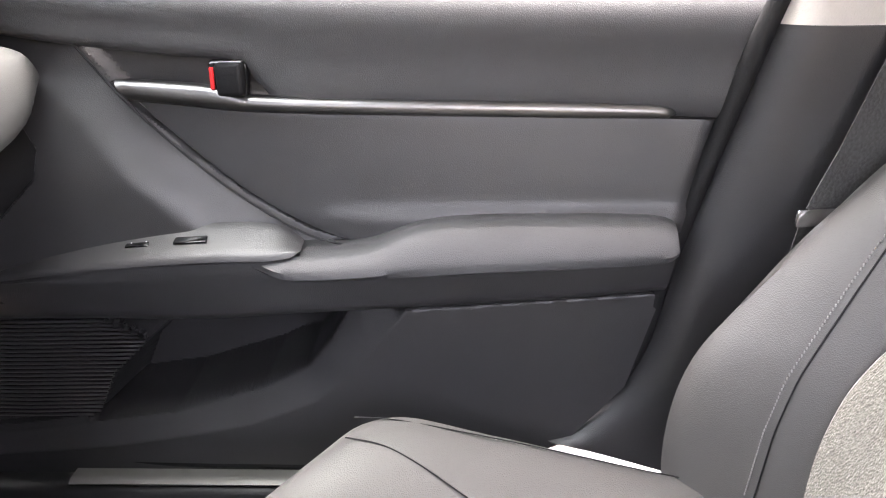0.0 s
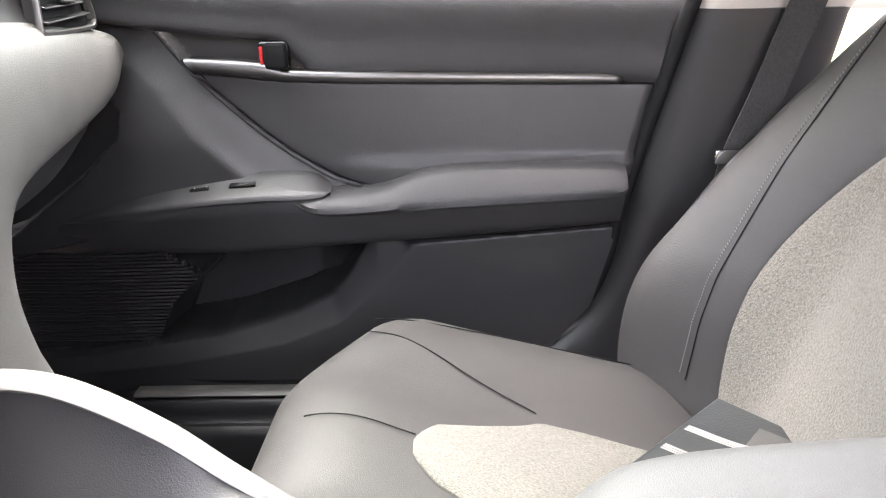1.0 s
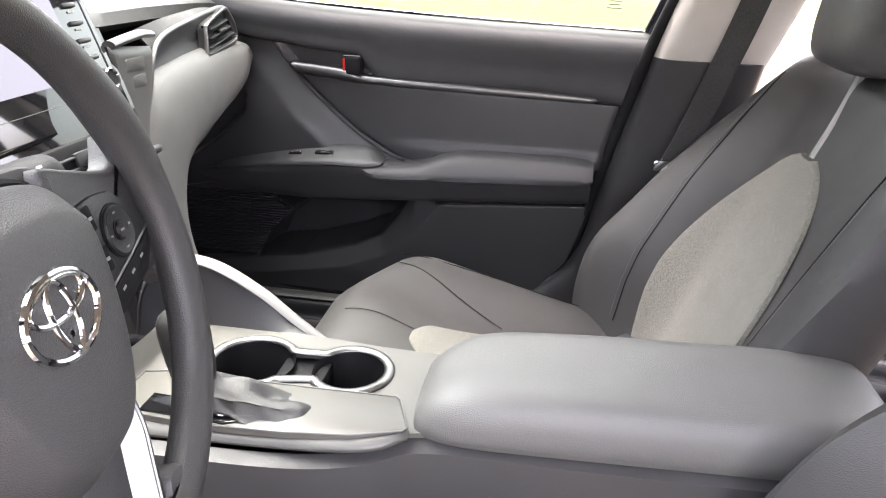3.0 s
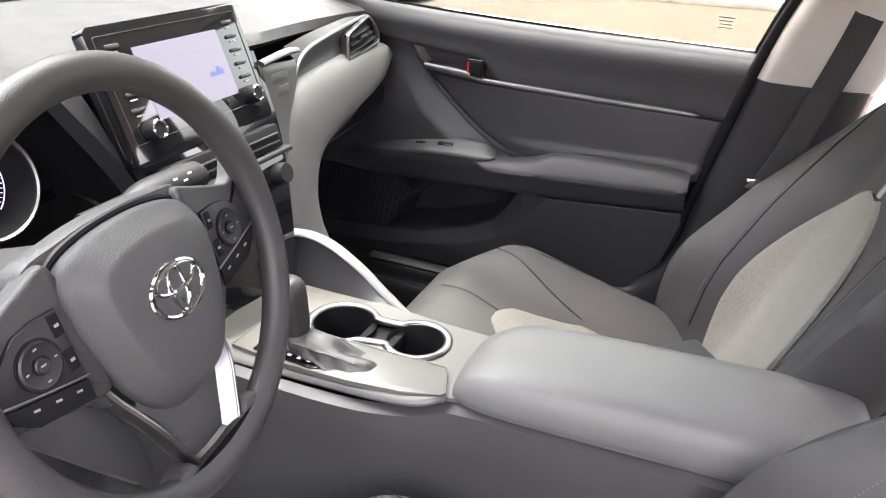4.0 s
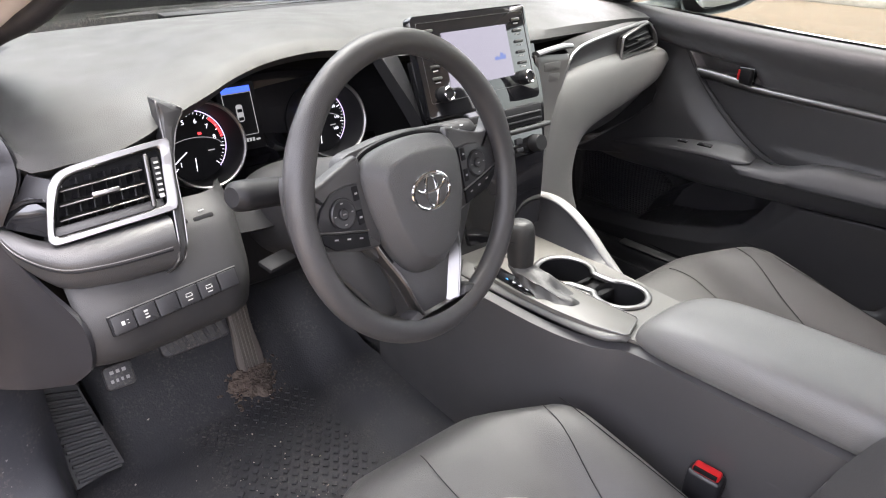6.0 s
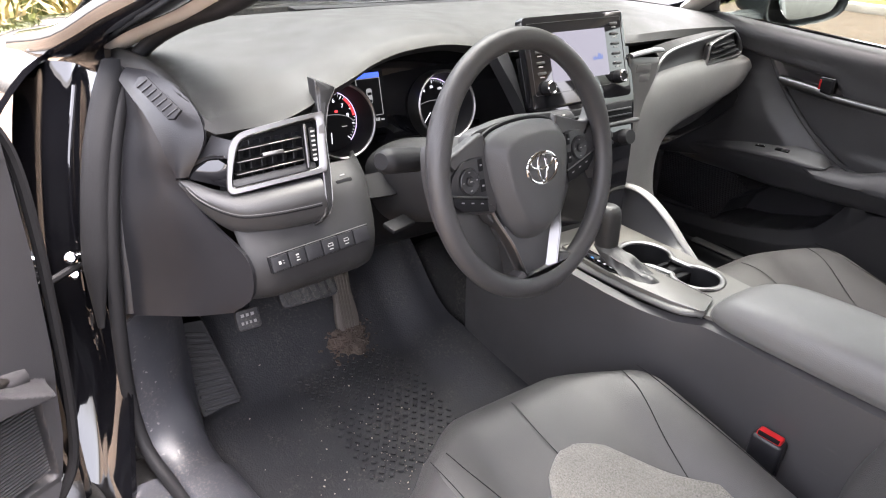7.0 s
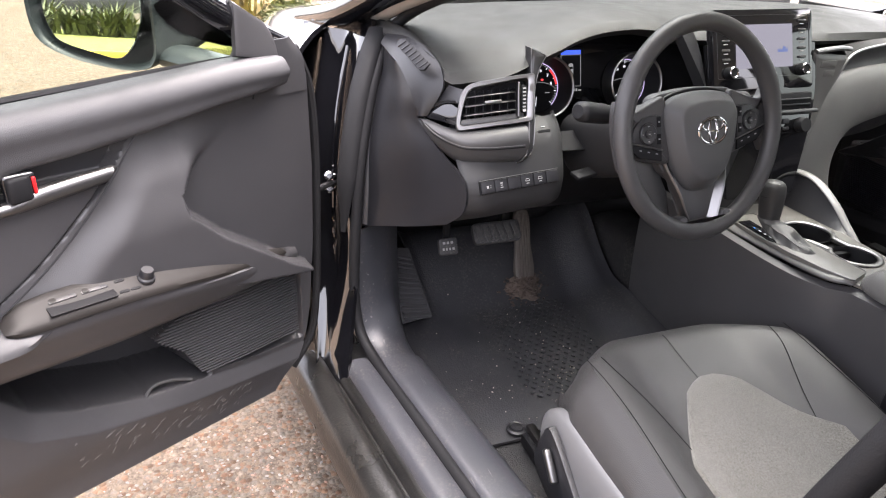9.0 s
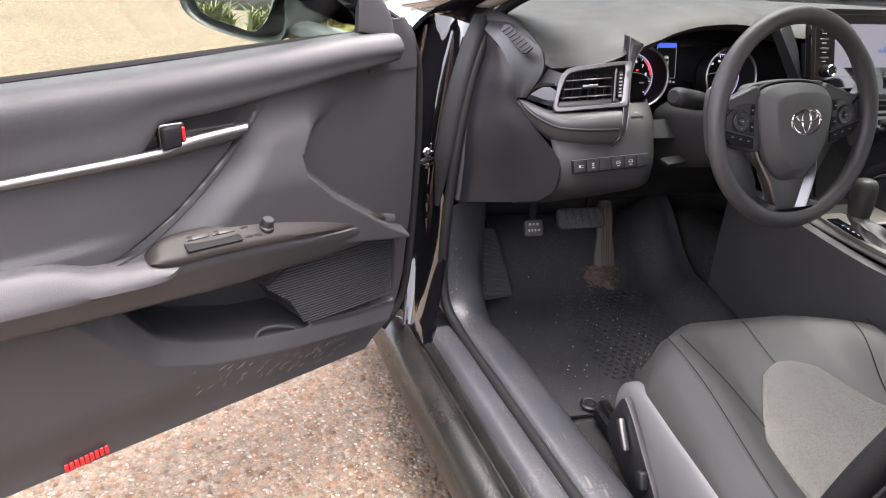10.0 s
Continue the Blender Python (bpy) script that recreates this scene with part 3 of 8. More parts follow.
    part("seal_lip", tube(spline(lip, 40), np.interp(np.linspace(0, 1, 40), [0, 0.25, 1], [0.006, 0.022, 0.024]), 12, flat=0.6), RUBBER, b, "black rubber seal lip along the pillar")
    path2 = [(p[0] - 0.012, p[1] + 0.022, p[2] + 0.012) for p in path[7:]]
    part("pillar_trim", tube(spline(path2, 60), 0.018, 10, flat=0.6), HARD, b)
    # hinge pillar, painted
    sec = [(-0.436, -0.89), (-0.47, -0.905), (-0.505, -0.912), (-0.55, -0.918), (-0.575, -0.935), (-0.60, -0.955), (-0.64, -0.962), (-0.70, -0.99)]
    zs = [0.24, 0.34, 0.45, 0.62, 0.8, 0.95]
    push = [(0.13, -0.055), (0.052, -0.026), (0.008, -0.004), (-0.005, 0.0), (-0.048, 0.03), (-0.13, 0.075)]
    rows = loft([[(x + dx, y + dy, z) for x, y in sec] for z, (dx, dy) in zip(zs, push)], 40, 44)
    part("hinge_pillar", thick(rows, 0.01), PAINT, b, "glossy black painted hinge pillar")
    rows = loft([[(-0.53, -0.852, 0.52), (-0.65, -0.862, 0.52), (-0.76, -0.872, 0.52)], [(-0.555, -0.832, 0.80), (-0.67, -0.845, 0.80), (-0.80, -0.858, 0.80)], [(-0.60, -0.805, 0.985), (-0.72, -0.822, 0.98), (-0.88, -0.845, 0.955)]], 12, 10)
    part("jamb_panel", thick(rows, 0.01), PAINT, b, "black painted inner jamb")
    path3 = [(-0.50, -0.905, 0.33), (-0.525, -0.915, 0.42), (-0.53, -0.917, 0.62), (-0.55, -0.9, 0.8), (-0.6, -0.86, 0.93)]
    part("pillar_bead", tube(spline(path3, 40), 0.004, 8), PAINT, b)
    # fender, cowl and bonnet
    sec = [[(-0.53, -1.02, 0.2), (-0.535, -1.045, 0.55), (-0.56, -1.03, 0.8), (-0.66, -0.93, 0.93), (-0.82, -0.82, 0.955)],
           [(-1.1, -1.01, 0.2), (-1.1, -1.02, 0.55), (-1.12, -1.0, 0.8), (-1.15, -0.93, 0.91), (-1.15, -0.80, 0.94)],
           [(-1.9, -0.96, 0.2), (-1.9, -0.97, 0.5), (-1.9, -0.95, 0.74), (-1.9, -0.88, 0.83), (-1.9, -0.75, 0.86)]]
    part("fender", thick(loft(sec, 20, 24), 0.01), PAINT, b, "glossy black front fender")
    rows = loft([[(-0.93, y, 0.955 + 0.01 * (1 - (y / 0.8) ** 2)), (-1.2, y, 0.95 + 0.02 * (1 - (y / 0.8) ** 2)), (-1.6, y * 0.96, 0.90 + 0.03 * (1 - (y / 0.8) ** 2)), (-2.0, y * 0.9, 0.78)] for y in (-0.82, -0.4, 0, 0.4, 0.82)], 20, 16)
    part("bonnet", thick(rows, 0.01), PAINT, b, "glossy black bonnet")
    for sg in (-1, 1):
        path = [(-0.85, sg * 0.86, 0.93), (-0.62, sg * 0.80, 0.985), (-0.42, sg * 0.74, 1.12), (-0.15, sg * 0.665, 1.29), (0.15, sg * 0.63, 1.38)]
        if sg < 0:
            path = [(-0.95, -0.88, 0.935), (-0.70, -0.838, 0.985), (-0.55, -0.79, 1.045), (-0.34, -0.745, 1.115), (-0.05, -0.69, 1.235), (0.3, -0.635, 1.385)]
        part("a_pillar", tube(spline(path, 30), 0.042, 14, flat=0.75), PAINT, b, "black painted windscreen pillar")
        path = [(p[0] + 0.01, p[1] - sg * 0.05, p[2] - 0.01) for p in path[1:]]
        part("a_pillar_lining", tube(spline(path, 24), 0.035, 12, flat=0.6), LIGHTP, b, "light grey pillar lining")
    # footwell side walls
    part("kick_panel", box(0.46, 0.02, 0.62, 0.004, m=Matrix.Translation((-0.77, -0.785, 0.44))), CARPET, b, "black carpeted footwell wall")
    part("kick_panel", box(0.50, 0.02, 0.84, 0.004, m=Matrix.Translation((-0.75, 0.79, 0.55))), CARPET, b, "black carpeted footwell wall")
    # windscreen
    rows = loft([[(-0.98 - 0.05 * (1 - (y / 0.8) ** 2), y, 0.97), (-0.55 - 0.05 * (1 - (y / 0.8) ** 2), y * 0.88, 1.2), (-0.1, y * 0.76, 1.38)] for y in (-0.8, -0.4, 0, 0.4, 0.8)], 20, 14)
    part("windscreen", thick(rows, 0.004), GLASS, b, "clear windscreen")
    # roof
    rows = loft([[(-0.12, y, 1.385 - 0.05 * (y / 0.62) ** 2), (0.5, y, 1.43 - 0.05 * (y / 0.62) ** 2), (1.3, y, 1.39 - 0.05 * (y / 0.62) ** 2), (1.75, y, 1.25 - 0.05 * (y / 0.62) ** 2)] for y in (-0.62, -0.3, 0, 0.3, 0.62)], 20, 20)
    part("roof", thick(rows, 0.03), PAINT, b, "black painted roof")
    part("headliner", thick(rows - np.array([0, 0, 0.035]), 0.01), HEAD, b, "light grey cloth headliner")
    # pillar behind the driver's opening
    secs = [[(0.62, -0.80, 0.26), (0.61, -0.855, 0.26), (0.70, -0.88, 0.26), (0.84, -0.84, 0.26)],
            [(0.66, -0.76, 0.6), (0.65, -0.82, 0.6), (0.73, -0.84, 0.6), (0.86, -0.80, 0.6)],
            [(0.72, -0.71, 0.9), (0.71, -0.76, 0.9), (0.78, -0.78, 0.9), (0.88, -0.75, 0.9)],
            [(0.80, -0.60, 1.36), (0.79, -0.635, 1.36), (0.85, -0.65, 1.36), (0.93, -0.62, 1.36)]]
    part("b_pillar", outward(grid(loft(secs, 24, 24, True), False, True)), PAINT, b, "black painted centre pillar")
    part("pillar_seal", tube(spline([(0.585, -0.80, 0.30), (0.60, -0.775, 0.50), (0.625, -0.745, 0.70), (0.662, -0.715, 0.86), (0.715, -0.68, 1.05), (0.775, -0.61, 1.33)], 50), 0.017, 12), RUBBER, b, "black rubber seal along the centre pillar")
    for sg in (-1, 1):
        rows = loft([[(x0, sg * 0.84, 0.26), (x0 + 0.03, sg * 0.85, 0.6), (x0 + 0.05, sg * 0.78, 0.93)] for x0 in (0.72, 1.2, 1.75)], 10, 10)
        part("rear_side", thick(rows, 0.02), HARD, b)
    # passenger's sill
    sec = [(0.70, 0.185), (0.705, 0.25), (0.715, 0.268), (0.73, 0.27), (0.735, 0.29), (0.745, 0.305), (0.78, 0.308), (0.80, 0.30), (0.86, 0.29), (0.93, 0.24)]
    rows = loft([[(x, y, z) for y, z in sec] for x in (-0.7, 0.0, 0.7, 1.4)], 20, 40)
    part("passenger_sill", thick(rows, 0.006), HARD, b, "dark plastic sill trim")
    rows = loft([[(x, 0.742, 0.3085), (x, 0.75, 0.3125), (x, 0.79, 0.3115), (x, 0.797, 0.307)] for x in (-0.45, 0.2, 0.9)], 12, 14)
    sp = part("scuff_plate", thick(rows, -0.004), PLATEG, b, "satin metal scuff plate on the passenger sill")
    for y in (0.757, 0.768, 0.779):
        part("groove", box(1.2, 0.002, 0.0015, 0, m=Matrix.Translation((0.2, y, 0.3128))), BLACK, sp)
    return b


body()


def passenger_pillar():
    t = thing("pillar_trim_passenger", "centre pillar lined in dark lower and light upper plastic", "pillar trim", kind="structure")
    front = [(0.19, 0.372), (0.235, 0.388), (0.30, 0.45), (0.332, 0.52), (0.352, 0.62), (0.372, 0.71), (0.396, 0.81), (0.416, 0.90)]
    rear = [(0.60, 0.29), (0.61, 0.36), (0.60, 0.45), (0.595, 0.52), (0.59, 0.62), (0.59, 0.71), (0.592, 0.81), (0.600, 0.90)]
    ys = [0.765, 0.762, 0.758, 0.752, 0.745, 0.735, 0.722, 0.705]
    secs = []
    for (xf, zf), (xr, zr), y in zip(front, rear, ys):
        secs.append([(xf - 0.012, y + 0.045, zf), (xf - 0.006, y + 0.01, zf), (xf + 0.012, y - 0.012, zf), (xf + 0.06, y - 0.022, zf), ((xf + xr) / 2, y - 0.026, (zf + zr) / 2), (xr - 0.02, y - 0.02, zr), (xr, y + 0.02, zr)])
    rows = loft(secs, 50, 36)
    part("lower_trim", thick(rows, 0.006), DOORP, t, "dark grey lower pillar trim")
    secs = []
    for z, xf, xr, y in ((0.896, 0.414, 0.602, 0.708), (1.0, 0.445, 0.630, 0.672), (1.15, 0.50, 0.665, 0.63), (1.36, 0.57, 0.72, 0.585)):
        secs.append([(xf - 0.01, y + 0.045, z), (xf - 0.004, y + 0.01, z), (xf + 0.014, y - 0.012, z), ((xf + xr) / 2, y - 0.02, z), (xr - 0.015, y - 0.012, z), (xr, y + 0.03, z)])
    part("upper_trim", thick(loft(secs, 30, 30), 0.006), LIGHTP, t, "light beige upper pillar trim")
    path = [(f[0] - 0.022, y + 0.012, f[1] - 0.004) for f, y in zip(front, ys)] + [(0.426, 0.70, 1.0), (0.48, 0.655, 1.15), (0.55, 0.60, 1.36)]
    part("seal", tube(spline([(-0.5, 0.775, 0.335), (-0.2, 0.775, 0.325), (0.05, 0.775, 0.33)] + path, 90), 0.011, 10), RUBBER, t, "black rubber door seal")
    return t


passenger_pillar()


# ---- doors ----
def door(sg, m, label):
    """A front door lined inside. sg: 1 passenger's, -1 driver's, built closed and set by m."""
    d = thing("door_1" if sg > 0 else "door_2", label, "door", group="front doors", kind="structure", m=m)

    def P(q):
        q = np.array(q, float)
        q[..., 1] *= sg
        return q

    def put(name, rows, mat, lab="", parent=d, t=0.0):
        rows = P(rows)
        if sg < 0:
            rows = rows[::-1]
        return part(name, thick(rows, -t) if t else grid(rows), mat, parent, lab)

    def solid(name, bm, mat, lab="", parent=d):
        if sg < 0:
            bmesh.ops.scale(bm, vec=(1, -1, 1), verts=bm.verts)
            bmesh.ops.reverse_faces(bm, faces=bm.faces)
        return part(name, bm, mat, parent, lab)

    IN = (0, -1, 0)
    # painted shell behind the lining, with a rounded front edge
    def rear(z):
        return np.interp(z, [0.26, 0.34, 0.37, 0.46, 0.59, 0.65, 0.77, 0.84, 0.93], [0.10 if sg > 0 else 0.20, 0.15 if sg > 0 else 0.21, 0.215, 0.292, 0.328, 0.34, 0.371, 0.386, 0.402])
    secs = []
    for z in (0.27, 0.33, 0.45, 0.6, 0.75, 0.88, 0.925):
        xf, xr = -0.712 + 0.02 * (z > 0.9), rear(z)
        o = 0.905 - 0.06 * abs(z - 0.6) ** 2 - (0.05 if z > 0.9 else 0) - (0.03 if z < 0.3 else 0)
        secs.append([(xf + 0.03, 0.79, z), (xf, 0.815, z), (xf, o - 0.02, z), (xf + 0.03, o, z), (-0.2, o + 0.01, z), (xr - 0.02, o, z), (xr, o - 0.02, z), (xr, 0.80, z), (xr - 0.02, 0.78, z)])
    solid("door_shell", outward(grid(loft(secs, 36, 50), False, False)), PAINT, "black painted door shell")
    # inner lining: one moulded panel with the raised swoosh, the flat front triangle and the map pocket
    nx, nz = 300, 230
    u, zs = np.linspace(0, 1, nx), np.linspace(0.277, 0.93, nz)
    U, Z = np.meshgrid(u, zs, indexing="ij")
    F = np.interp(Z, [0.28, 0.36, 0.45, 0.6, 0.75, 0.97], [-0.56, -0.64, -0.66, -0.674, -0.680, -0.676])
    X = F + U * (rear(Z) - F)
    Y = np.full_like(X, 0.768)
    # raised swoosh between the handle and the flat triangle at the front
    zlim = np.interp(X, [-0.64, -0.36, -0.335, -0.285, -0.216, -0.156, -0.092, -0.046, 0.0, 0.05], [0.95, 0.91, 0.886, 0.826, 0.762, 0.715, 0.677, 0.663, 0.661, 0.62])
    edge = np.interp(Z, [0.56, 0.589, 0.684, 0.741, 0.774, 0.80, 0.83, 0.87], [-0.645, -0.595, -0.464, -0.404, -0.398, -0.417, -0.439, -0.455])
    soft = np.interp(Z, [0.60, 0.70, 0.78, 0.82, 0.86], [0.010, 0.009, 0.007, 0.016, 0.06])
    raised = smooth01(zlim + 0.004, zlim - 0.004, Z) * smooth01(edge - soft, edge + soft, X)
    raised = raised * smooth01(0.91, 0.80, Z + 0.25 * (X + 0.40).clip(-0.3, 0))
    Y -= raised * (0.021 + 0.027 * smooth01(0.0, 0.10, zlim - Z) * smooth01(0.86, 0.72, Z))
    # hollow behind the release lever
    Y += 0.014 * smooth01(zlim - 0.004, zlim + 0.004, Z) * smooth01(-0.37, -0.36, X) * smooth01(-0.115, -0.13, X) * smooth01(0.828, 0.838, Z)
    # beam level and the tuck under it
    lowz = np.interp(X, [-0.64, -0.45, -0.30, -0.06, 0.34], [0.545, 0.580, 0.565, 0.585, 0.605])
    under = smooth01(lowz + 0.012, lowz - 0.012, Z)
    pin = np.interp(X, [-0.64, -0.529, -0.298, -0.176, -0.115, -0.083, -0.052, -0.040], [0.365, 0.373, 0.407, 0.445, 0.477, 0.517, 0.569, 0.60])
    pout = np.interp(X, [-0.64, -0.378, -0.194, -0.102, -0.041, 0.011, 0.03], [0.335, 0.362, 0.400, 0.436, 0.493, 0.558, 0.60])
    lowp = 0.750 + 0.02 * smooth01(0.40, 0.29, Z)
    xg = np.interp(Z, [0.40, 0.41, 0.466, 0.512, 0.541, 0.575], [-0.42, -0.400, -0.374, -0.323, -0.369, -0.45])
    bevel = np.clip((Z - pout) / (pin - pout + 1e-6), 0, 1)
    lowp = lowp + 0.020 * bevel
    zl = np.interp(X, [-0.035, 0.0, 0.318], [0.555, 0.566, 0.590])
    lowp = lowp + 0.024 * smooth01(zl - 0.003, zl + 0.012, Z) * smooth01(-0.01, 0.012, X)
    hole = smooth01(pin, pin + 0.014, Z) * smooth01(-0.036, -0.056, X) * smooth01(xg - 0.004, xg + 0.010, X)
    lowp = lowp + 0.10 * hole * smooth01(-0.02, -0.16, X) + 0.03 * hole
    lowp = lowp + 0.017 * smooth01(pin + 0.012, pin + 0.018, Z) * smooth01(xg, xg - 0.006, X) * smooth01(-0.640, -0.630, X)
    Y = Y * (1 - under) + lowp * under
    put("lining", np.stack([X, Y, Z], -1)[::-1], DOORP, "moulded dark grey door lining with a map pocket", t=0.006)
    # window-sill roll
    top = [(-0.606, 0.768, 0.960), (-0.600, 0.757, 0.969), (-0.52, 0.765, 0.972), (-0.39, 0.772, 0.962), (-0.17, 0.775, 0.948), (0.08, 0.775, 0.938), (0.30, 0.772, 0.934), (0.404, 0.765, 0.931)]
    mid = [(-0.611, 0.748, 0.945), (-0.605, 0.724, 0.949), (-0.52, 0.724, 0.948), (-0.39, 0.730, 0.936), (-0.17, 0.732, 0.922), (0.08, 0.732, 0.912), (0.30, 0.730, 0.906), (0.40, 0.728, 0.903)]
    low = [(-0.611, 0.756, 0.930), (-0.604, 0.734, 0.930), (-0.476, 0.737, 0.912), (-0.36, 0.741, 0.893), (-0.25, 0.742, 0.880), (-0.152, 0.743, 0.868), (-0.135, 0.744, 0.846), (-0.105, 0.745, 0.822), (0.075, 0.745, 0.817), (0.30, 0.742, 0.811), (0.366, 0.738, 0.805)]
    n = 90
    T, M, L = spline(top, n), spline(mid, n), spline(low, n)
    L2 = L.copy()
    L2[:, 1] += 0.022
    rows = np.stack([spline([t, t * 0.45 + m_ * 0.55 + (0, -0.006, 0.009), m_, m_ * 0.5 + l * 0.5 + (0, 0.0, 0), l, l2], 22) for t, m_, l, l2 in zip(T, M, L, L2)])
    put("upper_trim", rows[:, ::-1], SOFT, "soft-touch upper door trim with fine leather grain", t=0.004)
    # bright strip
    up = [(-0.303, 0.744, 0.845), (-0.24, 0.741, 0.842), (-0.186, 0.740, 0.837), (-0.15, 0.740, 0.827), (0.075, 0.741, 0.820), (0.28, 0.739, 0.8145), (0.318, 0.739, 0.8095)]
    dn = [(-0.285, 0.744, 0.829), (-0.22, 0.741, 0.823), (-0.175, 0.740, 0.818), (-0.15, 0.740, 0.816), (0.075, 0.741, 0.810), (0.28, 0.739, 0.8065), (0.318, 0.739, 0.8075)]
    put("trim_strip", pad(up, dn, IN, 0.009, 80, 10, 30, 3)[:, ::-1], SILVER, "satin silver door trim strip", t=0.004)
    # inner handle: dark cup, bezel and lever with a red lock mark
    hx, hz = (-0.168, 0.848)
    h = solid("inner_handle", box(0.043, 0.02, 0.042, 0.006, 3, m=Matrix.Translation((hx, 0.744, hz))), PIANO, "dark inner release lever")
    solid("lever", box(0.032, 0.014, 0.036, 0.005, 3, m=Matrix.Translation((hx + 0.004, 0.732, hz)) @ pose(0, 0, 0, 0, 0, -12)), BLACK, "", h)
    solid("lock_mark", box(0.005, 0.004, 0.024, 0.001, 1, m=Matrix.Translation((hx - 0.0165, 0.7338, hz + 0.001))), RED, "red unlocked mark", h)
    # padded middle panel
    A = [(-0.285, 0.752, 0.826), (-0.15, 0.748, 0.812), (0.075, 0.748, 0.806), (0.30, 0.746, 0.803), (0.368, 0.742, 0.801)]
    B = [(-0.268, 0.752, 0.812), (-0.156, 0.748, 0.716), (-0.046, 0.742, 0.664), (0.10, 0.738, 0.66), (0.336, 0.738, 0.672)]
    rows = pad(A, B, IN, 0.007, 70, 26, 30, 16)
    dip = smooth01(0.705, 0.690, rows[..., 2]) * smooth01(-0.12, 0.0, rows[..., 0])
    rows[..., 1] -= 0.007 * dip
    put("insert", rows[:, ::-1], DOORP, "smooth dark grey padded door insert")
    # armrest: pad over a base beam
    base_t = [(-0.628, 0.766, 0.590), (-0.50, 0.722, 0.612), (-0.38, 0.706, 0.632), (-0.25, 0.698, 0.648), (-0.12, 0.694, 0.652), (0.05, 0.694, 0.655), (0.20, 0.694, 0.66), (0.322, 0.70, 0.664)]
    base_b = [(-0.628, 0.770, 0.560), (-0.50, 0.742, 0.562), (-0.38, 0.73, 0.568), (-0.25, 0.722, 0.570), (-0.12, 0.716, 0.580), (0.05, 0.716, 0.590), (0.20, 0.716, 0.600), (0.322, 0.722, 0.609)]
    n = 70
    T, B = spline(base_t, n), spline(base_b, n)
    rows = np.stack([spline([t + (0, 0.075, 0.004), t + (0, 0.01, 0.003), t + (0, -0.001, -0.004), (t + b) / 2 + (0, -0.002, 0), b + (0, 0, 0.004), b + (0, 0.012, -0.003), b + (0, 0.06, 0.004)], 26) for t, b in zip(T, B)])
    put("armrest_beam", rows[:, ::-1], DOORP, "grained armrest beam", t=0.004)
    lip = [t + np.array((0, 0.001, 0.0012)) for t in spline(base_t, 60)[3:32]]
    solid("panel_lip", tube(np.array(lip), 0.0026, 8), DARKCHROME, "thin satin lip along the switch panel")
    pt_ = [(-0.150, 0.70, 0.652), (-0.10, 0.70, 0.655), (-0.02, 0.70, 0.664), (0.04, 0.702, 0.684), (0.10, 0.704, 0.69), (0.20, 0.704, 0.691), (0.29, 0.706, 0.690), (0.322, 0.71, 0.686)]
    pb = [(-0.150, 0.690, 0.648), (-0.115, 0.688, 0.635), (-0.02, 0.686, 0.637), (0.04, 0.686, 0.640), (0.10, 0.686, 0.643), (0.20, 0.687, 0.648), (0.29, 0.689, 0.653), (0.322, 0.693, 0.656)]
    T, B = spline(pt_, n), spline(pb, n)
    rows = np.stack([spline([t + (0, 0.06, -0.004), t + (0, 0.02, 0.002), t + (0, 0.004, 0.001), t * 0.8 + b * 0.2 + (0, -0.004, 0), t * 0.4 + b * 0.6 + (0, -0.007, 0), b + (0, -0.004, 0.003), b + (0, 0.002, 0), b + (0, 0.03, -0.002)], 26) for t, b in zip(T, B)])
    cen = rows.mean(1, keepdims=True)
    k = np.minimum(1, np.minimum(np.linspace(0, 9, n), np.linspace(24, 0, n) + 0.35))
    k = np.sqrt(1 - (1 - k) ** 2)[:, None, None]
    rows = cen + (rows - cen) * (0.25 + 0.75 * k)
    put("armrest_pad", rows[:, ::-1], SOFT, "soft padded armrest", t=0.004)
    # switch panel
    A = [(-0.595, 0.758, 0.600), (-0.45, 0.745, 0.643), (-0.33, 0.738, 0.669), (-0.20, 0.730, 0.683), (-0.125, 0.726, 0.682), (-0.098, 0.722, 0.667)]
    B = [(-0.595, 0.752, 0.597), (-0.45, 0.714, 0.622), (-0.33, 0.700, 0.641), (-0.20, 0.693, 0.653), (-0.13, 0.692, 0.655), (-0.096, 0.696, 0.660)]
    N = np.array((0, -0.35, 1.0))
    rows = pad(A, B, N, 0.003 if sg > 0 else 0.006, 50, 10, 20, 5, 0.001)
    sp = put("switch_panel", rows[:, ::-1], DOORP if sg > 0 else SWITCHP, "dark plastic switch panel", t=0.004)

    def on_panel(x, f=0.5):
        a, b = spline(A, 200), spline(B, 200)
        i = int(np.argmin(abs(a[:, 0] - x)))
        return a[i] * (1 - f) + b[i] * f + N / np.linalg.norm(N) * (0.003 if sg > 0 else 0.006)

    def switch(x, f, sx, sy, mat, name="window_switch", lift=0.004):
        o = on_panel(x, f)
        slope = on_panel(x + 0.02, f) - on_panel(x - 0.02, f)
        mm = frame_m(o, slope, np.cross(N, slope))
        solid(name, box(sx, sy, lift * 2, 0.0018, 2, m=mm), mat, "", sp)
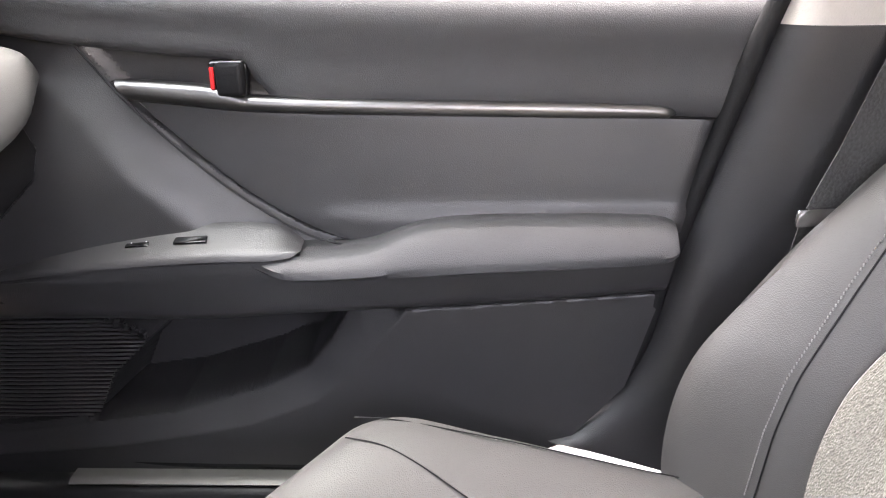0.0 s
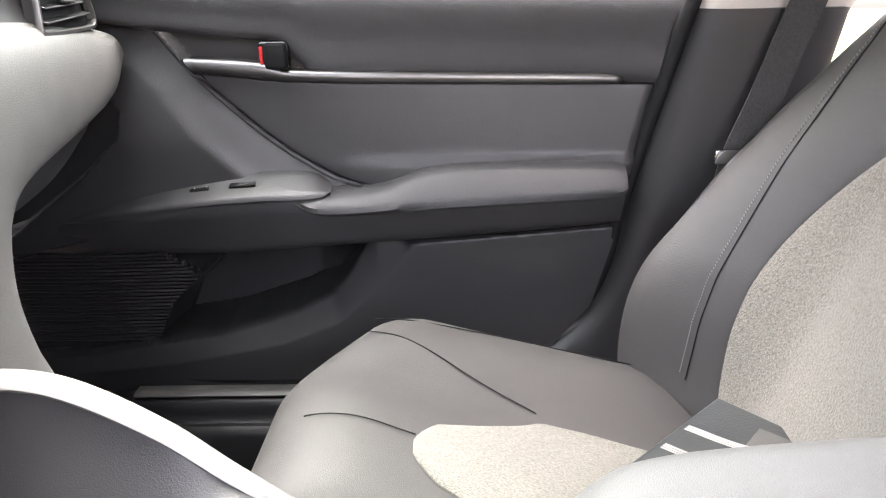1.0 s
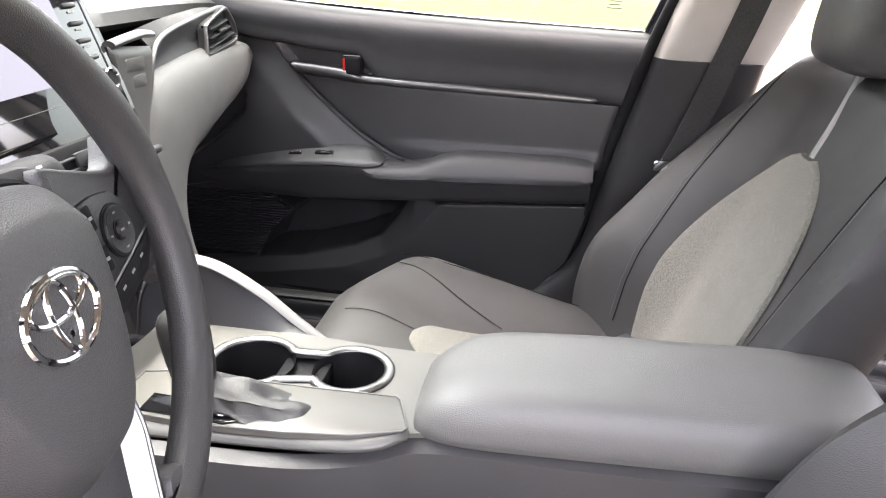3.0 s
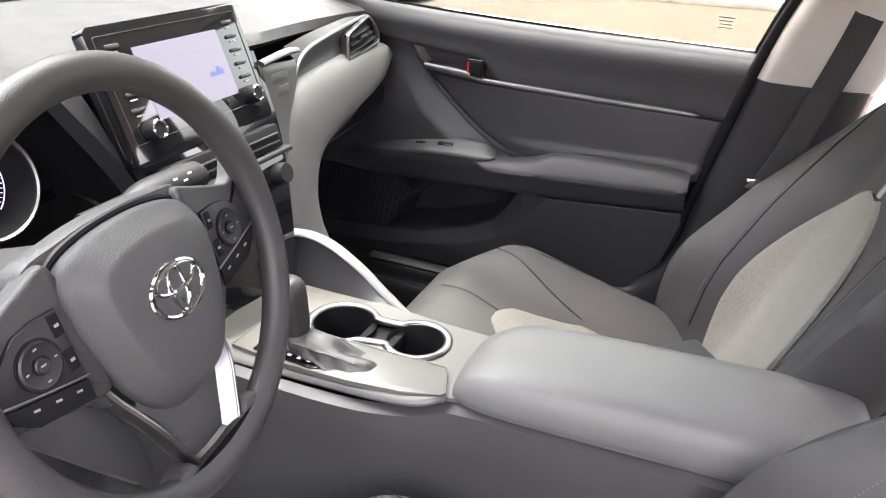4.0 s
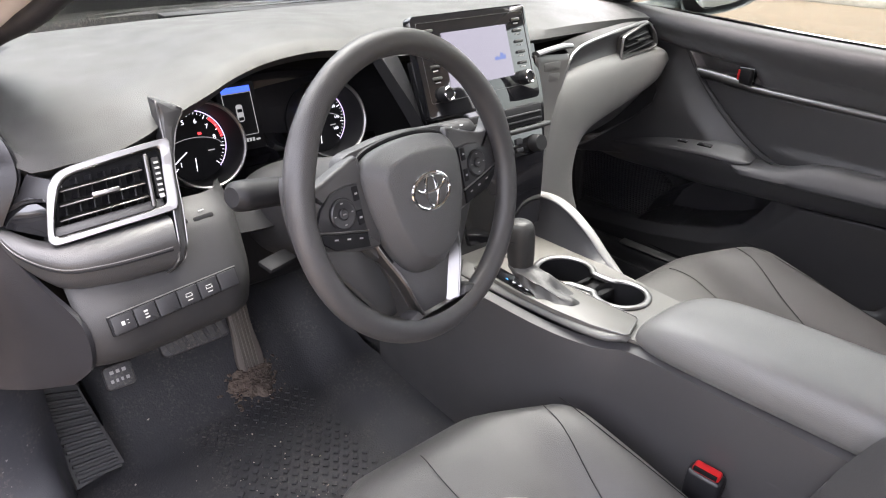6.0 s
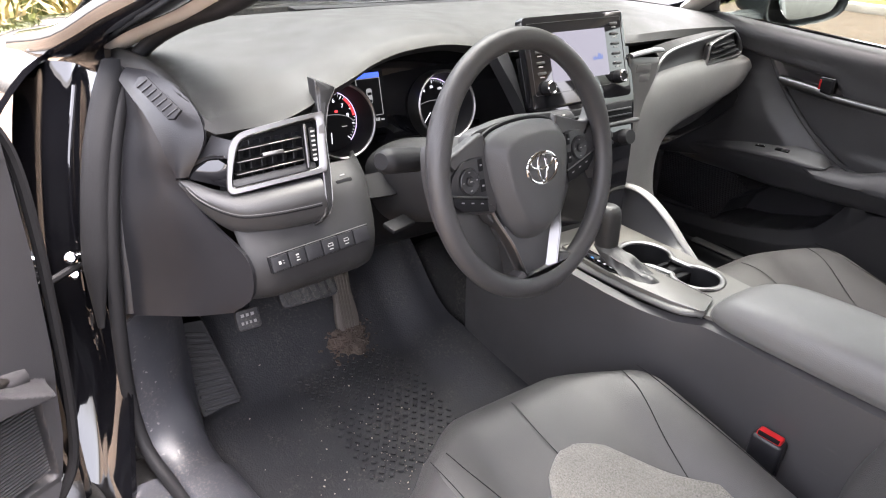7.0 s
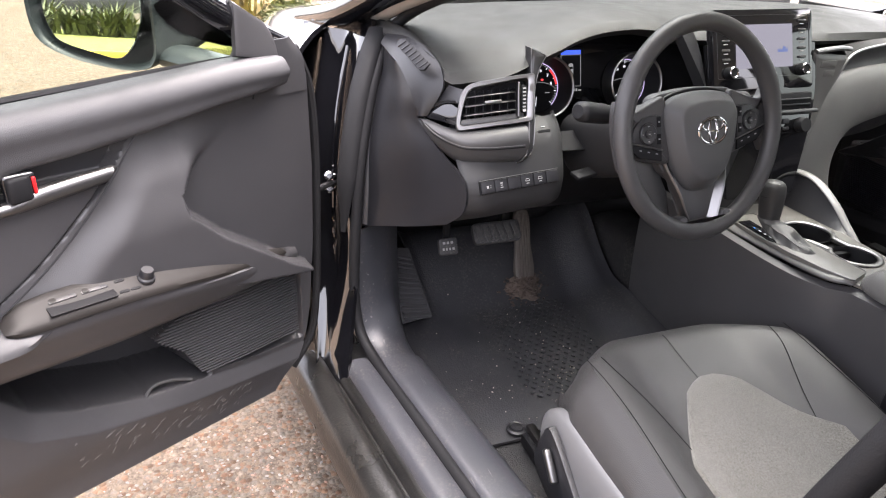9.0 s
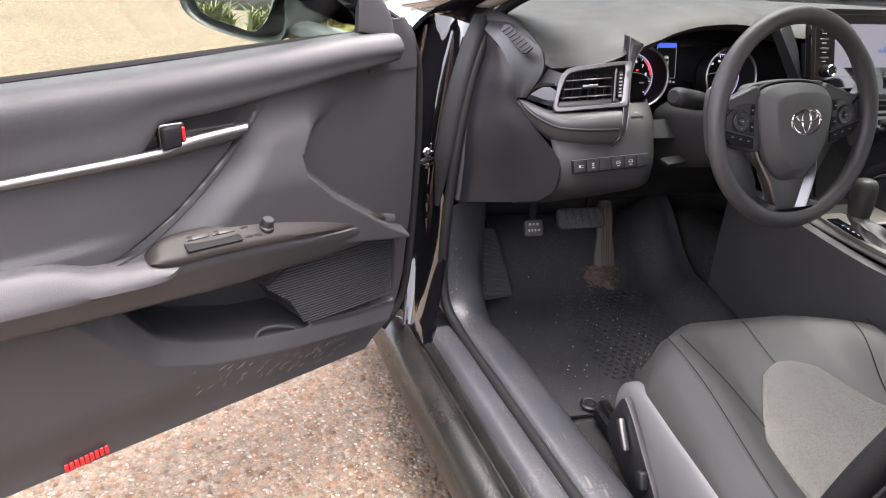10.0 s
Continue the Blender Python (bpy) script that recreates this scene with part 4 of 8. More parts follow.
    if sg > 0:
        switch(-0.222, 0.45, 0.040, 0.016, PIANO)
        switch(-0.285, 0.45, 0.030, 0.014, PIANO, "lock_switch", 0.003)
        for dx in (-0.008, 0.008):
            switch(-0.285 + dx, 0.45, 0.004, 0.004, WHITE, "switch_mark", 0.0034)
    else:
        switch(-0.203, 0.48, 0.098, 0.040, BLACK, "switch_bed", 0.0012)
        for x, f in ((-0.178, 0.28), (-0.178, 0.70), (-0.224, 0.28), (-0.224, 0.70)):
            switch(x, f, 0.040, 0.0165, HARD, "window_switch", 0.0024)
            switch(x + 0.013, f, 0.010, 0.0155, SWITCHP, "switch_tip", 0.0034)
            switch(x - 0.010, f, 0.0012, 0.0155, LINER, "switch_line", 0.0026)
        for x, f in ((-0.262, 0.26), (-0.262, 0.66), (-0.281, 0.66)):
            switch(x, f, 0.0165, 0.0135, BLACK, "lock_switch", 0.0026)
            switch(x, f, 0.0035, 0.003, WHITE, "switch_mark", 0.0030)
        o = on_panel(-0.303, 0.5)
        solid("mirror_knob", turned([(0.014, 0), (0.0135, 0.006), (0.011, 0.008), (0.0105, 0.018), (0.009, 0.021), (0.0, 0.021)], 24, m=frame_m(o, (1, 0, 0.1), (0, 1, 0.35)), cap=False), HARD, "ribbed mirror adjusting knob", sp)
    # loudspeaker grille of fine ribs
    ribs = 27
    geos = []
    for i in range(ribs):
        z = 0.405 + i * 0.0060
        x0 = -0.625
        x1 = float(np.interp(z, [0.40, 0.41, 0.466, 0.512, 0.541, 0.575], [-0.42, -0.400, -0.374, -0.323, -0.369, -0.45]))
        top = float(np.interp(x0, [-0.64, -0.43], [0.545, 0.578]))
        if z > top:
            x0 = float(np.interp(z, [0.545, 0.578], [-0.625, -0.47]))
        if x1 - x0 < 0.02:
            continue
        pts = np.array([(x, 0.7635 + 0.004 * abs((x + 0.5) / 0.12), z) for x in np.linspace(x0, x1, 8)])
        r = 0.0016
        sec = np.array([(0, 0.004, -r), (0, -0.001, -r), (0, -0.002, 0), (0, -0.001, r), (0, 0.004, r)])
        geos.append(grid(pts[:, None] + sec[None]))
    g = join(*geos)
    v = P(np.array(g[0]))
    part("speaker_grille", outward((list(v), g[1])), DOORP, d, "fine-ribbed black speaker grille")
    # shut lines between the panels
    def shut(pts, r=0.0016, n=50):
        solid("shut_line", tube(spline(pts, n), r, 6), LINER)
    shut([(p[0], p[1] - 0.0005, p[2]) for p in low[4:]])
    shut([(-0.285, 0.744, 0.826), (-0.22, 0.742, 0.8205), (-0.15, 0.741, 0.8135), (0.075, 0.742, 0.8075), (0.28, 0.740, 0.804), (0.366, 0.738, 0.8025)])
    shut([(x, y + 0.002, z - 0.001) for x, y, z in pb], 0.0020)
    shut([(x, y + 0.001, z + 0.0005) for x, y, z in base_b[1:]], 0.0020)
    shut([(-0.335, 0.742, 0.886), (-0.285, 0.735, 0.826), (-0.216, 0.726, 0.762), (-0.156, 0.722, 0.715), (-0.092, 0.718, 0.677), (-0.046, 0.716, 0.663)], 0.0014)
    # pocket bottle divider and lower reflector
    if sg < 0:
        for k in range(9):
            solid("reflector_bar", box(0.0065, 0.004, 0.017, 0.001, 1, m=Matrix.Translation((0.004 + k * 0.0083, 0.7625, 0.297 - 0.0008 * k))), RED, "red door-edge reflector")
        rng = random.Random(31)
        geos = []
        for _ in range(70):
            x = rng.uniform(-0.50, -0.16)
            z = float(np.interp(x, [-0.5, -0.378, -0.194, -0.1], [0.345, 0.358, 0.395, 0.43])) - rng.uniform(0.004, 0.06)
            y = 0.750 + 0.02 * float(smooth01(0.40, 0.29, z)) - 0.0002
            q = box(rng.uniform(0.004, 0.022), 0.0006, rng.uniform(0.0005, 0.0011), 0, m=pose(x, y, z, 0, rng.uniform(15, 60), 0))
            geos.append(([tuple(p.co) for p in q.verts], [tuple(p.index for p in fc.verts) for fc in q.faces]))
            q.free()
        g = join(*geos)
        tagged(part("scuff_marks", (list(P(np.array([tuple(p) for p in g[0]]))), g[1]), PLATEG, d, flat=True), "pale scuff marks on the lower lining", kind="stuff")
        pth = [(-0.286, 0.768, 0.388), (-0.294, 0.772, 0.408), (-0.308, 0.774, 0.420), (-0.341, 0.774, 0.418), (-0.382, 0.772, 0.400)]
        # paler plastic than the lining: the highlight on this edge is put into its colour
        solid("pocket_divider", tube(spline(pth, 20), 0.0032, 8, up=(0, 1, 0)), WINGD, "raised bottle divider, paler than the lining for its highlight")
    sl = [(-0.62, 0.79, 0.30), (-0.672, 0.79, 0.36), (-0.692, 0.79, 0.46), (-0.702, 0.79, 0.62), (-0.706, 0.79, 0.78), (-0.698, 0.79, 0.90), (-0.665, 0.785, 0.975)]
    solid("edge_seal", tube(spline(sl, 50), 0.0085, 8, up=(0, 1, 0)), RUBBER, "black rubber edge seal")
    if sg > 0:
        gm = frame_m((0.33, 0.768, 0.985), (1, -0.02, -0.03), (0.0, -0.33, 1.0))
        for k, w in enumerate((0.030, 0.026, 0.022, 0.028)):
            solid("etched_mark", box(w, 0.0022, 0.0006, 0, m=gm @ pose(0, 0.012 - 0.007 * k, 0.0)), GPRINT)
    # window frame, glass, outer mirror with sail
    fr = [(0.41, 0.775, 0.93), (0.44, 0.745, 1.02), (0.50, 0.69, 1.17), (0.53, 0.65, 1.29), (0.44, 0.635, 1.345), (0.2, 0.64, 1.36), (0.0, 0.655, 1.315), (-0.27, 0.705, 1.19), (-0.50, 0.762, 1.05), (-0.66, 0.81, 0.965)]
    solid("window_frame", tube(spline(fr, 90), 0.019, 10, flat=1.3), PAINT, "black window frame")
    base = [(-0.64, 0.80, 0.955), (-0.4, 0.80, 0.948), (0.0, 0.80, 0.93), (0.41, 0.785, 0.92)]
    upper = [(-0.64, 0.80, 0.96), (-0.42, 0.737, 1.1), (0.0, 0.65, 1.31), (0.5, 0.65, 1.32)]
    rows = np.stack([spline([a, (a + b) / 2 + (0, 0.012, 0), b], 8) for a, b in zip(spline(base, 20), spline(upper, 20))])
    gl = put("window_pane", rows, TINTED if sg > 0 else SIDEGLASS, "tinted side window glass", t=0.004)
    gl.visible_shadow = False
    solid("window_bead", tube(spline([(p[0], p[1] - 0.010, p[2] + 0.014) for p in base], 40), 0.006, 8), CHROME if sg > 0 else RUBBER, "thin bead under the window glass")
    A = [(-0.519, 0.748, 0.978), (-0.522, 0.750, 1.02), (-0.526, 0.753, 1.066)]
    B = [(-0.606, 0.750, 0.962), (-0.599, 0.754, 1.0), (-0.585, 0.758, 1.028)]
    rows = np.stack([spline([(xa, 0.768, z), (xb, 0.770, z), (xb - 0.004, 0.782, z)], 10) for xa, xb, z in zip(np.linspace(-0.56, -0.585, 10), np.interp(np.linspace(0.90, 0.995, 10), [0.9, 0.96, 0.995], [-0.676, -0.668, -0.640]), np.linspace(0.90, 0.995, 10))])
    put("front_band", rows, DOORP, "flat front edge of the door lining", t=0.004)
    put("sail_panel", pad(A, B, IN, 0.012, 24, 14, 8, 6)[:, ::-1], DOORP, "triangular mirror sail panel", t=0.01)
    return d


def mirror_head(sg, parent):
    """Mirror housing as a rounded shell, turned inwards, with a glass set into its rear face."""
    o, u, n = np.array((-0.452, 0.912)), np.array((0.58, 0.81)), np.array((0.81, -0.58))

    def place(a, off, z, lean=0.0):
        q = o + u * a + n * (off - (z - 1.03) * lean)
        return (q[0], sg * q[1], z)
    rim = np.array([(-0.022, 1.0), (-0.018, 0.96), (0.0, 0.941), (0.06, 0.939), (0.15, 0.958), (0.192, 0.985), (0.200, 1.044), (0.188, 1.10), (0.10, 1.118), (0.02, 1.112), (-0.018, 1.08)])
    fore = np.array([(-0.075, 0.998), (-0.066, 0.975), (-0.05, 0.966), (0.05, 0.964), (0.12, 0.975), (0.155, 1.0), (0.16, 1.04), (0.145, 1.075), (0.07, 1.09), (-0.02, 1.085), (-0.065, 1.05)])
    c = fore.mean(0)
    shapes = [(-0.014, rim.mean(0) + (rim - rim.mean(0)) * 0.90), (0.0, rim.mean(0) + (rim - rim.mean(0)) * 0.95), (0.004, rim), (-0.012, rim + (-0.004, 0)), (-0.055, 0.5 * rim + 0.5 * fore), (-0.10, fore), (-0.135, c + (fore - c) * 0.85), (-0.152, c + (fore - c) * 0.5), (-0.156, c + (fore - c) * 0.1)]
    secs = [[place(a, off, z) for a, z in sh] for off, sh in shapes]
    hd = part("mirror_housing", outward(grid(loft(secs, 34, 48, True), False, True)), MHOUSE, parent, "black mirror housing")
    gl = spline([(0.0, 1.055), (0.002, 1.02), (0.018, 0.983), (0.045, 0.956), (0.085, 0.961), (0.155, 0.981), (0.172, 1.008), (0.176, 1.05), (0.166, 1.086), (0.10, 1.097), (0.03, 1.092), (0.004, 1.078)], 48, True)
    rows = [[place(a, off, z, 0.075) for a, z in (gl.mean(0) + (gl - gl.mean(0)) * k)] for off, k in ((-0.016, 1.0), (-0.006, 1.0), (-0.005, 0.985), (-0.005, 0.5), (-0.005, 0.02))]
    part("mirror_glass", outward(grid(rows, False, True)), MIRROR, hd, "mirror glass", angle=20)
    foot = [(-0.50, 0.92, 0.958), (-0.515, 0.88, 0.955), (-0.53, 0.83, 0.948), (-0.54, 0.79, 0.945)]
    part("mirror_foot", tube(spline([(x, sg * y, z) for x, y, z in foot], 14), np.linspace(0.036, 0.044, 14), 14, flat=0.55), MHOUSE, hd, "")
    return hd


pd = door(1, Matrix(), "closed passenger door lined in dark grey plastic")
mirror_head(1, pd)
DOOR_M = Matrix.Translation((0.642, -1.230, 0.0)) @ Matrix.Rotation(radians(-62), 4, "Z")
dd = door(-1, DOOR_M, "wide open driver door lined in dark grey plastic")
mirror_head(-1, dd)


# ---- seats ----
def seat(sg, xf, yc, label, driver, lift0=0.0):
    """A front seat. Local x runs back from the cushion's nose, s across (positive outboard)."""
    d = thing("bucket_seat", label, "seat", group="front seats")

    def W(x, s, z):
        return np.stack(np.broadcast_arrays(np.asarray(x) + xf, yc + sg * np.asarray(s), np.asarray(z) + lift0), -1)

    # cushion: profile from under the nose over the top to the back
    prof = np.array([(0.05, 0.27, 0.27), (0.0, 0.30, 0.30), (-0.025, 0.35, 0.35), (-0.03, 0.40, 0.405), (-0.012, 0.447, 0.455), (0.03, 0.470, 0.485), (0.08, 0.468, 0.492),
                     (0.14, 0.455, 0.490), (0.25, 0.428, 0.475), (0.40, 0.395, 0.445), (0.54, 0.37, 0.42)])
    if not driver:
        prof[7:, 1] -= np.array([0.008, 0.022, 0.032, 0.036])
        prof[7:, 2] -= np.array([0.0, 0.008, 0.018, 0.025])
    pr = spline(prof, 60)

    def top(x, s):
        """Height of the cushion behind the nose."""
        i = int(np.argmin(pr[:, 0] + 10 * (pr[:, 1] < 0.38) * (pr[:, 0] < 0.2)))
        q = pr[22:]
        zc, zb = np.interp(x, q[:, 0], q[:, 1]), np.interp(x, q[:, 0], q[:, 2])
        return zc + (zb - zc) * smooth01(0.10, 0.215, np.abs(s))

    ss = np.r_[-0.262, -0.268, -0.262, np.linspace(-0.245, 0.245, 27), 0.262, 0.268, 0.262]
    rows = []
    for x, zc, zb in pr:
        nose = smooth01(0.10, -0.03, x)
        w = 1.0 - 0.10 * nose
        z = zc + (zb - zc) * smooth01(0.10, 0.215, np.abs(ss))
        z = z - 0.045 * smooth01(0.225, 0.262, np.abs(ss))
        z[[0, -1]] = min(0.30, zc)
        z[[1, -2]] = min(0.40, zc - 0.01)
        xx = x + 0.075 * smooth01(0.10, 0.262, np.abs(ss)) * smooth01(0.25, -0.03, x)
        rows.append(W(xx, ss * w, z))
    cu = part("cushion", outward(grid(np.array(rows))), LEATHER, d, "dark grey leatherette seat cushion")
    # fabric centre of the cushion
    xs = np.linspace(0.0, 1.0, 40) ** 1.8 * 0.36 + 0.150
    rows = []
    for x in xs:
        d0 = x - 0.148
        w = min(0.155 if driver else 0.118, 0.040 * math.sqrt(min(1.0, d0 / 0.028)) + (0.66 if driver else 0.5) * d0) * (1 - 0.1 * smooth01(0.35, 0.5, x))
        v = np.sin(np.linspace(-1, 1, 22) * math.pi / 2)
        s = v * w
        lift = 0.006 * (1 - np.abs(v) ** 6) ** (1 / 6) * min(1, (x - 0.148) / 0.02) ** 0.5 - 0.001
        rows.append(W(x, s, top(x, s) + lift))
    part("cushion_insert", thick(np.array(rows), 0.004), FABRIC, d, "light grey woven fabric centre")

    def seam(name, pts, mat=BLACK, r=0.0008, parent=cu):
        q = spline([W(x, s, top(x, s) + 0.0024) for x, s in spline(pts, 20)], 30)
        part(name, tube(q, r, 6), mat, parent)
    seam("seam", [(0.152, 0.02), (0.09, 0.022), (0.03, 0.016)])
    for e in (-1, 1):
        seam("seam", [(0.30, e * 0.128), (0.22, e * 0.15), (0.13, e * 0.182), (0.085, e * 0.190)])
        seam("seam", [(0.09, e * 0.222), (0.20, e * 0.218), (0.35, e * 0.222), (0.5, e * 0.225)])
    # backrest
    zs = np.array([0.36, 0.42, 0.50, 0.56, 0.62, 0.70, 0.78, 0.85, 0.905, 0.935, 0.95])
    pr_ = np.array([0.12, 0.15, 0.172, 0.172, 0.152, 0.122, 0.082, 0.046, 0.02, 0.0, -0.02])
    hw = np.array([0.25, 0.265, 0.272, 0.275, 0.275, 0.272, 0.268, 0.255, 0.232, 0.19, 0.14])

    # the inboard bolster stands well out on the driver's side and hardly on the other
    pin = pr_ * 0.15
    if driver:
        pin = np.array([0.13, 0.16, 0.188, 0.198, 0.200, 0.188, 0.140, 0.080, 0.03, 0.0, -0.02])
        pr_ = pr_ * 0.5

    def xc(z):
        return 0.59 + 0.03 * driver + 0.37 * (np.asarray(z) - 0.45)

    sec = []
    for z, p, pi, w in zip(zs, pr_, pin, hw):
        roll = 0.03 if z > 0.93 else 0.0
        q = [(0.0, 0.0 + roll), (0.08, 0.0 + roll), (0.135, -0.004 + roll), (0.18, -0.45 * p), (0.22, -0.82 * p), (0.250, -p), (0.268, -0.93 * p), (0.278, -0.70 * p), (0.280, -0.2 * p), (0.276, 0.07), (0.22, 0.12), (0.0, 0.13)]
        half = [(xc(z) + o, s * w / 0.275, z) for s, o in q]
        inner = [(xc(z) + (o * pi / p if o < 0 and abs(p) > 1e-6 else o), s * w / 0.275, z) for s, o in q]
        sec.append([(x, -s, zz) for x, s, zz in inner[::-1]] + half[1:])
    L = loft(sec, 60, 90)
    rows = W(L[..., 0], L[..., 1], L[..., 2])
    v, f = grid(rows, False, True)
    n = rows.shape[1]
    f = f + [tuple((60 - 1) * n + i for i in range(n))]
    bk = part("backrest", outward((v, f)), LEATHER, d, "dark grey leatherette backrest with side bolsters")
    # fabric centre of the backrest, a teardrop narrowing to the top
    rows = []
    for z in np.linspace(0.40, 0.80, 40):
        w = 0.165 * math.sqrt(max(0.0, 1 - ((z - 0.56) / 0.242) ** 2)) if z > 0.56 else 0.165 - 0.02 * ((0.56 - z) / 0.16) ** 2
        w = max(w, 0.004)
        vv = np.sin(np.linspace(-1, 1, 24) * math.pi / 2)
        s = vv * w
        p = np.interp(z, zs, pr_)
        fwd = -0.45 * p * ((np.abs(s) - 0.085).clip(0) / 0.095) ** 1.7 * np.where(s < 0, np.interp(z, zs, pin) / p, 1.0)
        lift = 0.007 * (1 - np.abs(vv) ** 6) ** (1 / 6) - 0.001
        rows.append(W(xc(z) + fwd - lift, s, z + 0 * s))
    part("backrest_insert", thick(np.array(rows)[:, ::-1], 0.004), FABRIC, d, "light grey woven fabric back panel")

    def bseam(name, pts, mat, r, off=0.0):
        q = []
        for s, z in spline(pts, 24):
            p, w = np.interp(z, zs, pr_), np.interp(z, zs, hw) / 0.275
            a = abs(s) / w
            fwd = np.interp(a, [0, 0.08, 0.135, 0.18, 0.22, 0.25, 0.268, 0.278], np.array([0, 0, 0.004 / max(p, 0.02), 0.45, 0.82, 1.0, 0.93, 0.7])) * (np.interp(z, zs, pin) if s < 0 else p)
            q.append(W(xc(z) - fwd - 0.001 - off, s, z))
        return part(name, tube(spline(q, 50), r, 6), mat, bk)
    bseam("piping", [(0.0, 0.802), (0.004, 0.85), (0.02, 0.92)], PIPING, 0.006, -0.002)
    for e in (-1, 1):
        bseam("seam", [(e * 0.178, 0.42), (e * 0.19, 0.55), (e * 0.20, 0.70), (e * 0.21, 0.82), (e * 0.22, 0.89)], BLACK, 0.0011)
        # stitches beside the seam
        st = []
        for z in np.linspace(0.43, 0.87, 110):
            s = float(np.interp(z, [0.42, 0.55, 0.70, 0.82, 0.89], [0.183, 0.195, 0.205, 0.215, 0.225]))
            p, w = np.interp(z, zs, pr_), np.interp(z, zs, hw) / 0.275
            fwd = np.interp(s / w, [0.135, 0.18, 0.22, 0.25, 0.268, 0.278], [0, 0.45, 0.82, 1.0, 0.93, 0.7]) * (np.interp(z, zs, pin) if e < 0 else p)
            c = W(xc(z) - fwd - 0.0016, e * s, z)
            b = box(0.0012, 0.0012, 0.0030, 0, m=Matrix.Translation(c))
            g = ([tuple(q.co) for q in b.verts], [tuple(q.index for q in fc.verts) for fc in b.faces])
            b.free()
            st.append(g)
        part("stitching", join(*st), STITCH, bk, "grey contrast stitching")
    # headrest
    secs = []
    for z, k in ((0.925, 0.5), (0.937, 0.86), (0.975, 1.0), (1.06, 1.0), (1.11, 0.93), (1.145, 0.7), (1.155, 0.35)):
        x0 = xc(0.93) - 0.003 + 0.12 * (z - 0.95)
        secs.append([(x0 + 0.055 * k * math.cos(a) - 0.01, 0.135 * min(1, k * 1.05) * np.sign(math.sin(a)) * abs(math.sin(a)) ** 0.6, z) for a in np.linspace(0, 2 * math.pi, 20, endpoint=False)])
    L = loft(secs, 24, 40, True)
    v, f = grid(W(L[..., 0], L[..., 1], L[..., 2]), False, True)
    f = f + [tuple(range(40)), tuple(23 * 40 + i for i in range(40))]
    part("headrest", outward((v, f)), LEATHER, d, "dark headrest")
    for e in (-1, 1):
        part("headrest_post", tube(np.array([W(xc(0.93) + 0.03, e * 0.06, 0.90), W(xc(0.93) + 0.025, e * 0.06, 0.98)]), 0.006, 10), CHROME, d)
    # base and side shields
    part("seat_base", box(0.44, 0.40, 0.09, 0.01, m=Matrix.Translation((xf + 0.30, yc, 0.245))), BLACK, d)
    for e in (-1, 1):
        A = [W(x, e * 0.262, z) for x, z in ((0.045, 0.36), (0.10, 0.40), (0.25, 0.395), (0.45, 0.39), (0.62, 0.42))]
        B = [W(x, e * 0.268, z) for x, z in ((0.07, 0.25), (0.14, 0.235), (0.25, 0.23), (0.45, 0.23), (0.62, 0.26))]
        sh = part("side_shield", thick(pad(A, B, (0, sg * e, 0), 0.028, 40, 14, 8, 3)[:: (1 if sg * e > 0 else -1)], 0.006), SHIELD if e > 0 else HARD, d, "plastic seat side shield")
        if driver and e > 0:
            m0 = frame_m(W(0.165, 0.297, 0.318), (1, 0, -0.35), (0, 0, 1))
            face = [(-0.075, -0.055), (0.02, -0.075), (0.12, -0.05), (0.14, -0.02), (0.03, 0.03), (-0.06, 0.06), (-0.075, 0.04)]
            part("control_face", prism([(p[0], p[1]) for p in spline(face, 40, True)], 0.012, 0.004, m=Matrix.Translation(W(0.165, 0.288, 0.31)) @ Matrix.Rotation(radians(90), 4, "X") @ Matrix.Rotation(radians(-14), 4, "Z")), HARD, sh, "recessed seat-control face")
            part("slide_switch", box(0.062, 0.014, 0.016, 0.005, 3, m=Matrix.Translation(W(0.15, 0.308, 0.325)) @ pose(0, 0, 0, 0, 48, 0)), SILVER, sh, "satin seat slide switch")
            part("recline_switch", box(0.022, 0.016, 0.034, 0.005, 3, m=Matrix.Translation(W(0.235, 0.308, 0.295)) @ pose(0, 0, 0, 0, -25, 0)), HARD, sh, "seat recline switch")
            part("lumbar_switch", turned([(0.014, 0), (0.014, 0.01), (0.012, 0.013), (0, 0.013)], 20, m=Matrix.Translation(W(0.285, 0.30, 0.265)) @ Matrix.Rotation(radians(90), 4, "X"), cap=False), HARD, sh, "round lumbar switch")
    # rails
    for e in (-1, 1):
        part("rail", box(0.62, 0.045, 0.03, 0.006, m=Matrix.Translation((xf + 0.26 - 0.005 * driver, yc + sg * e * (0.205 + 0.03 * driver), 0.205))), BLACK, d, "seat rail")
        part("rail_slider", box(0.60, 0.02, 0.022, 0.004, m=Matrix.Translation((xf + 0.26 - 0.02 * driver, yc + sg * e * (0.205 + 0.03 * driver), 0.224))), DARKCHROME, d)
    return d


seat(1, -0.12, 0.385, "dark grey passenger seat with light fabric centre", False, 0.012)
seat(-1, -0.03, -0.365, "dark grey driver seat with light fabric centre and power controls", True)


